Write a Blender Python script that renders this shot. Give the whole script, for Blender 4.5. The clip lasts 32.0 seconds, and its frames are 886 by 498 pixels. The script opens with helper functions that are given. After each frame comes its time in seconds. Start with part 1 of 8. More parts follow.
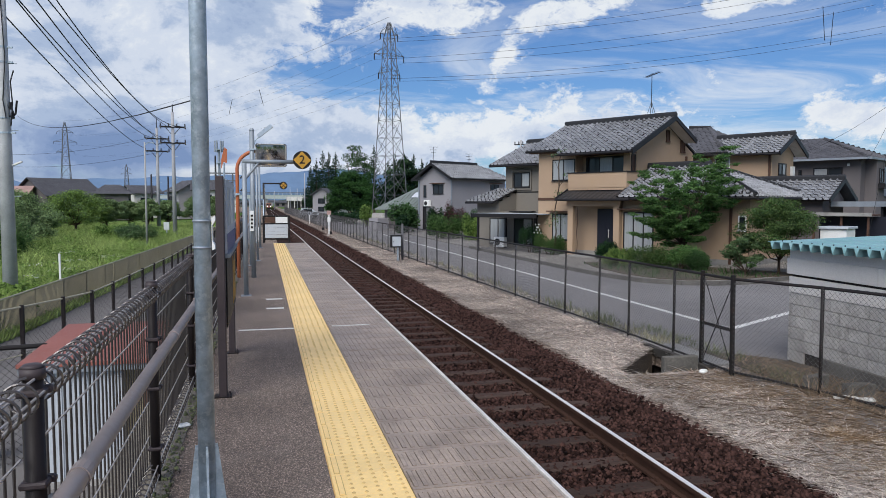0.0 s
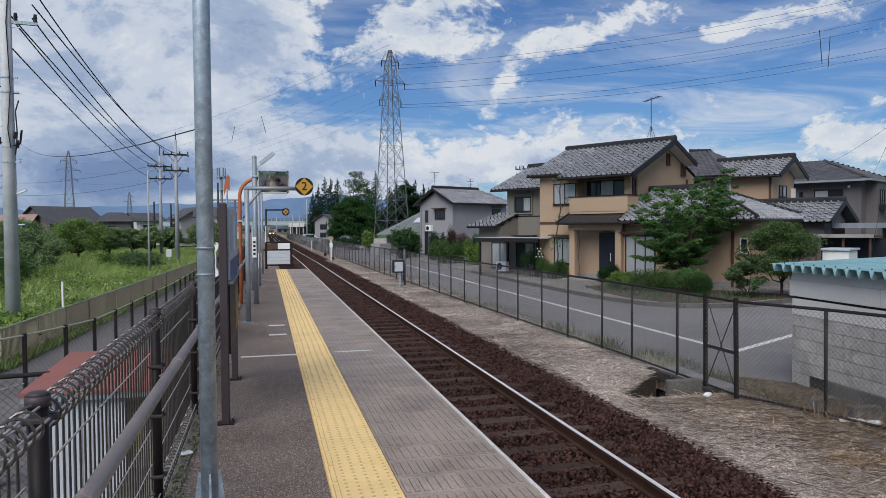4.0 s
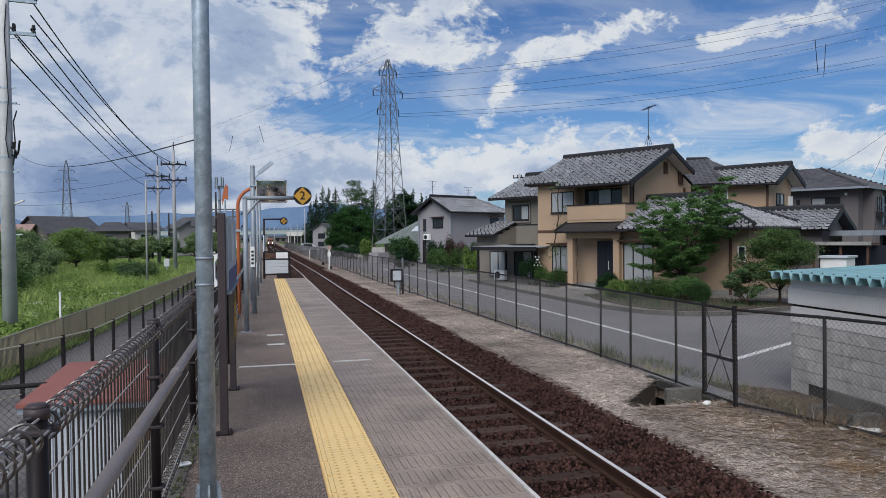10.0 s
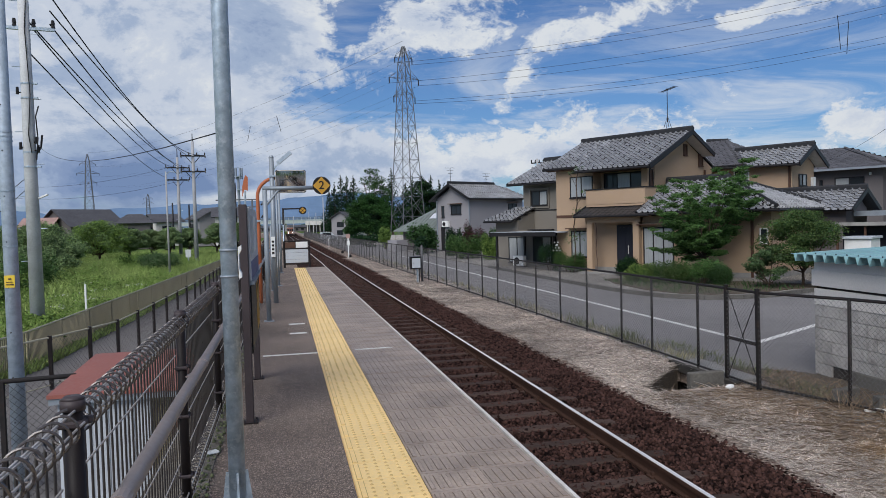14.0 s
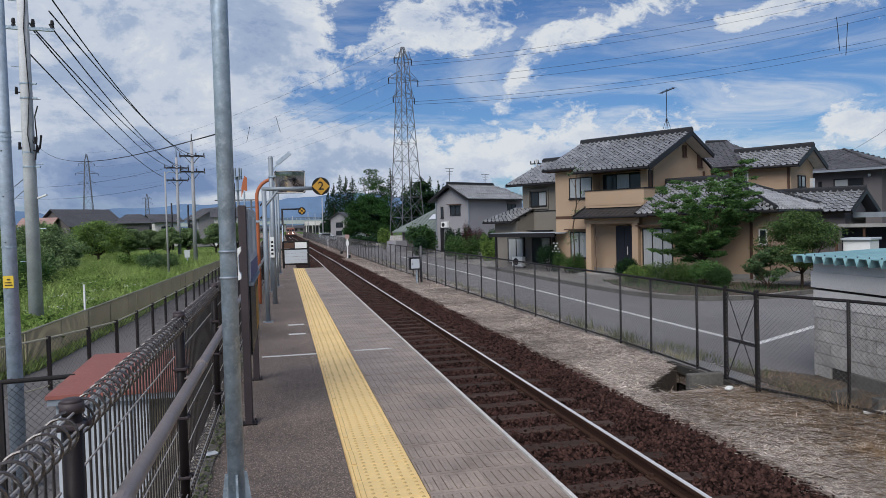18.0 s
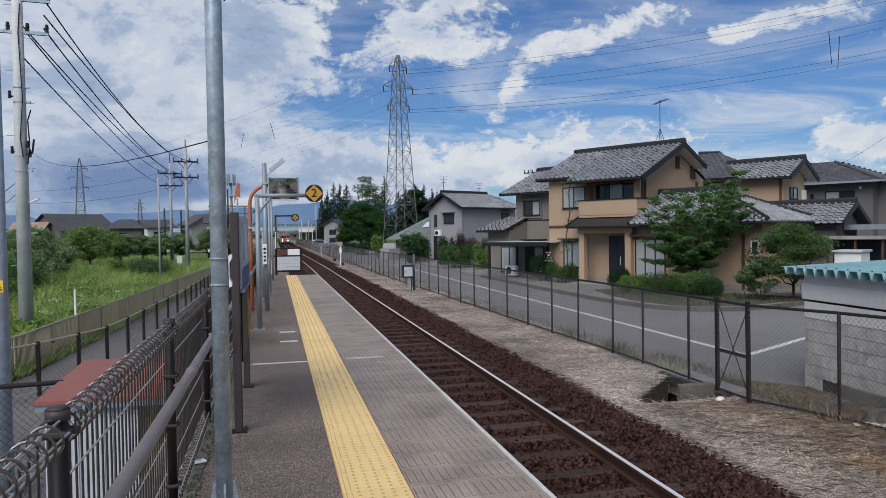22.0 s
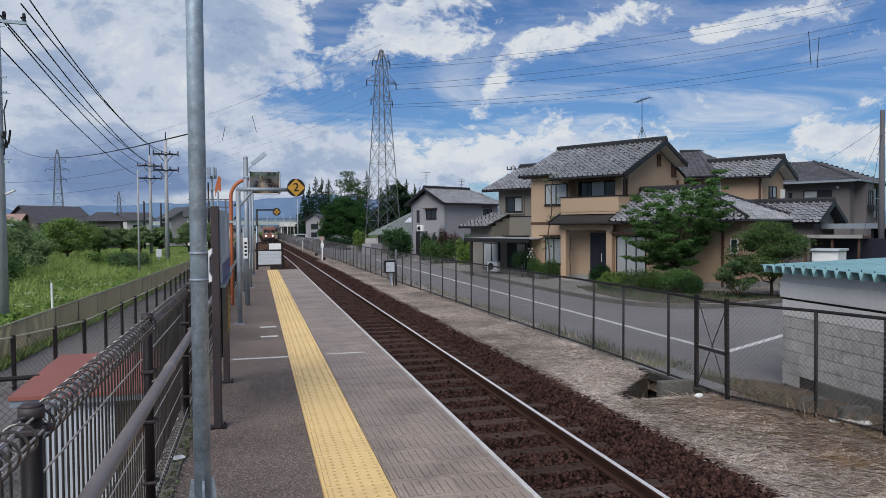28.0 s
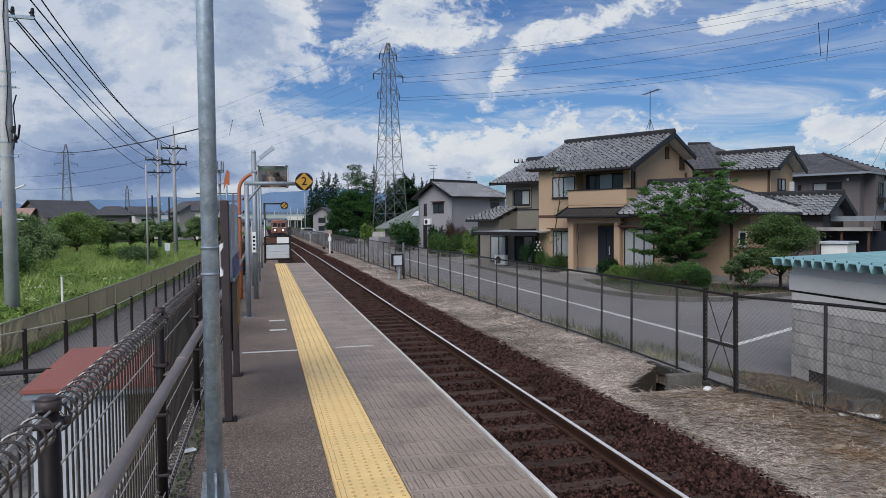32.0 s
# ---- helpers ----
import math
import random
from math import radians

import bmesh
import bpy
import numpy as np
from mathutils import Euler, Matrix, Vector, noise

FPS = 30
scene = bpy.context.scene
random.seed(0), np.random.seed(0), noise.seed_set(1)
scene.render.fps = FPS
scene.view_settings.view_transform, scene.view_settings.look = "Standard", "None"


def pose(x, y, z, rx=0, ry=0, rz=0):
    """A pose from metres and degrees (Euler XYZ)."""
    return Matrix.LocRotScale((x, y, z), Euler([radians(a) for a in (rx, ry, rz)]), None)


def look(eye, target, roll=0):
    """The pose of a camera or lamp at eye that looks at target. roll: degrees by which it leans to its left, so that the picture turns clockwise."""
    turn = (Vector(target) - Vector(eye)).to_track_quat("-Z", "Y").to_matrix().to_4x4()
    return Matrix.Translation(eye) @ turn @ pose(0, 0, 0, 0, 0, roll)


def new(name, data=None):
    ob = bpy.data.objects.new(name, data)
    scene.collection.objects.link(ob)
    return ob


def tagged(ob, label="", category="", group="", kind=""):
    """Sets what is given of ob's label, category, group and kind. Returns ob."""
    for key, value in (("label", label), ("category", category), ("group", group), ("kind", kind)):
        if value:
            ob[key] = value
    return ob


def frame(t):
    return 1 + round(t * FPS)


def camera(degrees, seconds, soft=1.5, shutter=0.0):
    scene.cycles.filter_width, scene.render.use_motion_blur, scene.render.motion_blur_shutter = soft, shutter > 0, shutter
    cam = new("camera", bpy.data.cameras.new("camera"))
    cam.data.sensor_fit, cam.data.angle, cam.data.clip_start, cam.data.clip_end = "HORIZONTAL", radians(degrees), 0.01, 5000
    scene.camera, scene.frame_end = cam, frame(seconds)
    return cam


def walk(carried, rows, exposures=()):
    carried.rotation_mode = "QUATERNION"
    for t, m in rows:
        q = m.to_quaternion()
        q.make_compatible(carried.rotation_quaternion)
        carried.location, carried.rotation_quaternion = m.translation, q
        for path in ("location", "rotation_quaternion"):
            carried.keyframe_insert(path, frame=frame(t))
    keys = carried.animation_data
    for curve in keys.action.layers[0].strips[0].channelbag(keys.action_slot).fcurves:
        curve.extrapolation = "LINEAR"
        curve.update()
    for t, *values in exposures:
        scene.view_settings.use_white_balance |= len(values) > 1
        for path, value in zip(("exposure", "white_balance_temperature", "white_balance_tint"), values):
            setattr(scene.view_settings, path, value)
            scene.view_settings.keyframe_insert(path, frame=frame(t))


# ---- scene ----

# ---------------------------------------------------------------- camera
cam = camera(62.98, 32.0, soft=0.8)
ROWS = [
    (0.0, pose(0.003, 0.022, 1.482, 86.317, -0.013, -13.911)),
    (0.5, pose(-0.000, 0.026, 1.492, 86.716, 0.146, -14.008)),
    (1.0, pose(-0.004, 0.013, 1.484, 87.087, 0.213, -13.918)),
    (1.5, pose(-0.004, 0.001, 1.482, 87.409, 0.273, -13.669)),
    (2.0, pose(-0.006, -0.003, 1.481, 87.722, 0.379, -13.508)),
    (2.5, pose(-0.006, -0.002, 1.500, 87.961, 0.445, -13.419)),
    (3.0, pose(-0.004, -0.008, 1.489, 88.159, 0.481, -13.429)),
    (3.5, pose(-0.003, -0.002, 1.484, 88.229, 0.493, -13.558)),
    (5.5, pose(0.010, -0.000, 1.484, 88.543, 0.441, -14.262)),
    (6.0, pose(0.008, -0.011, 1.488, 88.647, 0.586, -14.176)),
    (6.5, pose(0.006, -0.010, 1.495, 88.711, 0.743, -14.030)),
    (7.0, pose(0.009, -0.009, 1.500, 88.702, 0.905, -13.911)),
    (7.5, pose(0.006, -0.001, 1.492, 88.718, 1.072, -13.830)),
    (8.0, pose(0.002, 0.001, 1.489, 88.815, 1.187, -13.801)),
    (8.5, pose(0.012, 0.005, 1.492, 88.957, 1.252, -13.789)),
    (9.0, pose(0.004, 0.002, 1.500, 89.055, 1.120, -13.861)),
    (9.5, pose(-0.001, -0.002, 1.491, 89.048, 0.879, -13.919)),
    (10.0, pose(-0.006, 0.001, 1.488, 88.968, 0.640, -13.929)),
    (10.5, pose(-0.006, -0.002, 1.495, 88.816, 0.434, -13.699)),
    (11.0, pose(-0.023, -0.010, 1.502, 88.674, 0.471, -13.218)),
    (11.5, pose(-0.034, -0.027, 1.492, 88.590, 0.697, -12.690)),
    (12.0, pose(-0.028, -0.024, 1.501, 88.451, 1.120, -12.314)),
    (12.5, pose(-0.012, -0.022, 1.499, 88.328, 1.440, -12.166)),
    (13.0, pose(-0.012, -0.010, 1.495, 88.174, 1.583, -12.224)),
    (13.5, pose(-0.015, -0.006, 1.495, 88.038, 1.585, -12.359)),
    (14.0, pose(-0.021, -0.010, 1.497, 87.945, 1.569, -12.483)),
    (14.5, pose(-0.017, -0.001, 1.497, 87.892, 1.698, -12.559)),
    (16.5, pose(-0.002, 0.003, 1.507, 88.061, 2.086, -12.754)),
    (17.0, pose(-0.013, -0.003, 1.499, 88.083, 1.881, -12.747)),
    (17.5, pose(-0.016, -0.002, 1.497, 88.033, 1.653, -12.664)),
    (18.0, pose(-0.023, -0.005, 1.502, 87.993, 1.473, -12.553)),
    (18.5, pose(-0.018, -0.013, 1.508, 87.992, 1.382, -12.503)),
    (19.0, pose(-0.021, 0.004, 1.502, 88.020, 1.245, -12.555)),
    (19.5, pose(-0.026, -0.009, 1.506, 88.053, 1.190, -12.641)),
    (20.0, pose(-0.022, -0.008, 1.505, 88.126, 1.089, -12.736)),
    (20.5, pose(-0.024, -0.027, 1.512, 88.269, 1.052, -12.795)),
    (21.0, pose(-0.026, -0.021, 1.510, 88.436, 1.011, -12.862)),
    (21.5, pose(-0.018, -0.007, 1.505, 88.568, 0.971, -12.972)),
    (22.0, pose(-0.015, -0.008, 1.507, 88.625, 0.919, -13.063)),
    (22.5, pose(-0.019, -0.006, 1.508, 88.621, 0.768, -13.126)),
    (23.0, pose(-0.024, -0.019, 1.510, 88.539, 0.624, -13.133)),
    (23.5, pose(-0.027, -0.013, 1.506, 88.428, 0.498, -13.160)),
    (24.0, pose(-0.022, -0.012, 1.501, 88.328, 0.524, -13.305)),
    (24.5, pose(-0.026, -0.016, 1.506, 88.212, 0.511, -13.600)),
    (25.0, pose(-0.038, -0.014, 1.509, 88.145, 0.459, -13.995)),
    (25.5, pose(-0.031, -0.000, 1.509, 88.207, 0.351, -14.236)),
    (27.5, pose(-0.016, 0.009, 1.507, 88.417, 0.345, -14.290)),
    (28.0, pose(-0.014, 0.009, 1.510, 88.255, 0.427, -14.465)),
    (28.5, pose(-0.017, 0.013, 1.506, 88.125, 0.459, -14.607)),
    (29.0, pose(-0.018, 0.010, 1.508, 88.015, 0.515, -14.609)),
    (29.5, pose(-0.018, 0.011, 1.510, 87.912, 0.544, -14.490)),
    (30.0, pose(-0.027, 0.006, 1.504, 87.837, 0.522, -14.386)),
    (30.5, pose(-0.020, 0.014, 1.500, 87.777, 0.525, -14.258)),
    (31.0, pose(-0.017, 0.018, 1.503, 87.742, 0.548, -14.138)),
    (31.5, pose(-0.021, 0.017, 1.505, 87.734, 0.560, -14.036)),
    (32.0, pose(-0.028, 0.006, 1.513, 87.732, 0.553, -13.901)),
]
walk(cam, ROWS, exposures=[(0.0, 0.26), (0.5, 0.18), (1.0, 0.12), (2.0, 0.09), (6.0, 0.06), (32.0, 0.05)])

# ---------------------------------------------------------------- light
SUN_EL, SUN_AZ = 45.0, 214.0


def make_world():
    w = bpy.data.worlds.new("sky")
    w.use_nodes = True
    scene.world = w
    nt = w.node_tree
    N, L = nt.nodes, nt.links
    N.clear()
    out = N.new("ShaderNodeOutputWorld")
    bg = N.new("ShaderNodeBackground")
    bg.inputs["Strength"].default_value = 0.088
    L.new(bg.outputs[0], out.inputs[0])
    sky = N.new("ShaderNodeTexSky")
    sky.sky_type = "NISHITA"
    sky.sun_disc = False
    sky.sun_elevation = radians(SUN_EL)
    sky.sun_rotation = radians(SUN_AZ)
    sky.air_density, sky.dust_density, sky.ozone_density = 1.0, 0.6, 1.6
    tc = N.new("ShaderNodeTexCoord")
    sep = N.new("ShaderNodeSeparateXYZ")
    L.new(tc.outputs["Generated"], sep.inputs[0])

    def math_(op, a, b=None, clamp=False):
        n = N.new("ShaderNodeMath")
        n.operation, n.use_clamp = op, clamp
        for i, v in enumerate((a, b)):
            if v is None:
                continue
            if isinstance(v, (int, float)):
                n.inputs[i].default_value = v
            else:
                L.new(v, n.inputs[i])
        return n.outputs[0]

    def ramp(fac, stops, mode="EASE"):
        n = N.new("ShaderNodeValToRGB")
        n.color_ramp.interpolation = mode
        e = n.color_ramp.elements
        while len(e) < len(stops):
            e.new(0.5)
        for el, (p, c) in zip(e, stops):
            el.position = p
            el.color = (*c, 1) if isinstance(c, tuple) else (c, c, c, 1)
        L.new(fac, n.inputs[0])
        return n.outputs[0]

    def mix(fac, a, b):
        n = N.new("ShaderNodeMix")
        n.data_type = "RGBA"
        for i, v in ((0, fac), (6, a), (7, b)):
            if isinstance(v, (int, float)):
                n.inputs[i].default_value = v
            elif isinstance(v, tuple):
                n.inputs[i].default_value = (*v, 1)
            else:
                L.new(v, n.inputs[i])
        return n.outputs[2]

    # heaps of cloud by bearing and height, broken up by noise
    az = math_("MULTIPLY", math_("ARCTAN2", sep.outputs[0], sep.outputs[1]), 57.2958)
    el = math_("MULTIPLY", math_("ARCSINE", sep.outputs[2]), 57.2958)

    def vmap(sc, off):
        m = N.new("ShaderNodeMapping")
        m.inputs["Location"].default_value = off
        m.inputs["Scale"].default_value = sc
        L.new(tc.outputs["Generated"], m.inputs[0])
        return m.outputs[0]

    def noise_(vec, scale, detail, rough, dist=0.0):
        n = N.new("ShaderNodeTexNoise")
        n.inputs["Scale"].default_value = scale
        n.inputs["Detail"].default_value = detail
        n.inputs["Roughness"].default_value = rough
        n.inputs["Distortion"].default_value = dist
        L.new(vec, n.inputs["Vector"])
        return n.outputs["Fac"]

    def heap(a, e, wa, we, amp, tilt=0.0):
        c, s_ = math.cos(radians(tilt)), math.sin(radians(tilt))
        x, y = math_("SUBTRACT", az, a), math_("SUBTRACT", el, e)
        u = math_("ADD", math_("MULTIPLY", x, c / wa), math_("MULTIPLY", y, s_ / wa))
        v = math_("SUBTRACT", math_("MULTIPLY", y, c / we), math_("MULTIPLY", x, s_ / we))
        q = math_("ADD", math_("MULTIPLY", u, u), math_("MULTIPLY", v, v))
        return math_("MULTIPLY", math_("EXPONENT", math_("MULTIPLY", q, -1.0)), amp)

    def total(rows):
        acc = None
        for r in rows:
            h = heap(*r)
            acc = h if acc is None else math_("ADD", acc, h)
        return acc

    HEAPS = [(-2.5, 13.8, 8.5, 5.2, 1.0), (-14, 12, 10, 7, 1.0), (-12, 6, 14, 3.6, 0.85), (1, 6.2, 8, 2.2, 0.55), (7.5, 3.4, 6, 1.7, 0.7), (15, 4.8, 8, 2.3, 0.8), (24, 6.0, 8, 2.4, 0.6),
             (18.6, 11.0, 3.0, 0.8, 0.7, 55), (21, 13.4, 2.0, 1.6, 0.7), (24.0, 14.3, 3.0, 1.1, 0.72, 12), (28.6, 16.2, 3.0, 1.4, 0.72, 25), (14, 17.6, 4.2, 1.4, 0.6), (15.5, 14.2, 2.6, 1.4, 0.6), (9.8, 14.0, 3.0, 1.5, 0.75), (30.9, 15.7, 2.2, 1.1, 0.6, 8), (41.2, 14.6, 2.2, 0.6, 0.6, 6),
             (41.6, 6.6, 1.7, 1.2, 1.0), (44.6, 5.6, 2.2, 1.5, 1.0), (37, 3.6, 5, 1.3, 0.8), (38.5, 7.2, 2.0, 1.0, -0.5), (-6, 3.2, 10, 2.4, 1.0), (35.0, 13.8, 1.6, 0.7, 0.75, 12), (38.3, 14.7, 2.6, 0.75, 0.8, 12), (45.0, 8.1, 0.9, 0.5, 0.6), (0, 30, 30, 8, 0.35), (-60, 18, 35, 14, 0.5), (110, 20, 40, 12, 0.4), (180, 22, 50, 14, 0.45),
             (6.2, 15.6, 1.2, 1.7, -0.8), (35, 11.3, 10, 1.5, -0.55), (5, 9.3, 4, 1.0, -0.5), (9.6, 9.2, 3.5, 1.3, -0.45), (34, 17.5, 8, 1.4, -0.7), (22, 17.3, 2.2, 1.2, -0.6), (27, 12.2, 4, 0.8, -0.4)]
    fluff = noise_(vmap((1, 1, 1.9), (0.3, 1.2, 0.1)), 10.0, 14.0, 0.70, 0.3)
    fray = noise_(vmap((1, 1, 1.5), (7.3, 2.2, 5.1)), 38.0, 9.0, 0.68, 0.6)
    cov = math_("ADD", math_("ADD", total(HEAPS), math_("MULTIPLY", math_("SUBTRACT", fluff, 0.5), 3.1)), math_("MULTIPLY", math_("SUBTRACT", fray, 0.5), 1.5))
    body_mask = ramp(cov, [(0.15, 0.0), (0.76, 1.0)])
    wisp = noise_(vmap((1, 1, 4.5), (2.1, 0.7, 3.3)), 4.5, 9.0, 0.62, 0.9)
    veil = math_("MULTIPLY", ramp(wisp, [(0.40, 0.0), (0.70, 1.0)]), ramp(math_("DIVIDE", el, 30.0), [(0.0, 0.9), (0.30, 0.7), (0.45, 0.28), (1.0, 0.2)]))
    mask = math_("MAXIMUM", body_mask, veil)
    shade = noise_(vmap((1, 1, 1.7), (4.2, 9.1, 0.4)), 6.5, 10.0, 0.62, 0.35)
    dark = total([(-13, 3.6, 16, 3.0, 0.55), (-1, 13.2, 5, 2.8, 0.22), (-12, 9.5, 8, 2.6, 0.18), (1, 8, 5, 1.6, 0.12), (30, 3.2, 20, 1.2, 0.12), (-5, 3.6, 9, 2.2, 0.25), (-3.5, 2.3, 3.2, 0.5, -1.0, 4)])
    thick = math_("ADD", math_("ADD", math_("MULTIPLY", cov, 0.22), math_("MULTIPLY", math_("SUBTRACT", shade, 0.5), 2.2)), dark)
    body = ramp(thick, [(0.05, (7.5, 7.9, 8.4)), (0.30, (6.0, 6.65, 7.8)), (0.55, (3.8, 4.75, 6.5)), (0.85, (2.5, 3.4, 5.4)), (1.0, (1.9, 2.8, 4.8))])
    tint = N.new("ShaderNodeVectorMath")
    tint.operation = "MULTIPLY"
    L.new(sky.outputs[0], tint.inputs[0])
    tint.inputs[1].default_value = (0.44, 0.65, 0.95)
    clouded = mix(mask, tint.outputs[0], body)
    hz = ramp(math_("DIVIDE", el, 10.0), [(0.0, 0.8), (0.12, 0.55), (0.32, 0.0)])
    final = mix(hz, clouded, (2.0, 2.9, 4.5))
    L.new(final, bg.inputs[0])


make_world()
sun = new("sun", bpy.data.lights.new("sun", "SUN"))
sun.data.energy, sun.data.angle, sun.data.color = 3.3, radians(50), (1.0, 0.97, 0.93)
_az, _el = radians(SUN_AZ), radians(SUN_EL)
sun.matrix_world = look((0, 0, 60), Vector((0, 0, 60)) - Vector((math.sin(_az) * math.cos(_el), math.cos(_az) * math.cos(_el), math.sin(_el))))

# ---------------------------------------------------------------- materials


def mat(name, col, rough=0.7, metal=0.0, big=0.18, fine=0.12, bscale=0.8, fscale=25.0, bump=0.15, bdist=0.01, dirt=None, dirt_amt=0.0,
        rand=0.0, spec=0.3, stretch=(1, 1, 1), emit=None, island=0.0, trans=0.0, speck=None):
    """Base colour with stains at a large scale, grain at a fine one, fine relief, and a shade per piece."""
    m = bpy.data.materials.new(name)
    m.use_nodes = True
    nt = m.node_tree
    N, L = nt.nodes, nt.links
    b = N["Principled BSDF"]
    b.inputs["Metallic"].default_value = metal
    b.inputs["Specular IOR Level"].default_value = spec
    tc = N.new("ShaderNodeTexCoord")
    mp = N.new("ShaderNodeMapping")
    mp.inputs["Scale"].default_value = stretch
    geo = N.new("ShaderNodeNewGeometry")
    L.new(geo.outputs["Position"], mp.inputs[0])

    def nz(scale, detail=4.0, rough_=0.55):
        n = N.new("ShaderNodeTexNoise")
        n.inputs["Scale"].default_value = scale
        n.inputs["Detail"].default_value = detail
        n.inputs["Roughness"].default_value = rough_
        L.new(mp.outputs[0], n.inputs["Vector"])
        return n.outputs["Fac"]

    def rng(v, lo, hi):
        n = N.new("ShaderNodeMapRange")
        n.inputs[1].default_value, n.inputs[2].default_value = 0.28, 0.72
        n.inputs[3].default_value, n.inputs[4].default_value = lo, hi
        L.new(v, n.inputs[0])
        return n.outputs[0]

    def mul(a, c):
        n = N.new("ShaderNodeMath")
        n.operation = "MULTIPLY"
        L.new(a, n.inputs[0])
        L.new(c, n.inputs[1])
        return n.outputs[0]

    n1, n2 = nz(bscale), nz(fscale, 5.0, 0.65)
    k = mul(rng(n1, 1 - big, 1 + big), rng(n2, 1 - fine, 1 + fine))
    if rand:
        oi = N.new("ShaderNodeObjectInfo")
        r = N.new("ShaderNodeMapRange")
        r.inputs[3].default_value, r.inputs[4].default_value = 1 - rand, 1 + rand
        L.new(oi.outputs["Random"], r.inputs[0])
        k = mul(k, r.outputs[0])
    if island:
        r = N.new("ShaderNodeMapRange")
        r.inputs[3].default_value, r.inputs[4].default_value = 1 - island, 1 + island
        L.new(geo.outputs["Random Per Island"], r.inputs[0])
        k = mul(k, r.outputs[0])
    if speck:
        vo = N.new("ShaderNodeTexVoronoi")
        vo.inputs["Scale"].default_value = speck[0]
        L.new(mp.outputs[0], vo.inputs["Vector"])
        sc = N.new("ShaderNodeSeparateColor")
        L.new(vo.outputs["Color"], sc.inputs[0])
        pw = N.new("ShaderNodeMath")
        pw.operation = "POWER"
        pw.inputs[1].default_value = 4.0
        L.new(sc.outputs[0], pw.inputs[0])
        r = N.new("ShaderNodeMapRange")
        r.inputs[3].default_value, r.inputs[4].default_value = speck[1], speck[2]
        L.new(pw.outputs[0], r.inputs[0])
        k = mul(k, r.outputs[0])
    cm = N.new("ShaderNodeVectorMath")
    cm.operation = "SCALE"
    cm.inputs[0].default_value = col
    L.new(k, cm.inputs["Scale"])
    colour = cm.outputs[0]
    if dirt:
        mx = N.new("ShaderNodeMix")
        mx.data_type = "RGBA"
        fac = N.new("ShaderNodeMapRange")
        fac.inputs[1].default_value, fac.inputs[2].default_value = 0.5, 0.72
        fac.inputs[4].default_value = dirt_amt
        L.new(nz(bscale * 2.7, 7.0, 0.7), fac.inputs[0])
        L.new(fac.outputs[0], mx.inputs[0])
        L.new(colour, mx.inputs[6])
        mx.inputs[7].default_value = (*dirt, 1)
        colour = mx.outputs[2]
    L.new(colour, b.inputs["Base Color"])
    L.new(rng(n2, max(0.02, rough - 0.12), min(1, rough + 0.12)), b.inputs["Roughness"])
    if bump:
        bp = N.new("ShaderNodeBump")
        bp.inputs["Strength"].default_value = bump
        bp.inputs["Distance"].default_value = bdist
        L.new(n2, bp.inputs["Height"])
        L.new(bp.outputs[0], b.inputs["Normal"])
    if emit:
        b.inputs["Emission Color"].default_value = (*emit[:3], 1)
        b.inputs["Emission Strength"].default_value = emit[3]
    if trans:
        tr = N.new("ShaderNodeBsdfTranslucent")
        L.new(colour, tr.inputs[0])
        ms = N.new("ShaderNodeMixShader")
        ms.inputs[0].default_value = trans
        L.new(b.outputs[0], ms.inputs[1])
        L.new(tr.outputs[0], ms.inputs[2])
        L.new(ms.outputs[0], N["Material Output"].inputs[0])
    return m


M = {}
M["asphalt"] = mat("asphalt_platform", (0.142, 0.110, 0.089), 0.82, big=0.3, fine=0.35, bscale=0.8, fscale=60, bump=0.6, bdist=0.006, dirt=(0.195, 0.168, 0.145), dirt_amt=0.35, speck=(190, 0.66, 3.6), spec=0.3)
M["road"] = mat("road_asphalt", (0.188, 0.177, 0.173), 0.9, big=0.15, fine=0.25, bscale=0.25, fscale=60, bump=0.3, dirt=(0.24, 0.23, 0.22), dirt_amt=0.5, speck=(60, 0.8, 1.8))
M["path"] = mat("path_asphalt", (0.155, 0.145, 0.14), 0.9, big=0.2, fine=0.25, bscale=0.3, fscale=60, bump=0.3)
M["yellow"] = mat("tactile_yellow", (0.90, 0.635, 0.265), 0.48, spec=0.45, big=0.06, fine=0.08, bscale=1.2, fscale=40, bump=0.1, bdist=0.003, dirt=(0.42, 0.28, 0.09), dirt_amt=0.25, rand=0.04)
M["yellowdark"] = mat("tactile_dark", (0.55, 0.375, 0.15), 0.65, big=0.1, fine=0.2, bscale=1.2, fscale=40, bump=0.1, bdist=0.003)
M["plate"] = mat("edge_plate", (0.335, 0.262, 0.208), 0.46, spec=0.55, big=0.25, fine=0.3, bscale=1.1, fscale=50, bump=0.2, bdist=0.004, dirt=(0.13, 0.095, 0.068), dirt_amt=0.7, rand=0.14)
M["grime"] = mat("joint_grime", (0.045, 0.04, 0.036), 0.9, big=0.2, fine=0.3, bscale=2, fscale=50, spec=0.05)
M["plot"] = mat("plot_ground", (0.215, 0.198, 0.178), 0.95, big=0.25, fine=0.3, bscale=0.5, fscale=20, bump=0.4, bdist=0.02, speck=(24, 0.7, 2.2))
M["block"] = mat("concrete_block", (0.40, 0.38, 0.355), 0.9, big=0.22, fine=0.2, bscale=2.2, fscale=35, bump=0.3, dirt=(0.19, 0.175, 0.155), dirt_amt=0.8, rand=0.12)
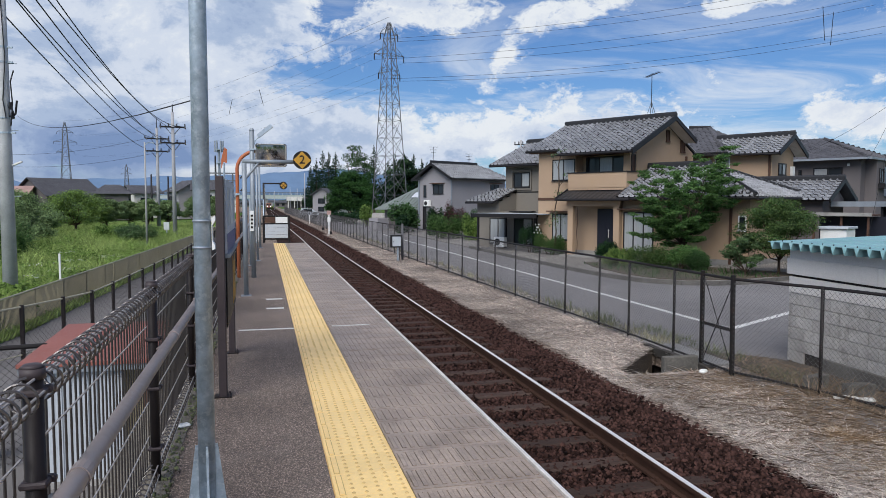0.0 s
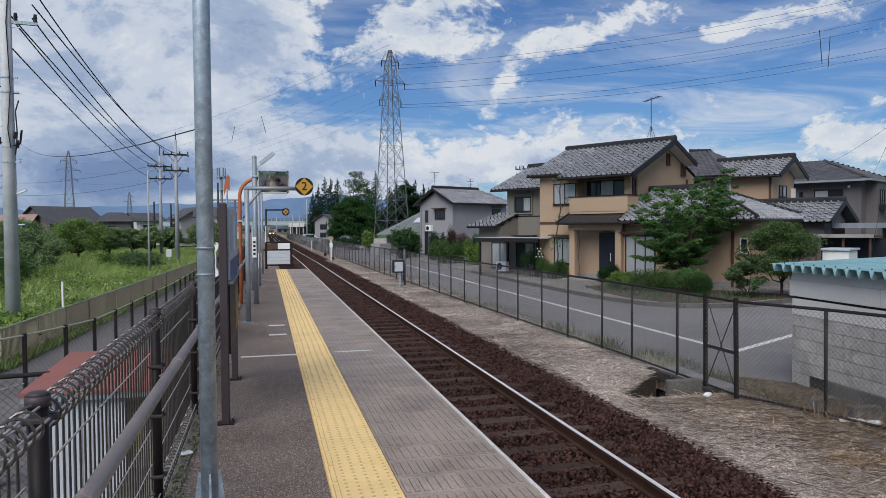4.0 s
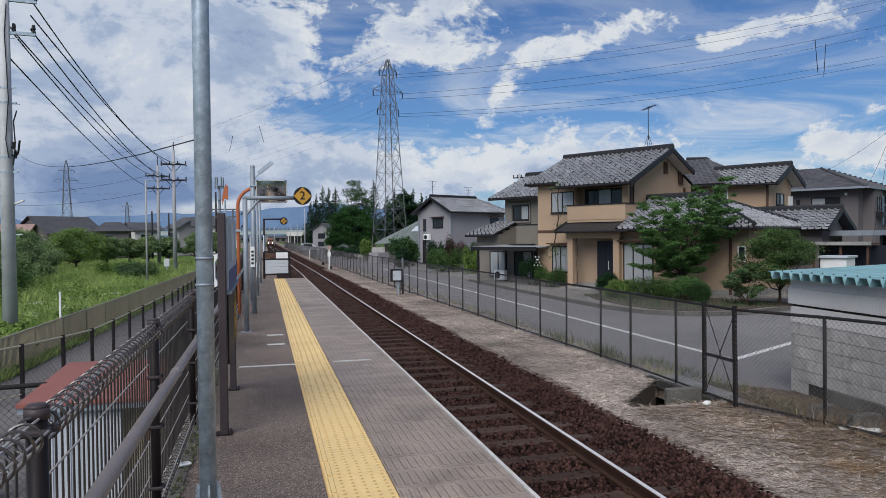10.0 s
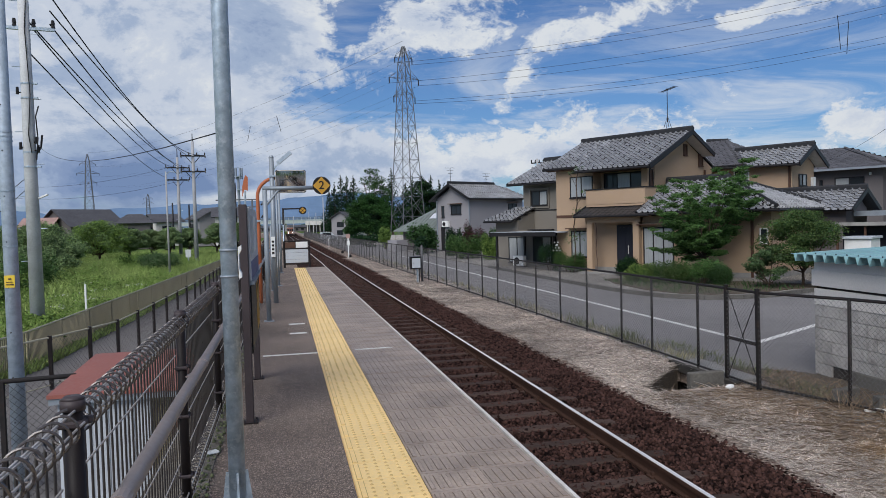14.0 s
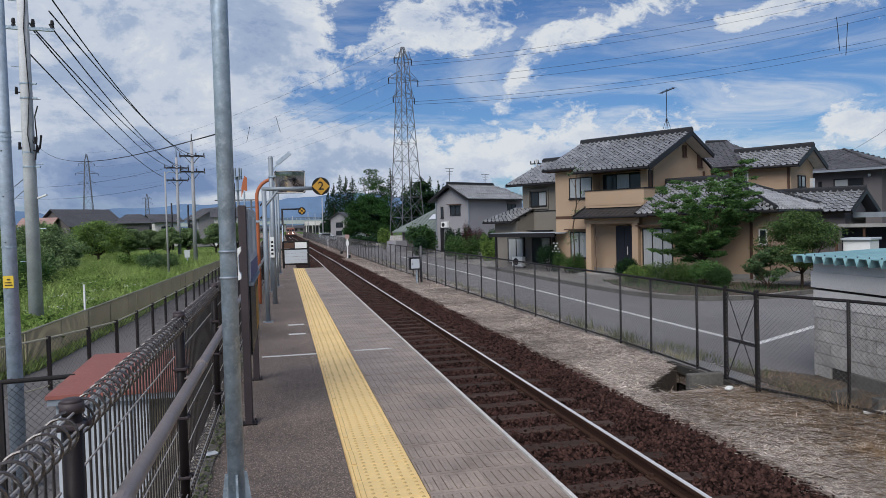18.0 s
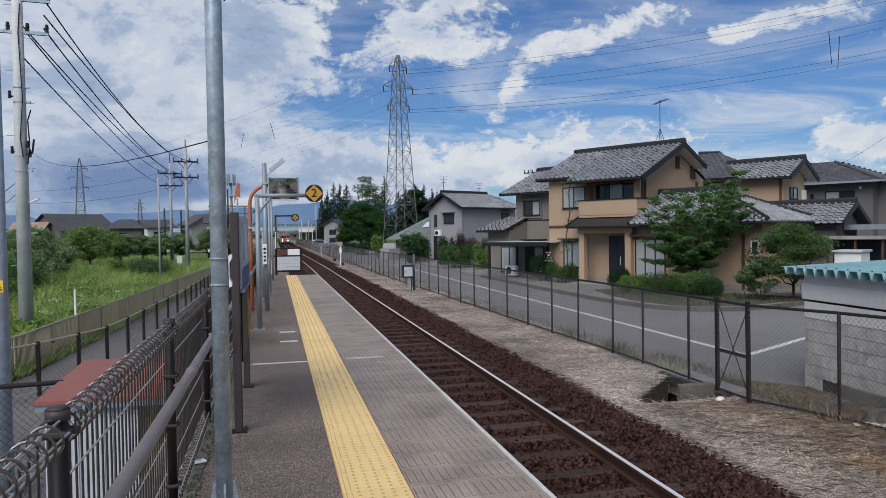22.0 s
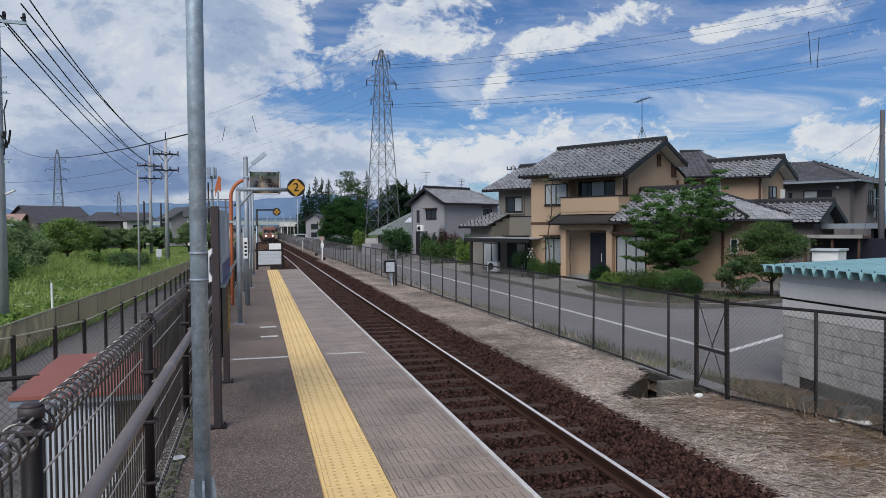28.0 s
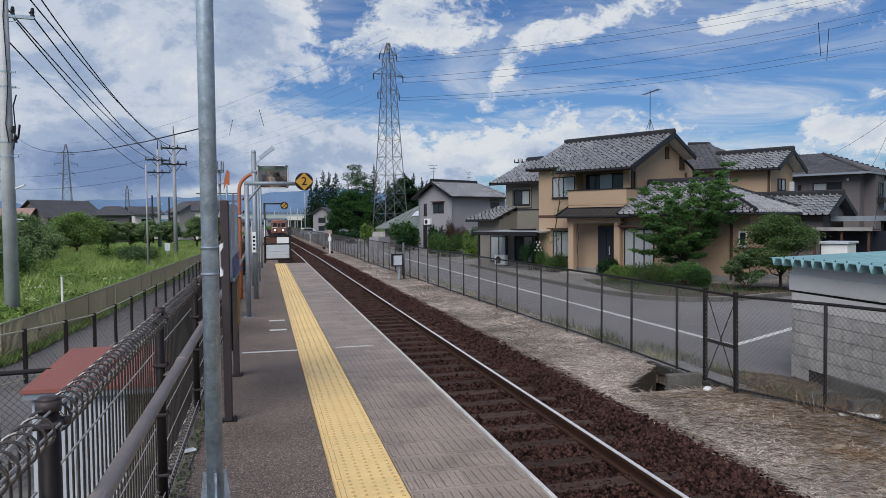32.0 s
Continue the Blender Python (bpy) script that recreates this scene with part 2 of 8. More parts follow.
M["lip"] = mat("edge_lip", (0.64, 0.60, 0.55), 0.6, big=0.15, fine=0.15, bscale=2, dirt=(0.3, 0.28, 0.27), dirt_amt=0.4)
M["concrete"] = mat("concrete", (0.27, 0.26, 0.245), 0.9, big=0.2, fine=0.15, bscale=0.9, fscale=30, bump=0.3, dirt=(0.12, 0.115, 0.10), dirt_amt=0.6)
M["whitepaint"] = mat("white_paint", (0.62, 0.61, 0.58), 0.75, big=0.12, fine=0.2, bscale=3, fscale=50, dirt=(0.25, 0.24, 0.22), dirt_amt=0.5)
M["ballast"] = mat("ballast_bed", (0.034, 0.020, 0.017), 0.95, big=0.25, fine=0.5, bscale=0.6, fscale=16, bump=1.0, bdist=0.05, spec=0.04)
M["stone"] = mat("ballast_stone", (0.043, 0.0222, 0.0182), 0.9, big=0.25, fine=0.3, bscale=0.7, fscale=40, bump=0.3, island=0.9, spec=0.08)
M["sleeper"] = mat("sleeper_wood", (0.062, 0.042, 0.035), 0.85, big=0.2, fine=0.3, bscale=2, fscale=22, bump=0.6, bdist=0.01, stretch=(0.5, 4, 4), rand=0.2, spec=0.08)
M["railside"] = mat("rail_rust", (0.055, 0.030, 0.022), 0.85, big=0.2, fine=0.2, bscale=2, fscale=40, bump=0.2, spec=0.1)
M["railtop"] = mat("rail_steel", (0.86, 0.84, 0.80), 0.38, metal=0.35, big=0.05, fine=0.08, bscale=2, fscale=30, bump=0.0)
M["straw"] = mat("dry_ground", (0.27, 0.213, 0.174), 0.95, big=0.3, fine=0.5, bscale=0.5, fscale=22, bump=1.0, bdist=0.03, dirt=(0.10, 0.068, 0.045), dirt_amt=0.6, speck=(38, 0.6, 2.0), spec=0.08)
M["strawblade"] = mat("dry_straw", (0.66, 0.585, 0.525), 0.9, big=0.5, fine=0.2, bscale=0.7, fscale=10, bump=0, island=0.5, spec=0.1)
M["soil"] = mat("soil", (0.085, 0.066, 0.048), 0.95, big=0.3, fine=0.3, bscale=0.1, fscale=8, bump=0.6, bdist=0.05)
M["grassground"] = mat("grass_ground", (0.085, 0.14, 0.035), 0.95, big=0.35, fine=0.4, bscale=0.25, fscale=6, bump=0.8, bdist=0.1, spec=0.05)
M["grass"] = mat("grass_blade", (0.31, 0.395, 0.128), 0.7, big=0.35, fine=0.1, bscale=0.35, fscale=5, bump=0, island=0.4, trans=0.35, spec=0.15)
M["leaf"] = mat("leaf", (0.052, 0.108, 0.036), 0.55, big=0.25, fine=0.1, bscale=0.5, fscale=3, bump=0, island=0.5, trans=0.35, spec=0.2)
M["leafbright"] = mat("leaf_bright", (0.075, 0.138, 0.040), 0.55, big=0.25, fine=0.1, bscale=0.6, fscale=3, bump=0, island=0.45, trans=0.35, spec=0.2)
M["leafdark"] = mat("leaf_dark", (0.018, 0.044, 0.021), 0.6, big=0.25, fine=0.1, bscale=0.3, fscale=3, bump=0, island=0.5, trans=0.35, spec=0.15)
M["leafmaple"] = mat("leaf_maple", (0.092, 0.180, 0.052), 0.5, big=0.3, fine=0.1, bscale=0.6, fscale=3, bump=0, island=0.45, trans=0.35, spec=0.2)
M["leafdull"] = mat("leaf_dull", (0.105, 0.165, 0.072), 0.6, big=0.2, fine=0.1, bscale=0.6, fscale=3, bump=0, island=0.45, trans=0.35, spec=0.2)
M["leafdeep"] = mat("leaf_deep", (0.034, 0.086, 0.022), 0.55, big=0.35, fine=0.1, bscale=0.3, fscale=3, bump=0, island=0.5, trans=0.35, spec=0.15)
M["grassdry"] = mat("grass_dry", (0.36, 0.33, 0.19), 0.8, big=0.3, fine=0.1, bscale=0.6, fscale=5, bump=0, island=0.5, trans=0.35, spec=0.1)
M["strawbrown"] = mat("straw_brown", (0.29, 0.215, 0.15), 0.9, big=0.35, fine=0.2, bscale=0.5, fscale=8, bump=0, island=0.4, spec=0.1)
M["leafweed"] = mat("leaf_weed", (0.172, 0.262, 0.062), 0.6, big=0.4, fine=0.1, bscale=0.5, fscale=3, bump=0, island=0.5, trans=0.35, spec=0.2)
M["leaforchard"] = mat("leaf_orchard", (0.20, 0.28, 0.12), 0.6, big=0.35, fine=0.1, bscale=0.35, fscale=3, bump=0, island=0.5, trans=0.35, spec=0.2)
M["strawtan"] = mat("straw_tan", (0.36, 0.25, 0.155), 0.9, big=0.2, fine=0.2, bscale=0.5, fscale=8, bump=0, island=0.4, spec=0.1)
M["weed"] = mat("weed", (0.17, 0.19, 0.10), 0.7, big=0.3, fine=0.1, bscale=0.8, fscale=5, bump=0, island=0.5, trans=0.3, spec=0.1)
M["redfar"] = mat("roof_muted_red", (0.36, 0.235, 0.205), 0.7, big=0.12, fine=0.15, bscale=0.5, fscale=12, bump=0.2, island=0.15)
M["leafred"] = mat("leaf_red", (0.075, 0.026, 0.030), 0.55, big=0.25, fine=0.1, bscale=0.6, fscale=3, bump=0, island=0.5, trans=0.35)
M["bark"] = mat("bark", (0.075, 0.055, 0.042), 0.95, big=0.2, fine=0.35, bscale=2, fscale=20, bump=0.8, bdist=0.02, stretch=(1, 1, 0.3), spec=0.05)
M["galv"] = mat("galvanised", (0.35, 0.42, 0.48), 0.46, metal=0.35, big=0.3, fine=0.16, bscale=11, fscale=26, bump=0.05, dirt=(0.58, 0.64, 0.68), dirt_amt=0.9)
M["polesteel"] = mat("pole_steel", (0.37, 0.435, 0.50), 0.5, metal=0.15, big=0.2, fine=0.14, bscale=7, fscale=24, bump=0.05, dirt=(0.52, 0.58, 0.63), dirt_amt=0.7)
M["galvlight"] = mat("galvanised_pale", (0.26, 0.29, 0.32), 0.55, metal=0.35, big=0.12, fine=0.1, bscale=3, fscale=20, bump=0.05)
M["brown"] = mat("brown_paint", (0.019, 0.015, 0.015), 0.5, big=0.12, fine=0.1, bscale=3, fscale=40, bump=0.05, spec=0.18)
M["boardbrown"] = mat("board_brown", (0.055, 0.043, 0.045), 0.5, big=0.12, fine=0.1, bscale=3, fscale=40, bump=0.05, spec=0.25)
M["brownrail"] = mat("brown_rail", (0.30, 0.245, 0.225), 0.38, big=0.15, fine=0.15, bscale=3, fscale=40, bump=0.06, spec=0.55)
M["wire"] = mat("fence_wire", (0.038, 0.032, 0.031), 0.36, metal=0.0, big=0.1, fine=0.1, bump=0, spec=0.5)
M["coil"] = mat("fence_coil", (0.085, 0.072, 0.067), 0.24, metal=0.2, big=0.15, fine=0.2, bscale=4, fscale=60, bump=0, spec=0.9)
# pale colour paints the highlight along the straight wires
M["palewire"] = mat("fence_wire_highlight", (0.44, 0.41, 0.39), 0.4, metal=0.2, big=0.15, fine=0.2, bscale=4, fscale=60, bump=0, spec=0.5)
M["kerbdark"] = mat("block_weathered", (0.12, 0.112, 0.10), 0.95, big=0.25, fine=0.3, bscale=2, fscale=30, bump=0.6, bdist=0.01, dirt=(0.05, 0.045, 0.038), dirt_amt=0.8)
# concrete darkened so its colour carries the shade inside the pit
M["pitshade"] = mat("pit_shade", (0.045, 0.041, 0.036), 0.8, big=0.3, fine=0.3, bscale=2, fscale=30, bump=0.5, bdist=0.01)
M["kerbdirt"] = mat("kerb_weathered", (0.20, 0.178, 0.145), 0.95, big=0.3, fine=0.35, bscale=1.6, fscale=30, bump=0.6, bdist=0.01, dirt=(0.04, 0.037, 0.028), dirt_amt=0.9)
M["blackfence"] = mat("fence_dark", (0.020, 0.018, 0.018), 0.6, big=0.2, fine=0.2, bscale=3, fscale=30, bump=0.1, dirt=(0.055, 0.032, 0.024), dirt_amt=0.4, spec=0.15)
M["mesh"] = mat("chain_wire", (0.16, 0.155, 0.155), 0.5, metal=0.2, big=0.1, fine=0.1, bump=0, spec=0.2)
M["polecon"] = mat("pole_concrete", (0.54, 0.545, 0.55), 0.85, big=0.14, fine=0.14, bscale=1.5, fscale=30, bump=0.15, dirt=(0.34, 0.33, 0.32), dirt_amt=0.5)
M["polegrey"] = mat("pole_grey", (0.34, 0.335, 0.33), 0.85, big=0.12, fine=0.12, bscale=1.5, fscale=30, bump=0.15)
M["polefar"] = mat("pole_far", (0.34, 0.34, 0.35), 0.85, big=0.12, fine=0.12, bscale=1.5, fscale=30, bump=0.15)
M["leafgarden"] = mat("leaf_garden", (0.078, 0.125, 0.038), 0.55, big=0.35, fine=0.1, bscale=0.6, fscale=3, bump=0, island=0.5, trans=0.35, spec=0.2)
M["poledark"] = mat("pole_dark", (0.10, 0.10, 0.105), 0.85, big=0.12, fine=0.12, bscale=1.5, fscale=30, bump=0.15)
M["cable"] = mat("cable_black", (0.02, 0.02, 0.022), 0.6, big=0.05, fine=0.05, bump=0, spec=0.1)
M["beige"] = mat("render_beige", (0.39, 0.277, 0.187), 0.9, big=0.07, fine=0.1, bscale=0.5, fscale=45, bump=0.25, bdist=0.004, dirt=(0.42, 0.28, 0.15), dirt_amt=0.35)
M["greige"] = mat("render_greige", (0.19, 0.172, 0.147), 0.9, big=0.08, fine=0.1, bscale=0.5, fscale=45, bump=0.25, bdist=0.004)
M["greyrender"] = mat("render_grey", (0.265, 0.255, 0.265), 0.9, big=0.07, fine=0.08, bscale=0.4, fscale=45, bump=0.2, bdist=0.004)
M["darkrender"] = mat("render_taupe", (0.125, 0.112, 0.112), 0.85, big=0.08, fine=0.12, bscale=0.5, fscale=30, bump=0.25, bdist=0.004)
M["whitewall"] = mat("render_white", (0.62, 0.59, 0.555), 0.9, big=0.08, fine=0.08, bscale=0.4, fscale=40, bump=0.15, dirt=(0.36, 0.34, 0.31), dirt_amt=0.7)
M["tile"] = mat("roof_tile", (0.255, 0.258, 0.267), 0.27, big=0.15, fine=0.12, bscale=0.6, fscale=25, bump=0.05, rand=0.18, island=0.25, spec=0.9)
# near-black paints the shadow under tile lips; also colours the stops
M["tileedge"] = mat("tile_shade_and_stop", (0.012, 0.012, 0.013), 0.8, big=0.1, fine=0.2, bump=0, spec=0.05)
M["ridgetile"] = mat("ridge_tile", (0.026, 0.026, 0.028), 0.5, big=0.15, fine=0.15, bscale=0.6, fscale=25, bump=0.1)
M["rooffar"] = mat("roof_far", (0.085, 0.083, 0.09), 0.65, big=0.15, fine=0.2, bscale=0.5, fscale=12, bump=0.2, island=0.2, spec=0.3)
M["roofgreen"] = mat("roof_pale_green", (0.17, 0.195, 0.18), 0.5, big=0.15, fine=0.12, bscale=0.5, fscale=15, bump=0.1)
M["darkmetal"] = mat("dark_metal", (0.018, 0.017, 0.018), 0.45, big=0.1, fine=0.1, bump=0.03, spec=0.25)
M["porchroof"] = mat("porch_roof", (0.035, 0.033, 0.034), 0.45, big=0.15, fine=0.15, bscale=0.8, fscale=15, bump=0.05)
M["darkwood"] = mat("brown_wood", (0.085, 0.045, 0.03), 0.6, big=0.15, fine=0.15, bscale=2, fscale=25, bump=0.1)
M["navydoor"] = mat("navy_door", (0.018, 0.019, 0.028), 0.4, big=0.1, fine=0.1, bump=0.03)
M["curtain"] = mat("curtain", (0.50, 0.52, 0.52), 0.9, big=0.08, fine=0.06, bscale=3, fscale=9, bump=0.2, stretch=(6, 6, 0.2))
M["teal"] = mat("teal_roof", (0.20, 0.36, 0.38), 0.5, big=0.1, fine=0.12, bscale=1.2, fscale=20, bump=0.1, dirt=(0.34, 0.46, 0.47), dirt_amt=0.5)
M["redroof"] = mat("red_roof", (0.28, 0.10, 0.078), 0.55, big=0.1, fine=0.1, bscale=2, fscale=30, bump=0.05, dirt=(0.30, 0.10, 0.075), dirt_amt=0.5)
M["sheet"] = mat("ribbed_sheet", (0.43, 0.46, 0.49), 0.5, big=0.08, fine=0.06, bscale=1.5, bump=0.02)
M["orange"] = mat("orange_paint", (0.42, 0.13, 0.058), 0.5, big=0.08, fine=0.08, bump=0.02)
M["plateyellow"] = mat("plate_yellow", (0.78, 0.55, 0.06), 0.5, big=0.05, fine=0.05, bump=0)
M["sign_y"] = mat("sign_amber", (0.46, 0.25, 0.035), 0.5, big=0.05, fine=0.05, bump=0)
M["sign_k"] = mat("sign_black", (0.018, 0.016, 0.015), 0.5, big=0.05, fine=0.05, bump=0, spec=0.2)
M["white"] = mat("white_plain", (0.72, 0.72, 0.70), 0.6, big=0.06, fine=0.05, bscale=2, bump=0.02)
M["violet"] = mat("sign_violet", (0.10, 0.11, 0.24), 0.5, big=0.05, fine=0.05, bump=0)
M["posterpale"] = mat("poster_pale", (0.52, 0.54, 0.58), 0.45, big=0.1, fine=0.1, bscale=4, bump=0)
M["khaki"] = mat("khaki_mesh", (0.33, 0.285, 0.185), 0.8, big=0.15, fine=0.2, bscale=0.6, fscale=30, bump=0.1)
M["khakirail"] = mat("khaki_rail", (0.42, 0.39, 0.29), 0.6, big=0.1, fine=0.1, bump=0.05)
# red dulled in the base colour to stand for distance haze
M["train"] = mat("train_hazed_red", (0.25, 0.112, 0.085), 0.4, big=0.1, fine=0.1, bscale=1, bump=0.02)
M["trainroof"] = mat("train_roof", (0.13, 0.12, 0.115), 0.7, big=0.15, fine=0.15, bump=0.05)
M["lampglow"] = mat("headlamp", (0.9, 0.85, 0.75), 0.3, big=0, fine=0, bump=0, emit=(1.0, 0.92, 0.78, 22.0))
M["steel"] = mat("tower_steel", (0.13, 0.134, 0.145), 0.6, metal=0.3, big=0.1, fine=0.1, bump=0)
# distance haze is mixed into these blue base colours
M["hill"] = mat("far_hills_haze", (0.125, 0.192, 0.295), 1.0, big=0.12, fine=0.1, bscale=0.004, fscale=0.02, bump=0, spec=0.0)
M["hill2"] = mat("far_hills_near_haze", (0.10, 0.148, 0.21), 1.0, big=0.15, fine=0.15, bscale=0.006, fscale=0.03, bump=0, spec=0.0)
M["farwood"] = mat("far_wood", (0.045, 0.075, 0.05), 0.9, big=0.3, fine=0.3, bscale=0.02, fscale=0.3, bump=0.5)
M["bridge"] = mat("bridge_steel", (0.38, 0.42, 0.41), 0.6, big=0.1, fine=0.1, bump=0.02)
M["mirror"] = mat("mirror_steel", (0.55, 0.55, 0.55), 0.06, metal=1.0, big=0.02, fine=0.02, bump=0)


def glass_mat():
    m = bpy.data.materials.new("window_glass")
    m.use_nodes = True
    b = m.node_tree.nodes["Principled BSDF"]
    b.inputs["Base Color"].default_value = (0.025, 0.03, 0.035, 1)
    b.inputs["Roughness"].default_value = 0.06
    b.inputs["Specular IOR Level"].default_value = 0.4
    return m


M["glass"] = glass_mat()
M["paneC"] = mat("curtained_pane", (0.33, 0.345, 0.35), 0.12, big=0.08, fine=0.08, bscale=2, fscale=8, bump=0, stretch=(6, 6, 0.3), spec=0.6)

# ---------------------------------------------------------------- mesh helpers


def thing(name, m=None, label="", category="", group="", kind=""):
    ob = new(name)
    ob.matrix_basis = m or Matrix()
    return tagged(ob, label, category, group, kind)


def finish(name, bm, material, smooth=False):
    me = bpy.data.meshes.new(name)
    bm.to_mesh(me)
    bm.free()
    me.materials.append(material)
    if smooth:
        me.polygons.foreach_set("use_smooth", [True] * len(me.polygons))
    return me


def part(name, bm, material, parent, label="", smooth=False, m=None):
    ob = new(name, finish(name, bm, material, smooth))
    ob.parent = parent
    if m is not None:
        ob.matrix_basis = m
    return tagged(ob, label)


def parts(name, boxes, material, parent, label="", bevel=0.0):
    """One part a box; the first is given back."""
    obs = [part(name, B(b, bevel=bevel), material, parent, label) for b in boxes]
    return obs[0]


def solid(name, bm, material, label="", category="", group="", kind="", smooth=False, m=None):
    ob = new(name, finish(name, bm, material, smooth))
    if m is not None:
        ob.matrix_basis = m
    return tagged(ob, label, category, group, kind)


def share(name, me, parent, m):
    ob = new(name, me)
    ob.parent = parent
    ob.matrix_basis = m
    return ob


def B(*boxes, bevel=0.0):
    """A bmesh of boxes (x0, x1, y0, y1, z0, z1)."""
    bm = bmesh.new()
    for b in boxes:
        box(bm, *b)
    if bevel:
        bmesh.ops.bevel(bm, geom=bm.edges[:], offset=bevel, segments=1, affect="EDGES")
    return bm


def box(bm, x0, x1, y0, y1, z0, z1):
    v = [bm.verts.new(p) for p in ((x0, y0, z0), (x1, y0, z0), (x1, y1, z0), (x0, y1, z0), (x0, y0, z1), (x1, y0, z1), (x1, y1, z1), (x0, y1, z1))]
    for f in ((3, 2, 1, 0), (4, 5, 6, 7), (0, 1, 5, 4), (1, 2, 6, 5), (2, 3, 7, 6), (3, 0, 4, 7)):
        bm.faces.new([v[i] for i in f])


def rod(bm, a, b, r, r2=None, n=8, caps=True):
    """A round bar from a to b."""
    a, b = Vector(a), Vector(b)
    r2 = r if r2 is None else r2
    w = (b - a).normalized()
    u = w.orthogonal().normalized()
    s = w.cross(u)
    ra, rb = [], []
    for i in range(n):
        c = u * math.cos(2 * math.pi * i / n) + s * math.sin(2 * math.pi * i / n)
        ra.append(bm.verts.new(a + c * r))
        rb.append(bm.verts.new(b + c * r2))
    for i in range(n):
        j = (i + 1) % n
        bm.faces.new((ra[i], ra[j], rb[j], rb[i]))
    if caps:
        bm.faces.new(ra[::-1])
        bm.faces.new(rb)


def tube(bm, pts, r, n=6):
    """A bent round bar through pts."""
    pts = [Vector(p) for p in pts]
    rings = []
    u = None
    for i, p in enumerate(pts):
        w = (pts[min(i + 1, len(pts) - 1)] - pts[max(i - 1, 0)]).normalized()
        u = w.orthogonal().normalized() if u is None else (u - w * u.dot(w)).normalized()
        s = w.cross(u)
        rings.append([bm.verts.new(p + (u * math.cos(2 * math.pi * k / n) + s * math.sin(2 * math.pi * k / n)) * r) for k in range(n)])
    for a, b in zip(rings, rings[1:]):
        for k in range(n):
            j = (k + 1) % n
            bm.faces.new((a[k], a[j], b[j], b[k]))
    bm.faces.new(rings[0][::-1])
    bm.faces.new(rings[-1])


def bar(bm, a, b, w, h, up=(0, 0, 1)):
    """A square bar from a to b, w wide and h high."""
    a, b = Vector(a), Vector(b)
    d = (b - a).normalized()
    s = d.cross(Vector(up))
    s = s.normalized() if s.length > 1e-6 else d.orthogonal().normalized()
    t = s.cross(d)
    ra = [bm.verts.new(a + s * x * w / 2 + t * y * h / 2) for x, y in ((-1, -1), (1, -1), (1, 1), (-1, 1))]
    rb = [bm.verts.new(b + s * x * w / 2 + t * y * h / 2) for x, y in ((-1, -1), (1, -1), (1, 1), (-1, 1))]
    for i in range(4):
        j = (i + 1) % 4
        bm.faces.new((ra[j], ra[i], rb[i], rb[j]))
    bm.faces.new(ra)
    bm.faces.new(rb[::-1])


def prism(bm, poly, d):
    """A flat outline, a list of 3D points, given the thickness vector d."""
    d = Vector(d)
    a = [bm.verts.new(p) for p in poly]
    b = [bm.verts.new(Vector(p) + d) for p in poly]
    n = len(a)
    bm.faces.new(a[::-1])
    bm.faces.new(b)
    for i in range(n):
        j = (i + 1) % n
        bm.faces.new((a[i], a[j], b[j], b[i]))


def catenary(a, b, sag, n=14):
    a, b = Vector(a), Vector(b)
    return [a.lerp(b, i / n) - Vector((0, 0, sag * 4 * (i / n) * (1 - i / n))) for i in range(n + 1)]


def from_arrays(name, verts, faces, material):
    me = bpy.data.meshes.new(name)
    me.from_pydata(verts, [], faces)
    me.materials.append(material)
    return me


GZ = -1.15  # the ground beside the line

# ---------------------------------------------------------------- ground, line, platform
rng = np.random.default_rng(7)
solid("ground", B((-1500, 0.9, -200, 2600, GZ - 2.8, GZ - 0.1), (8.2, 1500, -200, 2600, GZ - 2.8, GZ - 0.1), (5.3, 8.2, -200, 9.9, GZ - 2.8, GZ - 0.1), (5.3, 8.2, 11.95, 2600, GZ - 2.8, GZ - 0.1), (0.9, 5.3, 430, 2600, GZ - 2.8, GZ - 0.1), (0.9, 5.3, -200, -60, GZ - 2.8, GZ - 0.1), (0.9, 5.3, -60, 430, GZ - 2.8, GZ - 2.6)), M["grassground"], kind="structure", label="open green ground round the halt")
PLAT_END = 27.4
platform = solid("platform", B((-0.85, 1.455, -32, PLAT_END, GZ - 0.1, -0.05)), M["concrete"], kind="structure", label="concrete platform body")
solid("floor", B((-0.66, 0.33, -32, PLAT_END, -0.05, 0.0)), M["asphalt"], kind="structure", label="worn grey asphalt platform surface")
solid("trim", B((1.465, 1.483, -32, PLAT_END, -0.20, 0.006)), M["lip"], kind="structure", label="pale worn platform edge")
kerb = B((-0.85, -0.50, -32, PLAT_END, -0.05, 0.012))
solid("kerb_1", kerb, M["kerbdirt"], kind="structure", label="weathered concrete kerb under the fence")
strip = solid("tactile_strip", B((0.33, 0.73, -32, PLAT_END - 0.2, -0.05, -0.010)), M["yellow"], kind="structure", label="yellow tactile warning strip along the platform")
plates = solid("edge_plates", B((0.73, 1.455, -32, PLAT_END, -0.05, -0.012)), M["grime"], kind="structure", label="ribbed grey edge plates along the platform")

def fall(y):
    """How far the line has dropped at y: it runs downhill beyond the halt."""
    return float(np.interp(y, [50, 150, 300, 430], [0, -0.55, -1.1, -1.35]))


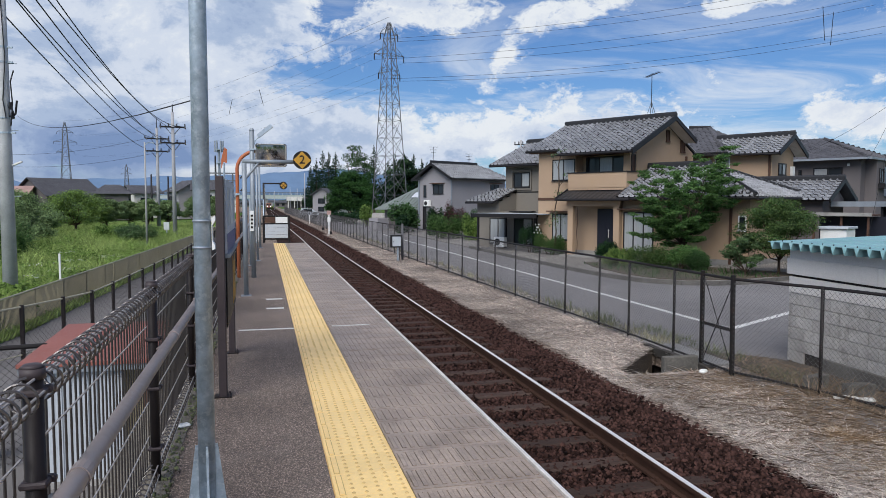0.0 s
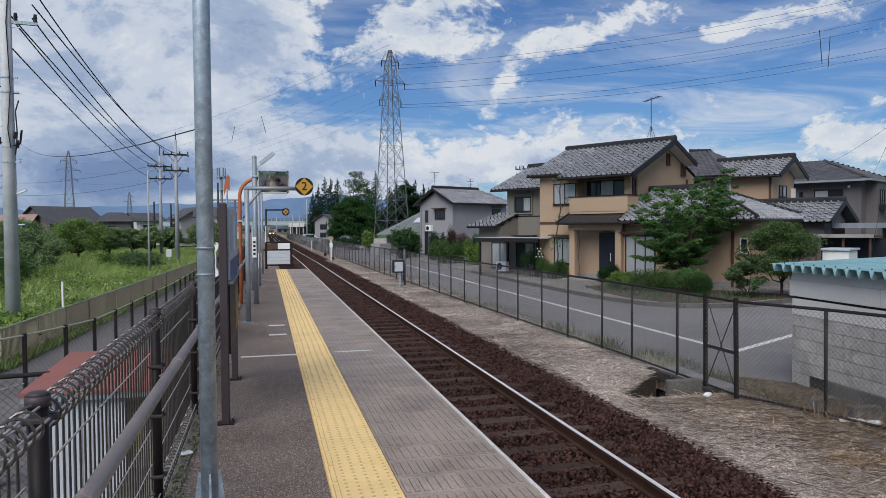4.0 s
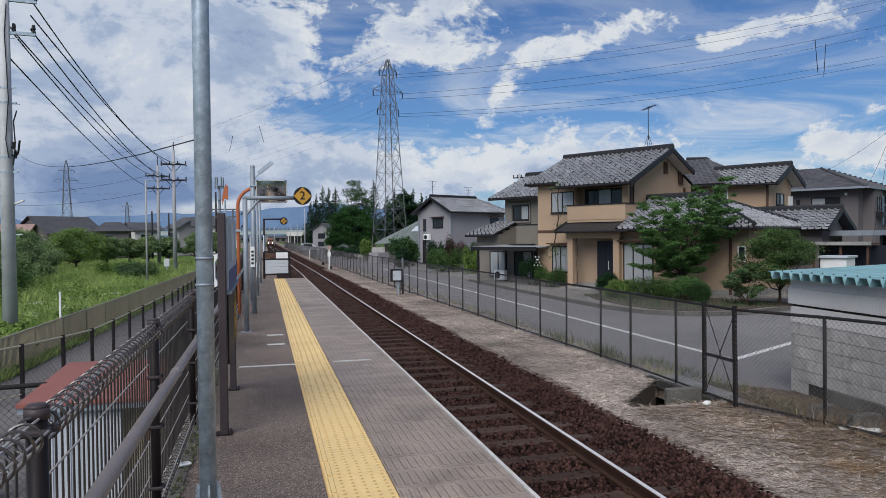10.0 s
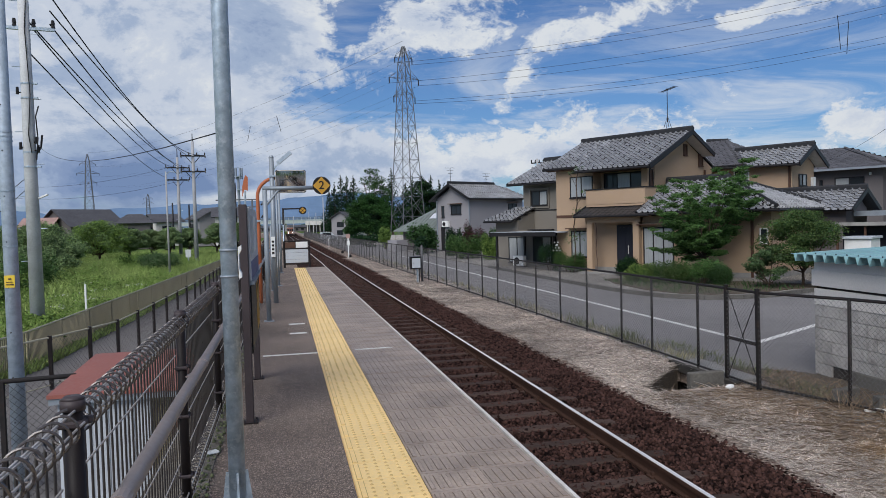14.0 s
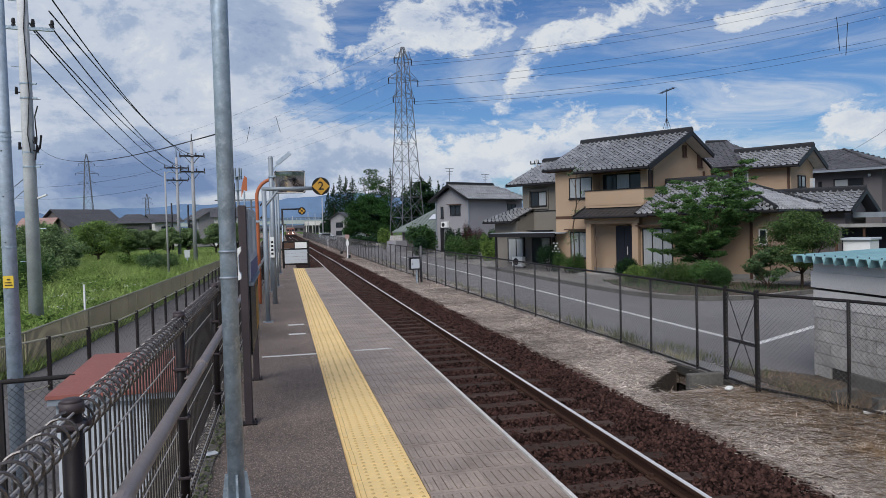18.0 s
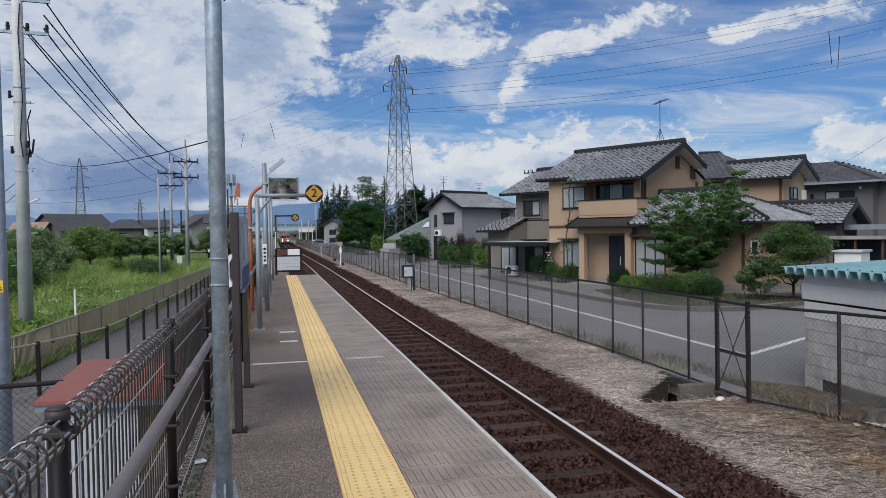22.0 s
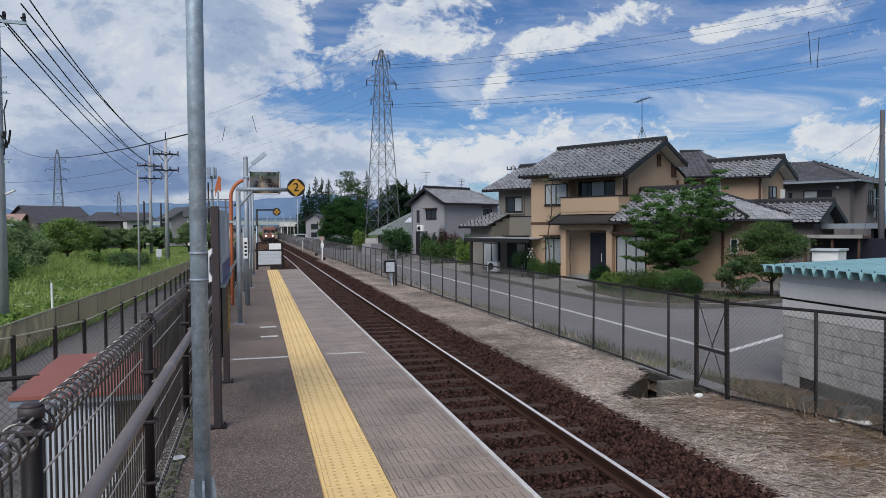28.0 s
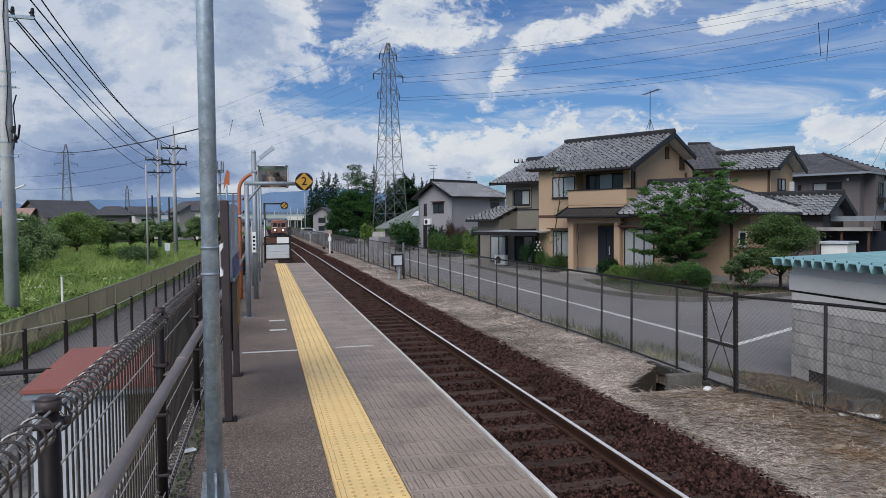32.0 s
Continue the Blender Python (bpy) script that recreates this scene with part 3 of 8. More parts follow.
# ballast: a shallow bank with an uneven foot
bm = bmesh.new()
ys = np.r_[np.arange(-60, -8, 4.0), np.arange(-8, 40, 0.5), np.arange(40, 430, 6.0)]
prev = None
for y in ys:
    e = 0.16 * noise.noise(Vector((0.6 * y, 3.1, 0))) + 0.08 * noise.noise(Vector((2.3 * y, 1.1, 0)))
    row = [bm.verts.new((x + (e if 2 < i < 6 else 0), y, z + (fall(y) if 0 < i < 6 else 0) + 0.02 * noise.noise(Vector((x * 2, y * 2, 5)))))
           for i, (x, z) in enumerate(((0.85, -1.16), (1.1, -1.13), (1.9, -1.10), (4.0, -1.10), (4.35, -1.10), (4.85, -1.16), (5.34, -1.26)))]
    if prev:
        for a, b, c, d in zip(prev, prev[1:], row[1:], row):
            bm.faces.new((a, b, c, d))
    prev = row
solid("ballast_bed", bm, M["ballast"], kind="structure", label="dark brown ballast bed")

# verge with a square drain pit in it
DX0, DX1, DY0, DY1 = 5.42, 6.82, 9.95, 11.65
bm = B((4.6, DX0, -60, 60, GZ - 0.3, GZ), (5.2, DX0, 60, 430, GZ - 0.3, GZ), (DX0, 7.35, -60, DY0, GZ - 0.3, GZ), (DX0, 7.35, DY1, 430, GZ - 0.3, GZ), (DX1, 7.35, DY0, DY1, GZ - 0.3, GZ))
prism(bm, [(DX0, DY0 + 0.25, GZ), (DX1 - 0.1, DY1, GZ), (DX0, DY1, GZ)], (0, 0, -0.3))
solid("verge", bm, M["straw"], kind="structure", label="dry mown verge beside the line")
bm = B((-4.4, 0.85, 27.9, 200, GZ - 0.12, GZ - 0.03), (-14, 0.85, 200, 430, GZ - 0.12, GZ - 0.06))
solid("cess", bm, M["straw"], kind="structure", label="bare gravelly strip beside the line past the platform")
bm = B((DX1 - 0.05, DX1 + 0.1, DY0, DY1 + 0.3, -1.26, GZ + 0.035), (DX1 - 0.05, DX1 + 0.1, DY0, 10.95, -2.7, -1.26), (7.5, 7.6, 10.0, 12.0, -2.9, -1.25), (DX0, DX1, DY0 - 0.1, DY0, -2.7, GZ - 0.02), (DX0, DX1, DY0, DY1, -2.9, -2.7), (DX1 + 0.1, 7.5, 11.80, 11.92, -2.9, -1.30), (DX1 + 0.1, 7.5, 9.92, 10.02, -2.9, -1.30), (DX1, 7.5, 10.02, 11.80, -2.9, -2.72))
solid("drain_pit", bm, M["pitshade"], kind="structure", label="open concrete drain pit in the verge")
bm = bmesh.new()
bar(bm, (DX0 - 0.02, DY0 + 0.27, -1.92), (DX1 - 0.1, DY1 - 0.02, -1.92), 0.09, 1.55)
solid("drain_bank", bm, M["soil"], kind="structure", label="bare earth side of the drain pit")
solid("drain_lid", B((6.17, 6.78, 10.22, 10.34, GZ - 0.8, GZ + 0.17), bevel=0.015), M["kerbdark"], "weathered concrete drain block beside the fence", "drain")
solid("drain_slab", B((6.88, 7.35, 10.1, 12.2, GZ - 0.06, GZ + 0.045), bevel=0.012), M["concrete"], "flat concrete cover slab behind the fence", "slab")

# lane behind the fence, with its kerb and the plots beyond
bm = bmesh.new()
prism(bm, [(7.3, -60, GZ + 0.003), (19, -60, GZ + 0.003), (19, 21.0, GZ + 0.003), (17.2, 20.9, GZ + 0.003), (15.3, 20.2, GZ + 0.003), (14.0, 20.1, GZ + 0.003), (12.9, 20.45, GZ + 0.003), (12.1, 21.4, GZ + 0.003), (12.0, 28.6, GZ + 0.003), (12.0, 40, GZ + 0.003), (12.0, 300, GZ + 0.003), (6.6, 300, GZ + 0.003), (6.7, 40, GZ + 0.003)], (0, 0, -0.06))
solid("road", bm, M["road"], kind="structure", label="grey asphalt lane behind the fence")
bm = bmesh.new()
KERB = [(11.5, 40), (11.45, 31), (11.5, 28), (11.55, 25.5), (11.7, 23.2), (12.1, 21.4), (12.9, 20.45), (14.0, 20.1), (15.3, 20.2), (17.2, 20.9)]
for a, b in zip(KERB, KERB[1:]):
    bar(bm, (*a, GZ + 0.04), (*b, GZ + 0.04), 0.13, 0.2)
# dark block colour gives the kerb its shadow line
solid("kerb_2", bm, M["kerbdark"], kind="structure", label="concrete kerb of the lane")
bm = bmesh.new()
prism(bm, [(x + 0.03, y + 0.03, GZ + 0.06) for x, y in KERB] + [(40, 21, GZ + 0.06), (40, 120, GZ + 0.06), (11.5, 120, GZ + 0.06)], (0, 0, -0.1))
solid("pavement", bm, M["plot"], kind="structure", label="bare ground of the house plots")
bm = bmesh.new()
prism(bm, [(13.3, 28.5, GZ + 0.09), (12.75, 26.5, GZ + 0.09), (12.55, 23.6, GZ + 0.09), (12.9, 21.9, GZ + 0.09), (13.6, 21.15, GZ + 0.09), (15.2, 20.95, GZ + 0.09), (16.9, 21.5, GZ + 0.09), (18.4, 21.4, GZ + 0.09), (18.6, 22.4, GZ + 0.09), (17.0, 25.2, GZ + 0.09), (15.4, 28.8, GZ + 0.09)], (0, 0, -0.06))
solid("planting_bed", bm, M["soil"], kind="structure", label="dark soil bed under the garden bushes")
bm = bmesh.new()
prism(bm, [(7.32, 2.0, GZ + 0.03), (8.06, 2.0, GZ + 0.03), (8.5, 9.6, GZ + 0.03), (8.35, 10.35, GZ + 0.012), (7.75, 11.0, GZ + 0.010), (7.36, 11.6, GZ + 0.010)], (0, 0, -0.06))
solid("soil_strip", bm, M["soil"], kind="structure", label="dark bare soil between the fence and the shed")
bm = bmesh.new()
bar(bm, (9.42, 13.05, GZ + 0.006), (9.55, 60, GZ + 0.006), 0.15, 0.006)
solid("lane_line", bm, M["whitepaint"], kind="structure", label="worn white line along the lane")
bm = bmesh.new()
bar(bm, (9.46, 13.1, GZ + 0.0075), (13.4, 15.4, GZ + 0.0075), 0.15, 0.006)
solid("bay_line", bm, M["whitepaint"], kind="structure", label="worn white line across the lane")

# path on the other side of the platform
bm = bmesh.new()
prism(bm, [(-0.85, -60, GZ), (-0.85, 60, GZ), (-2.0, 90, GZ), (-3.2, 90, GZ), (-3.66, 57, GZ), (-4.25, 34, GZ), (-4.60, 24.5, GZ), (-4.95, 15.4, GZ), (-5.84, 11, GZ), (-6.98, 6.9, GZ), (-11, -8, GZ), (-11, -60, GZ)], (0, 0, -0.08))
solid("path", bm, M["path"], kind="structure", label="grey asphalt footpath below the platform")

# platform markings
solid("platform_line", B((-0.3, 0.33, 8.62, 8.68, 0, 0.003), (0.78, 1.23, 8.66, 8.72, 0, 0.0045)), M["whitepaint"], kind="structure", label="thin white stopping line across the platform")
for y in (10.3, 11.3):
    solid("paint_mark", B((0.02, 0.26, y, y + 0.11, 0, 0.003)), M["whitepaint"], kind="structure", label="short white painted mark")

# rails
RAIL_Y = (-60, 50, 100, 150, 225, 300, 430)


def rail_bm(*sections):
    """Long bars of the section (x0, x1, z0, z1) that follow the fall of the line."""
    bm = bmesh.new()
    for x0, x1, z0, z1 in sections:
        rings = [[bm.verts.new((x, y, z + fall(y))) for x, z in ((x0, z0), (x1, z0), (x1, z1), (x0, z1))] for y in RAIL_Y]
        for a, b in zip(rings, rings[1:]):
            for k in range(4):
                bm.faces.new((a[k], a[(k + 1) % 4], b[(k + 1) % 4], b[k]))
        bm.faces.new(rings[0][::-1])
        bm.faces.new(rings[-1])
    return bm


for x in (2.4, 3.5):
    r = thing("rail", pose(x, 0, 0), "steel rail with a bright worn top on sleepers", "rail", "rails of the line")
    part("rail_body", rail_bm((-0.011, 0.011, -1.04, -0.955), (-0.062, 0.062, -1.062, -1.04), (-0.033, 0.033, -0.96, -0.925)), M["railside"], r)
    part("rail_head", rail_bm((-0.022, 0.022, -0.925, -0.919)), M["railtop"], r)
bm = bmesh.new()
LOBES = [(-1.05, -0.012), (-0.8, 0.0), (-0.3, -0.004), (0.3, -0.004), (0.8, 0.0), (1.05, -0.012)]
rings = [[bm.verts.new(p) for p in ((x, -0.10, -0.16), (x, 0.10, -0.16), (x, 0.10, z - 0.018), (x, 0.082, z), (x, -0.082, z), (x, -0.10, z - 0.018))] for x, z in LOBES]
for a, b in zip(rings, rings[1:]):
    for k in range(6):
        bm.faces.new((a[k], a[(k + 1) % 6], b[(k + 1) % 6], b[k]))
bm.faces.new(rings[0][::-1])
bm.faces.new(rings[-1])
sleeper_me = finish("sleeper", bm, M["sleeper"])
clip_me = finish("rail_clip", B((-0.11, 0.11, -0.055, 0.055, 0, 0.018), (0.055, 0.085, -0.02, 0.02, 0.018, 0.05), (-0.085, -0.055, -0.02, 0.02, 0.018, 0.05)), M["railside"])
for k in range(-70, 190):
    s = new("sleeper", sleeper_me)
    y = 6.43 + 0.66 * k + random.uniform(-0.02, 0.02)
    s.matrix_basis = pose(2.95 + random.uniform(-0.03, 0.03), y, -1.060 + fall(y), 0, 0, random.uniform(-0.8, 0.8))
    tagged(s, "dark weathered wooden sleeper in brown ballast", "sleeper", "sleepers of the line")
    if -8 < k < 45:
        for dx in (-0.55, 0.55):
            share("rail_clip", clip_me, s, pose(dx, 0, 0))

# ---------------------------------------------------------------- things on the platform


def round_pole(name, x, y, top, r, label, material="galv", z0=0.0, group="", n=16, cap=True):
    t = thing(name, pose(x, y, 0), label, "pole", group)
    bm = bmesh.new()
    rod(bm, (0, 0, z0), (0, 0, top), r, n=n)
    part("shaft", bm, M[material], t, smooth=True)
    if cap:
        bm = bmesh.new()
        rod(bm, (0, 0, top), (0, 0, top + r * 0.5), r * 1.06, r * 0.6, n=n)
        part("cap", bm, M[material], t, smooth=True)
    return t


# the tall galvanised pole close to the eye
big_pole = thing("lighting_pole", pose(-0.272, 3.5, 0), "tall galvanised steel pole bolted to the platform", "pole")
bm = bmesh.new()
rod(bm, (0, 0, 0), (0, 0, 5.2), 0.0385, 0.0375, n=28)
part("shaft", bm, M["galv"], big_pole, smooth=True)
for a in range(4):
    c, s = math.cos(a * math.pi / 2 + 0.12), math.sin(a * math.pi / 2 + 0.12)
    bm = bmesh.new()
    prism(bm, [(c * q - s * 0.005, s * q + c * 0.005, z) for q, z in ((0.034, 0.0), (0.092, 0.0), (0.092, 0.03), (0.050, 0.355), (0.034, 0.355))], (s * 0.01, -c * 0.01, 0))
    part("gusset", bm, M["galv"], big_pole)
part("base_plate", B((-0.12, 0.12, -0.12, 0.12, 0, 0.015), bevel=0.004), M["galv"], big_pole)
for dx in (-0.09, 0.09):
    for dy in (-0.09, 0.09):
        bm = bmesh.new()
        rod(bm, (dx, dy, 0.015), (dx, dy, 0.045), 0.012, n=6)
        part("bolt", bm, M["galv"], big_pole)
for z in (1.276, 1.398):
    bm = bmesh.new()
    rod(bm, (0, 0, z - 0.005), (0, 0, z + 0.005), 0.043, n=24)
    part("band", bm, M["galvlight"], big_pole, smooth=True)
bm = bmesh.new()
prism(bm, [(0.043, -0.02, 1.263), (0.056, -0.02, 1.268), (0.056, -0.02, 1.289), (0.046, -0.02, 1.307), (0.046, -0.02, 1.377), (0.058, -0.02, 1.398), (0.058, -0.02, 1.42), (0.043, -0.02, 1.411)], (0, 0.06, 0))
part("bracket", bm, M["white"], big_pole, "white folded sheet bracket held by bands")
bm = bmesh.new()
tube(bm, [(0.026, -0.026, 2.657), (0.052, -0.035, 2.63), (0.065, -0.035, 2.604), (0.052, -0.035, 2.582), (0.038, -0.026, 2.595)], 0.005)
part("hook", bm, M["cable"], big_pole, "black cable hook")


# brown mesh fence with a rolled top, and its handrail
FX, FTOP = -0.57, 1.05


def fence_panel_mesh():
    bm = bmesh.new()
    for i in range(30):
        y = 0.04 + i * 0.066
        bar(bm, (0, y, 0.10), (0, y, FTOP - 0.06), 0.0056, 0.0056)
    return finish("wire_mesh", bm, M["wire"])


def line_wire_mesh():
    bm = bmesh.new()
    bar(bm, (0.005, 0.03, 0), (0.005, 1.97, 0), 0.0048, 0.0048)
    return finish("line_wire", bm, M["palewire"])


def roll_mesh(z, rad):
    bm = bmesh.new()
    turns = [2 * math.pi * k / 18 for k in range(29 * 18 + 1)]
    tube(bm, [Vector((0.9 * rad * math.sin(a), 0.04 + 0.066 * a / (2 * math.pi), z + rad * math.cos(a))) for a in turns], 0.0038, n=6)
    return finish("rolled_edge", bm, M["coil"])


def roll_wire_mesh(z, rad, a):
    bm = bmesh.new()
    rod(bm, (rad * 0.80 * math.sin(a), 0.03, z + rad * 0.86 * math.cos(a)), (rad * 0.80 * math.sin(a), 1.97, z + rad * 0.86 * math.cos(a)), 0.0036, n=6)
    return finish("roll_wire", bm, M["palewire"])


panel_me, line_me, roll_top_me, roll_low_me = fence_panel_mesh(), line_wire_mesh(), roll_mesh(FTOP - 0.042, 0.042), roll_mesh(0.075, 0.036)
ROLL_WIRES = [roll_wire_mesh(FTOP - 0.042, 0.042, a) for a in (0.35, 1.5, 2.7, 4.4)] + [roll_wire_mesh(0.075, 0.036, a) for a in (0.5, 2.4)]
bm = bmesh.new()
rod(bm, (0, 0, 0), (0, 0, FTOP), 0.0245, n=16)
post_me = finish("fence_post", bm, M["brown"], True)
bm = bmesh.new()
rod(bm, (0, 0, FTOP - 0.012), (0, 0, FTOP + 0.016), 0.0305, n=20)
rod(bm, (0, 0, FTOP + 0.016), (0, 0, FTOP + 0.025), 0.0305, 0.02, n=20)
cap_me = finish("post_cap", bm, M["boardbrown"], True)
bm = B((-0.034, 0.034, -0.034, 0.034, 0, 0.018), (0.0, 0.042, 0.012, 0.036, 0, 0.02), bevel=0.005)
clamp_me = finish("clamp", bm, M["boardbrown"])
bm = bmesh.new()
bar(bm, (0.02, 0, 0.72), (0.115, 0, 0.75), 0.06, 0.008)
rod(bm, (0.105, -0.03, 0.782), (0.105, 0.03, 0.782), 0.0295, n=14)
arm_me = finish("rail_bracket", bm, M["brownrail"])
fence = thing("platform_fence", pose(FX, 0, 0), "brown wire mesh fence with rolled top beside the platform", "fence")
for k in range(-16, 15):
    y = k * 2.0 + 0.02
    if y > 28:
        break
    p = share("fence_post", post_me, fence, pose(0, y, 0))
    share("post_cap", cap_me, p, Matrix())
    for z in (0.18, 0.50, 0.76, FTOP - 0.055):
        share("clamp", clamp_me, p, pose(0, 0, z))
    share("rail_bracket", arm_me, p, Matrix())
    if y < 26:
        share("wire_mesh", panel_me, fence, pose(-0.036, y, 0))
        for z in (0.26, 0.44, 0.62, 0.84):
            share("line_wire", line_me, fence, pose(-0.03, y, z))
        for me in ROLL_WIRES:
            share("roll_wire", me, fence, pose(0.0, y, 0))
        share("rolled_edge", roll_top_me, fence, pose(0.0, y, 0))
        share("rolled_edge", roll_low_me, fence, pose(-0.01, y, 0))
bm = bmesh.new()
rod(bm, (FX + 0.105, -30, 0.782), (FX + 0.105, 26.0, 0.782), 0.026, n=14)
rail = solid("handrail", bm, M["brownrail"], "brown tubular handrail along the fence", "handrail", smooth=True)

# notice board seen edge-on
board = thing("notice_board", pose(-0.33, 5.72, 0), "brown-posted notice board with pale posters", "notice board")
for y in (0.0, 1.66):
    p = part("board_post", B((-0.016, 0.044, y - 0.044, y + 0.044, 0, 1.68), bevel=0.006), M["boardbrown"], board)
    part("foot_plate", B((-0.05, 0.075, y - 0.055, y + 0.055, 0, 0.01)), M["brown"], p)
    bm = bmesh.new()
    for dx, dy in ((0.07, 0.05), (0.07, -0.05)):
        rod(bm, (dx - 0.01, y + dy * 0.7, 0.01), (dx - 0.01, y + dy * 0.7, 0.03), 0.007, n=6)
    part("bolt", bm, M["boardbrown"], p)
part("upper_panel", B((0.03, 0.060, 0.05, 1.61, 1.09, 1.66), bevel=0.004), M["posterpale"], board, "pale blue-grey poster panel")
part("panel_foot", B((0.0605, 0.063, 0.06, 1.60, 1.10, 1.24)), M["violet"], board, "violet band below the posters")
for k, (y, z, w, h) in enumerate(((0.15, 1.30, 0.42, 0.30), (0.65, 1.30, 0.40, 0.30), (1.12, 1.31, 0.38, 0.28))):
    part("poster", B((0.0605, 0.0635, y, y + w, z, z + h)), M["white" if k % 2 else "curtain"], board)
part("ledge", B((0.0, 0.08, 0.03, 1.63, 1.06, 1.088)), M["galvlight"], board, "pale metal ledge")
part("lower_panel", B((0.03, 0.055, 0.06, 1.60, 0.52, 1.05), bevel=0.004), M["sign_k"], board, "black warning panel with amber bars")
for k in range(5):
    part("amber_bar", B((0.0555, 0.0585, 1.02 + k * 0.11, 1.09 + k * 0.11, 0.58, 1.0 - 0.05 * (k % 3))), M["sign_y"], board)


# stop markers on their cranked posts
def stop_disc(parent, x, y, z, rad, cross=False):
    bm = bmesh.new()
    rod(bm, (x, y, z), (x, y - 0.02, z), rad, n=32)
    d = part("disc", bm, M["sign_k"], parent, "round black sign")
    s = rad * 0.97
    if cross:
        for dx, dz in ((1, 0), (-1, 0), (0, 1), (0, -1)):
            c, h = 0.48 * s, 0.38 * s
            bm = bmesh.new()
            prism(bm, [(x + dx * c - h, y - 0.021, z + dz * c), (x + dx * c, y - 0.021, z + dz * c - h), (x + dx * c + h, y - 0.021, z + dz * c), (x + dx * c, y - 0.021, z + dz * c + h)], (0, -0.003, 0))
            part("amber_diamond", bm, M["sign_y"], d)
    else:
        bm = bmesh.new()
        prism(bm, [(x - s, y - 0.021, z), (x, y - 0.021, z - s), (x + s, y - 0.021, z), (x, y - 0.021, z + s)], (0, -0.003, 0))
        part("amber_diamond", bm, M["sign_y"], d, "amber diamond")
        cu = bpy.data.curves.new("numeral", "FONT")
        cu.body, cu.size, cu.extrude, cu.offset = "2", rad * 1.30, 0.002, 0.002
        cu.align_x, cu.align_y = "CENTER", "CENTER"
        tmp = bpy.data.objects.new("numeral", cu)
        me = bpy.data.meshes.new_from_object(tmp)
        bpy.data.objects.remove(tmp)
        me.materials.clear()
        me.materials.append(M["sign_k"])
        share("numeral", me, d, pose(x, y - 0.026, z, 90, 0, 0))


stop2 = thing("stop_marker", pose(-0.285, 11.86, 0), "grey cranked post with an amber stop sign", "sign", "stop signs of the halt")
bm = bmesh.new()
rod(bm, (0, 0, 0), (0, 0, 2.10), 0.038, n=14)
part("post", bm, M["galvlight"], stop2, smooth=True)
bm = bmesh.new()
rod(bm, (-0.035, 0, 2.125), (0.78, 0, 2.125), 0.032, n=14)
part("arm", bm, M["galvlight"], stop2, smooth=True)
bm = bmesh.new()
rod(bm, (0.02, 0, 1.86), (0.22, 0, 2.10), 0.02, n=10)
part("brace", bm, M["galvlight"], stop2)
part("foot_plate", B((-0.08, 0.08, -0.08, 0.08, 0, 0.012)), M["galvlight"], stop2)
stop_disc(stop2, 0.895, -0.035, 2.155, 0.143)

far_stop = thing("stop_marker", pose(0.02, 45.0, 0), "dark cranked post with an amber crossed sign", "sign", "stop signs of the halt")
bm = bmesh.new()
rod(bm, (0, 0, GZ - 0.1), (0, 0, 2.62), 0.06, n=10)
part("post", bm, M["darkmetal"], far_stop, smooth=True)
bm = bmesh.new()
rod(bm, (-0.05, 0, 2.62), (1.0, 0, 2.62), 0.045, n=10)
part("arm", bm, M["darkmetal"], far_stop, smooth=True)
stop_disc(far_stop, 1.17, -0.05, 2.50, 0.23, True)

# mirror post with its lamp, and the orange arch
mp = thing("mirror_post", pose(-0.20, 14.7, 0), "grey post with a platform mirror and a lamp", "mirror")
bm = bmesh.new()
rod(bm, (0, 0, 0), (0, 0, 2.88), 0.046, n=16)
part("post", bm, M["galvlight"], mp, smooth=True)
bm = bmesh.new()
rod(bm, (0, 0, 2.88), (0, 0, 2.92), 0.052, 0.03, n=16)
part("cap", bm, M["galvlight"], mp)
mir = part("mirror_housing", B((0.06, 0.66, -0.03, 0.03, 2.18, 2.63), bevel=0.025), M["darkmetal"], mp, "rounded dark steel mirror housing")
bm = bmesh.new()
grid = [[bm.verts.new((x, (x * x + z * z) / 6.4, z)) for x in np.linspace(-0.275, 0.275, 13)] for z in np.linspace(-0.2, 0.2, 11)]
for g0, g1 in zip(grid, grid[1:]):
    for i in range(12):
        bm.faces.new((g0[i], g0[i + 1], g1[i + 1], g1[i]))
part("mirror_face", bm, M["mirror"], mir, "slightly domed steel mirror face", True, m=pose(0.36, -0.062, 2.405, 5.5, 0, 1.5))
rim = []
for x, z in ((0.075, 2.225), (0.075, 2.585), (0.115, 2.618), (0.605, 2.618), (0.645, 2.585), (0.645, 2.225), (0.605, 2.192), (0.115, 2.192), (0.075, 2.225)):
    rim.append((x, -0.034, z))
bm = bmesh.new()
tube(bm, rim, 0.008)
part("rim", bm, M["lip"], mir, "pale bead round the mirror")
parts("strap", ((-0.05, 0.10, -0.055, 0.055, 2.28, 2.31), (-0.05, 0.10, -0.055, 0.055, 2.50, 2.53)), M["galv"], mp)
bm = bmesh.new()
tube(bm, [(0.02, 0, 2.55), (0.05, 0, 2.66), (0.07, 0, 2.70), (0.14, 0, 2.77)], 0.014)
lamp = part("lamp_arm", bm, M["galv"], mp)
bm = bmesh.new()
bar(bm, (0.12, 0, 2.77), (0.38, 0, 2.98), 0.14, 0.075)
part("lamp_head", bm, M["polesteel"], lamp, "slim pale lamp head")
part("post_box", B((-0.06, 0.02, -0.12, -0.05, 0.92, 1.32), bevel=0.006), M["white"], mp, "narrow white box on the post")
bm = B(*[(-0.045, 0.0, -0.126, -0.121, 0.98 + 0.075 * k, 1.02 + 0.075 * k) for k in range(4)])
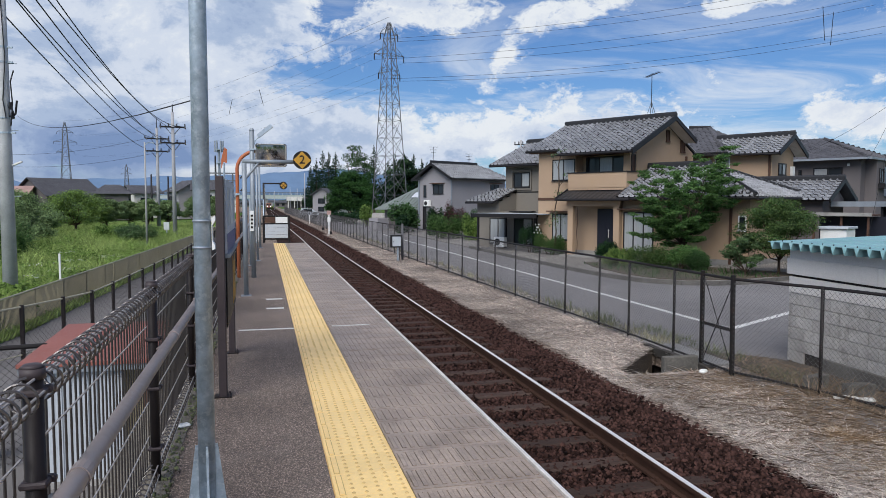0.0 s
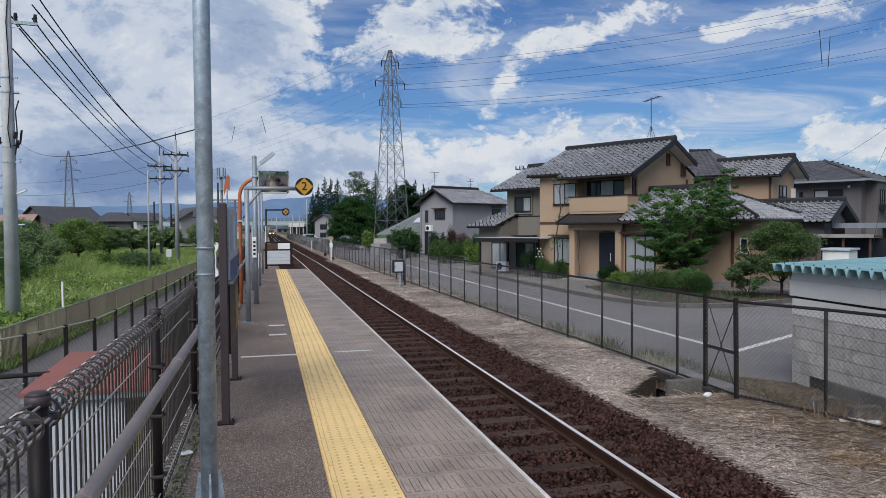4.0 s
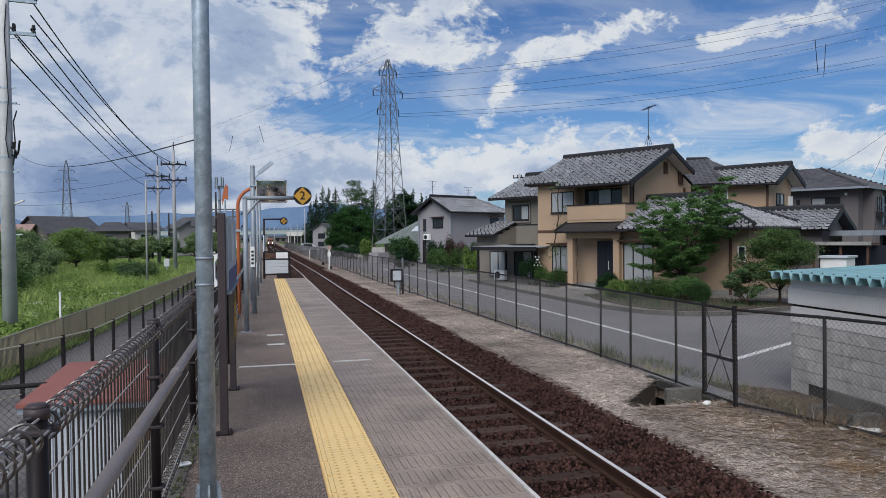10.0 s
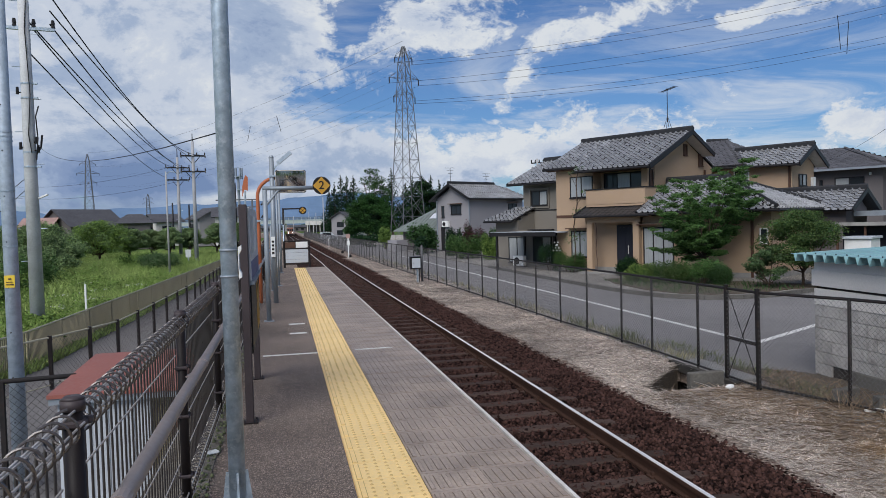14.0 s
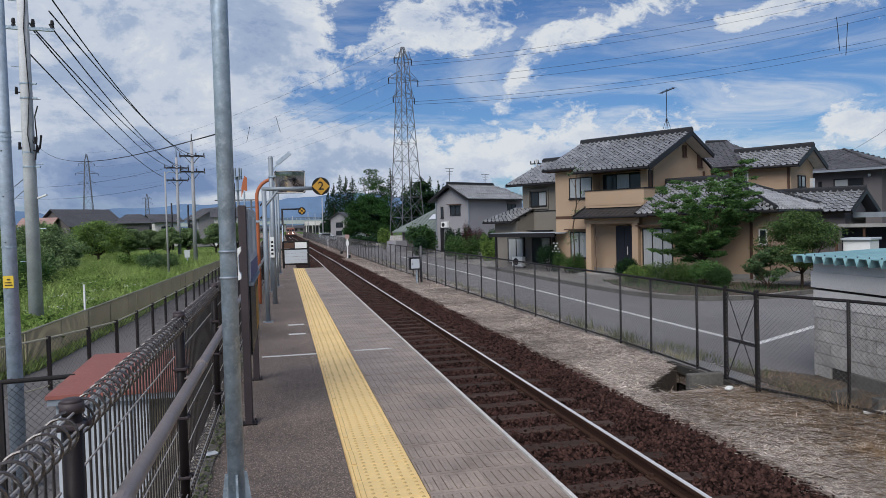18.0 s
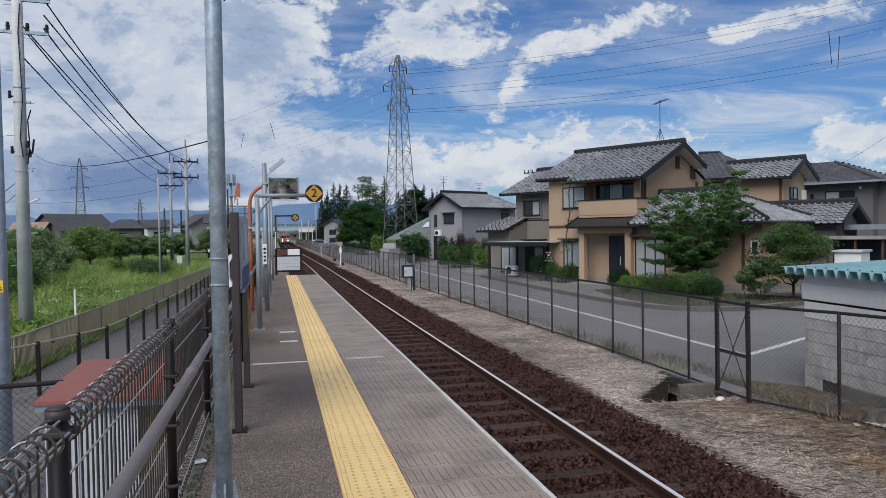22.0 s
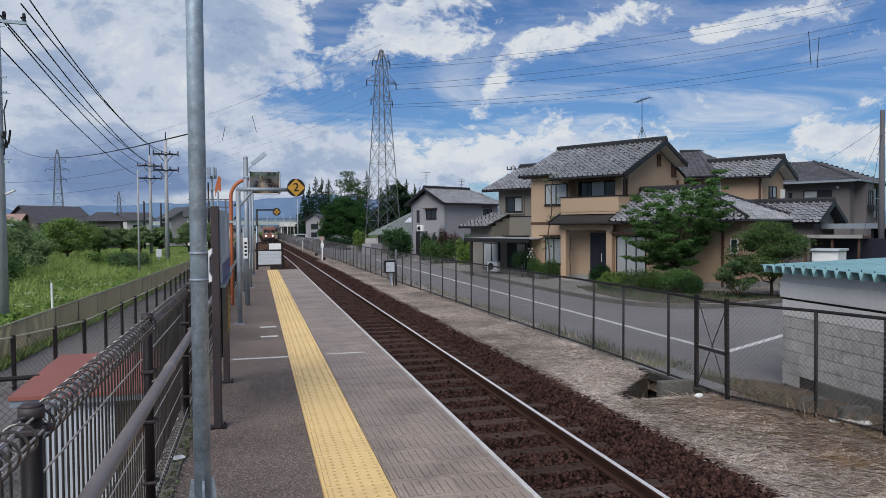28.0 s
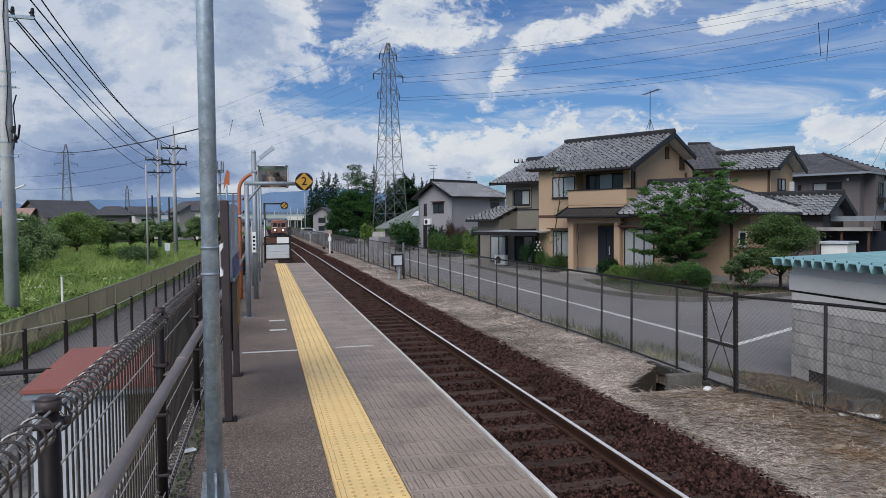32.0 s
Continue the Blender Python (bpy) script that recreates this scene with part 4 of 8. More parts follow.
part("box_marks", bm, M["sign_k"], mp)

arch = thing("orange_arch", pose(-0.33, 15.0, 0), "orange painted bent pipe arch behind the board", "pipe")
pts = [(-0.16, -0.2, GZ + 0.0), (-0.16, -0.2, 2.12)] + [(-0.16 + 0.36 * (1 - math.cos(a)), -0.2, 2.12 + 0.36 * math.sin(a)) for a in np.linspace(0.15, 1.5, 9)] + [(0.29, -0.2, 2.485)]
bm = bmesh.new()
tube(bm, pts, 0.035, n=12)
part("pipe", bm, M["orange"], arch, smooth=True)
part("pipe_clamp", B((-0.21, -0.11, -0.26, -0.15, 1.62, 1.66)), M["galv"], arch)
bm = bmesh.new()
for z in (1.2, 1.45, 1.7, 1.95):
    rod(bm, (-0.10, -0.2, z), (-0.06, -0.2, z + 0.05), 0.016, n=8)
part("cable_clip", bm, M["sign_k"], arch)

for x, y, top, r in ((-0.16, 19.0, 2.45, 0.026), (-0.12, 24.4, 2.62, 0.036), (-0.30, 17.6, 1.55, 0.03)):
    p = round_pole("platform_post", x, y, top, r, "grey galvanised post at the platform fence", "galvlight", group="grey posts")
    part("foot_plate", B((-0.08, 0.08, -0.08, 0.08, 0, 0.012)), M["galvlight"], p)

flag = thing("flag", pose(-0.64, 12.4, 0), "small orange furled flag on a grey stick", "flag")
bm = bmesh.new()
rod(bm, (-0.02, 0, GZ), (0.03, 0, 2.12), 0.014, n=8)
part("stick", bm, M["galv"], flag)
bm = bmesh.new()
prism(bm, [(0.04, -0.006, 2.38), (0.08, -0.006, 2.34), (0.075, -0.006, 2.12), (0.02, -0.006, 2.14), (-0.02, -0.006, 2.02), (-0.015, -0.006, 2.18), (0.01, -0.006, 2.29)], (0, 0.012, 0))
part("cloth", bm, M["orange"], flag)

# the barrier across the platform's end
bar_ = thing("end_barrier", pose(0.45, PLAT_END - 0.1, 0), "dark pipe barrier with white boards across platform end", "barrier")
for x in (-0.46, 0.46):
    bm = bmesh.new()
    rod(bm, (x, 0, 0), (x, 0, 0.98), 0.034, n=10)
    part("post", bm, M["blackfence"], bar_)
for z in (0.14, 0.70, 0.98):
    bm = bmesh.new()
    rod(bm, (-0.68 if z == 0.70 else -0.46, 0, z), (0.5, 0, z), 0.03, n=10)
    part("rail", bm, M["blackfence"], bar_)
for k in range(4):
    part("board", B((-0.41, 0.41, -0.032, -0.012, 0.18 + k * 0.125, 0.30 + k * 0.125), bevel=0.004), M["sheet"], bar_)
part("cream_board", B((-0.03, 0.40, -0.034, -0.014, 0.73, 0.95), bevel=0.004), M["white"], bar_, "cream board")
part("brown_board", B((-0.42, -0.06, -0.034, -0.014, 0.74, 0.94), bevel=0.004), M["darkwood"], bar_, "brown board")
solid("platform_step", B((-0.8, 1.3, PLAT_END, PLAT_END + 0.5, GZ - 0.12, -0.1)), M["concrete"], kind="structure", label="concrete end of the platform")
# posts and cabinets beyond the platform end
for x, y, h in ((-0.25, 30.0, 1.9), (0.0, 34.0, 1.6), (-0.3, 38.0, 2.0)):
    round_pole("line_post", x, y, h, 0.03, "slim grey post beside the line", "galv", GZ, "line posts", 8)
cab = thing("track_cabinet", pose(-0.35, 33.0, GZ), "small white cabinet on a post beside the line", "cabinet")
part("stand", B((-0.04, 0.04, -0.04, 0.04, 0, 0.9)), M["galv"], cab)
part("body", B((-0.22, 0.22, -0.15, 0.15, 0.9, 1.55), bevel=0.01), M["white"], cab)

# ---------------------------------------------------------------- chain-link fence along the lane
FENCE_H = 1.5
knots = [(7.80, 4.4), (7.76, 5.5), (7.66, 6.5), (7.54, 7.30), (7.33, 8.22), (6.86, 9.48), (6.88, 10.30), (6.90, 11.16), (6.93, 12.82), (6.93, 14.12), (6.88, 15.8), (6.82, 17.3), (6.80, 19.05)]
yy = 20.8
while yy < 190:
    knots.append((6.80 - 0.018 * (yy - 19) + (0.01 * (yy - 45) if yy > 45 else 0), yy))
    yy += 1.75 if yy < 94 else 3.5
lane_fence = thing("lane_fence", pose(0, 0, GZ), "dark rusty chain-link fence along the lane", "fence")
gate_post_me = finish("gate_post", B((-0.028, 0.028, -0.028, 0.028, -0.1, FENCE_H + 0.04), bevel=0.005), M["blackfence"])
bm = bmesh.new()
rod(bm, (0, 0, -0.1), (0, 0, FENCE_H), 0.024, n=8)
line_post_me = finish("fence_post", bm, M["blackfence"], True)


def chain_mesh(L, H, pitch, wire):
    """Diamond wire from 0 to L along x, H high."""
    bm = bmesh.new()
    n = int((L + H) / pitch) + 1
    for s in (0, 1):
        for i in range(n):
            c = i * pitch
            x0, x1 = c - H, c
            z0, z1 = 0.0, H
            if x0 < 0:
                z0, x0 = -x0, 0.0
            if x1 > L:
                z1, x1 = H - (x1 - L), L
            if x1 - x0 < 0.02:
                continue
            a, b = ((x0, 0, z0), (x1, 0, z1)) if s == 0 else ((L - x0, 0.002, z0), (L - x1, 0.002, z1))
            bar(bm, a, b, wire, wire, up=(0, 1, 0))
    return bm


for k, (x, y) in enumerate(knots):
    gate = k in (5, 6)
    share("gate_post" if gate else "fence_post", gate_post_me if gate else line_post_me, lane_fence, pose(x, y, 0, random.uniform(-0.6, 0.6), random.uniform(-0.6, 0.6), 0))
    if k + 1 < len(knots):
        a, b = Vector((x, y, 0)), Vector((*knots[k + 1], 0))
        L = (b - a).length
        m = pose(x, y, 0, 0, 0, math.degrees(math.atan2(b.y - a.y, b.x - a.x)))
        far = y > 22
        part("wire_mesh", chain_mesh(L, FENCE_H - 0.10, 0.072 if not far else 0.12, 0.0030 if not far else 0.0034), M["mesh"], lane_fence, m=m @ pose(0, 0.02, 0.06))
        bm = bmesh.new()
        rod(bm, (0, 0, FENCE_H - 0.02), (L, 0, FENCE_H - 0.02), 0.022, n=6)
        part("top_rail", bm, M["blackfence"], lane_fence, m=m)
        bm = bmesh.new()
        rod(bm, (0, 0, 0.07), (L, 0, 0.07), 0.018, n=6)
        part("foot_rail", bm, M["blackfence"], lane_fence, m=m)
        if k == 5:
            bm = bmesh.new()
            bar(bm, (0, 0, 0.70), (L, 0, 0.70), 0.04, 0.05)
            part("gate_bar", bm, M["blackfence"], lane_fence, m=m)
            for z0, z1 in ((0.1, FENCE_H - 0.05), (FENCE_H - 0.05, 0.1)):
                bm = bmesh.new()
                rod(bm, (0.02, -0.01, z0), (L - 0.02, -0.01, z1), 0.008, n=6)
                part("cross_brace", bm, M["blackfence"], lane_fence, m=m)

# relay box on the verge
rb = thing("relay_box", pose(5.74, 32.0, GZ + 0.0), "dark-framed white equipment box on legs beside the fence", "cabinet")
part("body", B((-0.24, 0.24, -0.16, 0.16, 0.62, 1.15), bevel=0.012), M["darkmetal"], rb)
part("lid", B((-0.27, 0.27, -0.19, 0.19, 1.15, 1.18), bevel=0.006), M["darkmetal"], rb)
dr = part("door", B((-0.18, 0.20, -0.172, -0.162, 0.68, 1.11)), M["sheet"], rb, "white door plate")
part("latch", B((-0.14, -0.12, -0.18, -0.172, 0.85, 0.92)), M["darkmetal"], dr)
part("leg", B((0.05, 0.12, -0.03, 0.03, 0, 0.62)), M["galv"], rb)
part("conduit", B((0.16, 0.19, -0.03, 0.0, 0, 0.62)), M["darkmetal"], rb)
round_pole("verge_post", 6.10, 32.3, 0.50, 0.05, "weathered dark post beside the equipment box", "poledark", GZ)
sg = thing("crossing_sign", pose(5.2, 60.0, GZ), "white post sign with red marks beside the track", "sign")
part("post", B((-0.05, 0.05, -0.04, 0.04, 0, 1.62)), M["white"], sg)
part("plate", B((-0.13, 0.13, -0.06, -0.045, 1.05, 1.4), bevel=0.01), M["white"], sg)
part("red_plate", B((-0.17, 0.17, -0.06, -0.045, 1.62, 1.95), bevel=0.01), M["redfar"], sg, "muted red plate")
st = thing("verge_stake", pose(5.5, 91.0, GZ), "white marker stake beside the ballast", "stake")
part("stake", B((-0.03, 0.03, -0.03, 0.03, 0, 1.1), bevel=0.01), M["white"], st)
for x, y in ((5.5, 70.0), (5.35, 60.3)):
    s = thing("low_marker", pose(x, y, GZ), "low dark metal marker on the verge", "marker", "verge markers")
    part("block", B((-0.12, 0.12, -0.1, 0.1, 0, 0.25), bevel=0.02), M["darkmetal"], s)
# litter by the fence and on the kerb
s = thing("litter", pose(-0.53, 4.95, 0.012, 0, 0, 30), "crumpled white litter on the platform kerb", "litter")
part("scrap", B((-0.045, 0.045, -0.03, 0.03, 0, 0.022), bevel=0.01), M["white"], s)
for x, y, rz, l in ((6.55, 9.75, 40, 0.16), (7.5, 7.95, -35, 0.3), (7.66, 7.80, -20, 0.26)):
    s = thing("litter", pose(x, y, GZ, 0, 0, rz), "crumpled white litter on the verge", "litter", "litter on the verge")
    part("scrap", B((-l / 2, l / 2, -0.05, 0.05, 0, 0.06), bevel=0.02), M["white"], s)

# ---------------------------------------------------------------- block shed with a teal folded roof
SX, SY = 8.45, 10.2
shed = thing("block_shed", pose(SX, SY, GZ, 0, 0, -3.5), "white-washed block shed with teal corrugated roof", "shed")
H = 1.86
wallp = part("wall", B((0.02, 2.6, -7.0, 0.0, 0, H)), M["grime"], shed, "mortar core")
bh, bl = 0.19, 0.39
me_block = finish("block", B((0, 0.04, -bl + 0.004, -0.004, 0.004, bh - 0.004), bevel=0.003), M["block"])
me_half = finish("block", B((0, 0.04, -0.191, -0.004, 0.004, bh - 0.004), bevel=0.003), M["block"])
me_top = finish("top_slab", B((-0.025, 0.04, -1.95, -0.004, 0.0, 0.26), bevel=0.005), M["whitewall"])
rows_n = 6
for r in range(rows_n):
    if r % 2:
        share("block", me_half, wallp, pose(-0.02, 0, 0.02 + r * bh))
    for k in range(18):
        if r == 0 and k % 4 == 1:
            continue
        share("block", me_block, wallp, pose(-0.02, -k * bl - (0.195 if r % 2 else 0), 0.02 + r * bh))
for r in range(2):
    for k in range(4):
        share("top_slab", me_top, wallp, pose(-0.005 - 0.012 * r, -k * 1.95 + (0.05 if r else 0), 0.02 + rows_n * bh + r * 0.30))
part("footing", B((-0.07, -0.021, -7.0, -0.86, -0.03, 0.23), bevel=0.012), M["kerbdark"], shed, "dark stained concrete footing")
part("wall_plate", B((-0.024, 0.1, -7.0, -0.002, 1.722, H)), M["whitewall"], shed)
part("eave_fill", B((0.0, 0.05, -7.0, 0.0, H, H + 0.125)), M["whitewall"], shed, "pale board under the roof edge")
bm = bmesh.new()
pitch = 0.235
n = 34
prof = [(0.0, 0.0), (0.30, 0.0), (0.5, -0.115), (0.7, 0.0)]
prev = None
for k in range(n * 4 + 1):
    f, dz = prof[k % 4]
    y = 0.2 - (k // 4 + f) * pitch
    row = [bm.verts.new((x, y, z + dz)) for x, z in ((-0.30, H + 0.13), (3.0, H + 0.24))]
    row += [bm.verts.new((x, y, z + dz - 0.008)) for x, z in ((3.0, H + 0.24), (-0.30, H + 0.13))]
    if prev:
        bm.faces.new((prev[0], prev[1], row[1], row[0]))
        bm.faces.new((prev[2], prev[3], row[3], row[2]))
        bm.faces.new((prev[3], prev[0], row[0], row[3]))
    prev = row
rf = part("folded_roof", bm, M["teal"], shed, "pale teal folded sheet roof")
for k in range(n):
    y = 0.2 - (k + 0.15) * pitch
    bm = bmesh.new()
    rod(bm, (-0.22, y, H + 0.135), (-0.22, y, H + 0.155), 0.009, n=6)
    part("roof_bolt", bm, M["darkmetal"], rf)

# loose blocks along the fence foot
for x, y, rz in ((7.55, 8.55, 12), (7.75, 8.0, -8), (7.9, 6.3, 3)):
    s = thing("loose_block", pose(x, y, GZ, 0, 0, rz), "grey hollow concrete block behind the fence", "block", "loose concrete blocks")
    part("block", B((-0.2, 0.2, -0.07, 0.07, 0, 0.2), bevel=0.01), M["kerbdark"], s)

# ---------------------------------------------------------------- houses
TW, TS = 0.27, 0.245


def tile_bm(w=TW, l=0.30, stop=False):
    bm = bmesh.new()
    xs = [(-0.5, 0.004), (-0.42, 0.072), (-0.30, 0.072), (-0.20, 0.004), (0.14, -0.004), (0.5, 0.004)]
    low = [bm.verts.new((x * w, 0, z + 0.030)) for x, z in xs]
    top = [bm.verts.new((x * w, l, z)) for x, z in xs]
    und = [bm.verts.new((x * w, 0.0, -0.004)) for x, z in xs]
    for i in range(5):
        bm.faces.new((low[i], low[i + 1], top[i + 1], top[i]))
        # lip fronts get the painted shadow colour
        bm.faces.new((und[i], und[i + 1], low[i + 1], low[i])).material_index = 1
    if stop:
        n = len(bm.faces)
        box(bm, -0.028, 0.028, 0.07, 0.105, 0.02, 0.078)
        for f in list(bm.faces)[n:]:
            f.material_index = 1
    return bm


TILE_ME = finish("roof_tile", tile_bm(), M["tile"])
STOP_ME = finish("roof_tile", tile_bm(stop=True), M["tile"])
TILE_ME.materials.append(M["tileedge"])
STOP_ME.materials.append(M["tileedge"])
TILE_V = [tuple(v.co) for v in TILE_ME.vertices], [tuple(p.vertices) for p in TILE_ME.polygons], [p.material_index for p in TILE_ME.polygons]
STOP_V = [tuple(v.co) for v in STOP_ME.vertices], [tuple(p.vertices) for p in STOP_ME.polygons], [p.material_index for p in STOP_ME.polygons]


def slope(parent, el, er, tl, tr, budget=0, material="tile", stops=False, tw=TW, ts=TS, label=""):
    """A tiled roof face between its eave (el, er) and its top edge (tl, tr)."""
    el, er, tl, tr = map(Vector, (el, er, tl, tr))
    bm = bmesh.new()
    nrm = (er - el).cross(tl - el).normalized()
    poly = [el, er, tr, tl] if (tr - tl).length > 0.02 else [el, er, tl]
    prism(bm, [p - nrm * 0.07 for p in poly], nrm * 0.07)
    deck = part("roof", bm, M["darkmetal"] if material == "tile" else M[material], parent, label)
    X = (er - el).normalized()
    Y = nrm.cross(X)
    run = (tl - el).dot(Y)
    rot = Matrix((X, Y, nrm)).transposed().to_4x4()
    rows = max(1, int(run / ts))
    vs, fs, mi, made = [], [], [], 0
    for r in range(rows):
        t = r / rows
        a, b = el.lerp(tl, t), er.lerp(tr, t)
        w = (b - a).length
        n = max(1, int(w / tw))
        for i in range(n):
            p = a + X * (w * (i + 0.5) / n) - Y * (0.03 if r == 0 else 0)
            st = stops and r % 2 == 1 and (i + r) % 4 == 0
            m = Matrix.Translation(p) @ rot @ Matrix.Diagonal((1, 1, 1 if material == "tile" else 0.3, 1))
            if made < budget:
                share("roof_tile", STOP_ME if st else TILE_ME, deck, m)
                made += 1
            else:
                V, Fc, Mi = STOP_V if st else TILE_V
                o = len(vs)
                vs += [tuple(m @ Vector(v)) for v in V]
                fs += [tuple(k + o for k in f) for f in Fc]
                mi += Mi if material == "tile" else [0] * len(Mi)
    if vs:
        me = from_arrays("tile_rest", vs, fs, M[material])
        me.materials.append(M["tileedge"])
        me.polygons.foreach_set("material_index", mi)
        ob = new("tile_rest", me)
        ob.parent = deck
        tagged(ob, kind="stuff")
    return deck


def ridge(parent, a, b, h=0.2, w=0.2, material="ridgetile"):
    bm = bmesh.new()
    bar(bm, Vector(a) + Vector((0, 0, h * 0.4)), Vector(b) + Vector((0, 0, h * 0.4)), w, h)
    d = (Vector(b) - Vector(a))
    n = max(2, int(d.length / 0.3))
    for i in range(n):
        p, q = Vector(a) + d * (i / n), Vector(a) + d * ((i + 0.93) / n)
        rod(bm, p + Vector((0, 0, h * 0.9)), q + Vector((0, 0, h * 0.9)), w * 0.42, n=8)
    return part("ridge", bm, M[material], parent, "dark ridge tiles")


def verge_board(parent, a, b, material="darkmetal", w=0.06, h=0.15):
    bm = bmesh.new()
    bar(bm, a, b, w, h)
    part("barge_board", bm, M[material], parent)


def gutter(parent, a, b):
    bm = bmesh.new()
    rod(bm, a, b, 0.055, n=8)
    part("gutter", bm, M["darkmetal"], parent)


def ring(place, a0, a1, w0, w1, r):
    """A rectangular frame in one piece."""
    bm = bmesh.new()
    loops = []
    for d in (-0.03, 0.05):
        for k in (0, r):
            loops.append([bm.verts.new(place(p, q, d)) for p, q in ((a0 + k, w0 + k), (a1 - k, w0 + k), (a1 - k, w1 - k), (a0 + k, w1 - k))])
    ob, ib, of, inf = loops
    for i in range(4):
        j = (i + 1) % 4
        for A, C in ((of, inf), (inf, ib), (ib, ob), (ob, of)):
            bm.faces.new((A[i], A[j], C[j], C[i]))
    bmesh.ops.recalc_face_normals(bm, faces=bm.faces[:])
    return bm


def gable_u(u0, u1, v0, v1, h, top, vm=None):
    """House walls in one piece, with gables at both ends of u."""
    bm = bmesh.new()
    vm = (v0 + v1) / 2 if vm is None else vm
    prism(bm, [(u0, v0, 0), (u0, v1, 0), (u0, v1, h), (u0, vm, top), (u0, v0, h)], (u1 - u0, 0, 0))
    bmesh.ops.recalc_face_normals(bm, faces=bm.faces[:])
    return bm


def gable_v(u0, u1, v0, v1, h, top):
    bm = bmesh.new()
    prism(bm, [(u0, v0, 0), (u1, v0, 0), (u1, v0, h), ((u0 + u1) / 2, v0, top), (u0, v0, h)], (0, v1 - v0, 0))
    bmesh.ops.recalc_face_normals(bm, faces=bm.faces[:])
    return bm


def window(parent, face, a0, a1, w0, w1, c, panes=2, frame="darkmetal", pane="glass", hood=False, rail=0.045):
    """A framed window on the front (face f, at v = c) or on the right side (face r, at u = c)."""
    def bx(p0, p1, q0, q1, d0, d1):
        return (p0, p1, c - d1, c - d0, q0, q1) if face == "f" else (c + d0, c + d1, p0, p1, q0, q1)
    r = rail
    fr = part("window", ring(lambda p, q, d: (p, c - d, q) if face == "f" else (c + d, p, q), a0, a1, w0, w1, r), M[frame], parent)
    for i in range(1, panes):
        m = a0 + (a1 - a0) * i / panes
        part("mullion", B(bx(m - r / 2, m + r / 2, w0 + r, w1 - r, -0.02, 0.04)), M[frame], fr)
    for i in range(panes):
        p, q = a0 + (a1 - a0) * i / panes, a0 + (a1 - a0) * (i + 1) / panes
        mt = pane if isinstance(pane, str) else pane[i]
        part("pane", B(bx(p + r * 0.6, q - r * 0.6, w0 + r, w1 - r, 0.004, 0.014)), M[mt], fr)
    if hood:
        part("window_hood", B(bx(a0 - 0.15, a1 + 0.15, w1 + 0.10, w1 + 0.16, 0, 0.35)), M["darkwood"], fr)
    part("window_sill", B(bx(a0 - 0.03, a1 + 0.03, w0 - 0.04, w0, -0.01, 0.08)), M[frame], fr)
    return fr


def aircon(parent, face, a, w, c):
    bs = (a, a + 0.75, c - 0.32, c - 0.04, w, w + 0.55) if face == "f" else (c + 0.04, c + 0.32, a, a + 0.75, w, w + 0.55)
    u = part("air_conditioner", B(bs, bevel=0.02), M["white"], parent, "white air conditioner unit")
    bm = bmesh.new()
    if face == "f":
        rod(bm, (a + 0.28, c - 0.325, w + 0.27), (a + 0.28, c - 0.33, w + 0.27), 0.2, n=16)
    else:
        rod(bm, (c + 0.325, a + 0.28, w + 0.27), (c + 0.33, a + 0.28, w + 0.27), 0.2, n=16)
    part("fan_grille", bm, M["darkmetal"], u)


HA = pose(13.8, 35.2, GZ, 0, 0, -59)
GREY_CAP = "concrete"

# --- beige two-storey house with a porch, a balcony and a low wing
ha = thing("house", HA, "beige rendered two-storey house with dark tiled roof", "house", "houses behind the lane")
RV, RW = 3.1, 6.80
parts("wall", ((0, 2.3, 0, 6.3, 0, 5.15), (2.3, 5.28, 0.62, 6.3, 0, 5.15), (2.3, 5.28, 0, 0.62, 0, 3.35)), M["beige"], ha)
parts("balcony_pier", ((4.95, 5.28, 0.0, 0.12, 3.35, 5.0), (4.98, 5.26, 0.48, 0.62, 3.35, 5.0)), M["beige"], ha)
part("balcony_lintel", B((4.98, 5.26, 0.12, 0.48, 4.9, 5.0)), M["beige"], ha)
bm = bmesh.new()
prism(bm, [(0, 0.0, 5.15), (0, RV, RW - 0.15), (0, 6.3, 5.15)], (5.28, 0, 0))
part("gable", bm, M["beige"], ha)
part("foundation", B((-0.02, 5.3, -0.02, 6.32, -0.1, 0.3)), M["concrete"], ha)
part("belt", B((-0.01, 2.2, -0.025, 0, 2.74, 2.87)), M["darkwood"], ha, "brown belt course")
slope(ha, (1.75, -0.86, 5.0), (5.9, -0.86, 5.0), (1.75, RV, RW), (5.9, RV, RW), 260, stops=True, label="dark glazed tile roof")
slope(ha, (-0.5, -0.35, 5.26), (1.78, -0.35, 5.26), (-0.5, RV, RW), (1.78, RV, RW), 40, stops=True)
slope(ha, (5.3, 7.0, 5.02), (-0.5, 7.0, 5.02), (5.3, RV, RW), (-0.5, RV, RW))
slope(ha, (5.9, 5.3, 5.80), (5.3, 5.3, 5.80), (5.9, RV, RW), (5.3, RV, RW))
ridge(ha, (-0.55, RV, RW), (5.95, RV, RW), 0.17, 0.22)
verge_board(ha, (5.92, -0.9, 4.93), (5.92, RV, RW - 0.06), "darkmetal", 0.07, 0.24)
verge_board(ha, (5.92, 5.35, 5.72), (5.92, RV, RW - 0.06), "darkmetal", 0.07, 0.2)
verge_board(ha, (-0.52, -0.38, 5.2), (-0.52, RV, RW - 0.06))
gutter(ha, (-0.52, -0.42, 5.2), (1.7, -0.42, 5.2))
gutter(ha, (1.72, -0.93, 4.93), (5.9, -0.93, 4.93))
bm = bmesh.new()
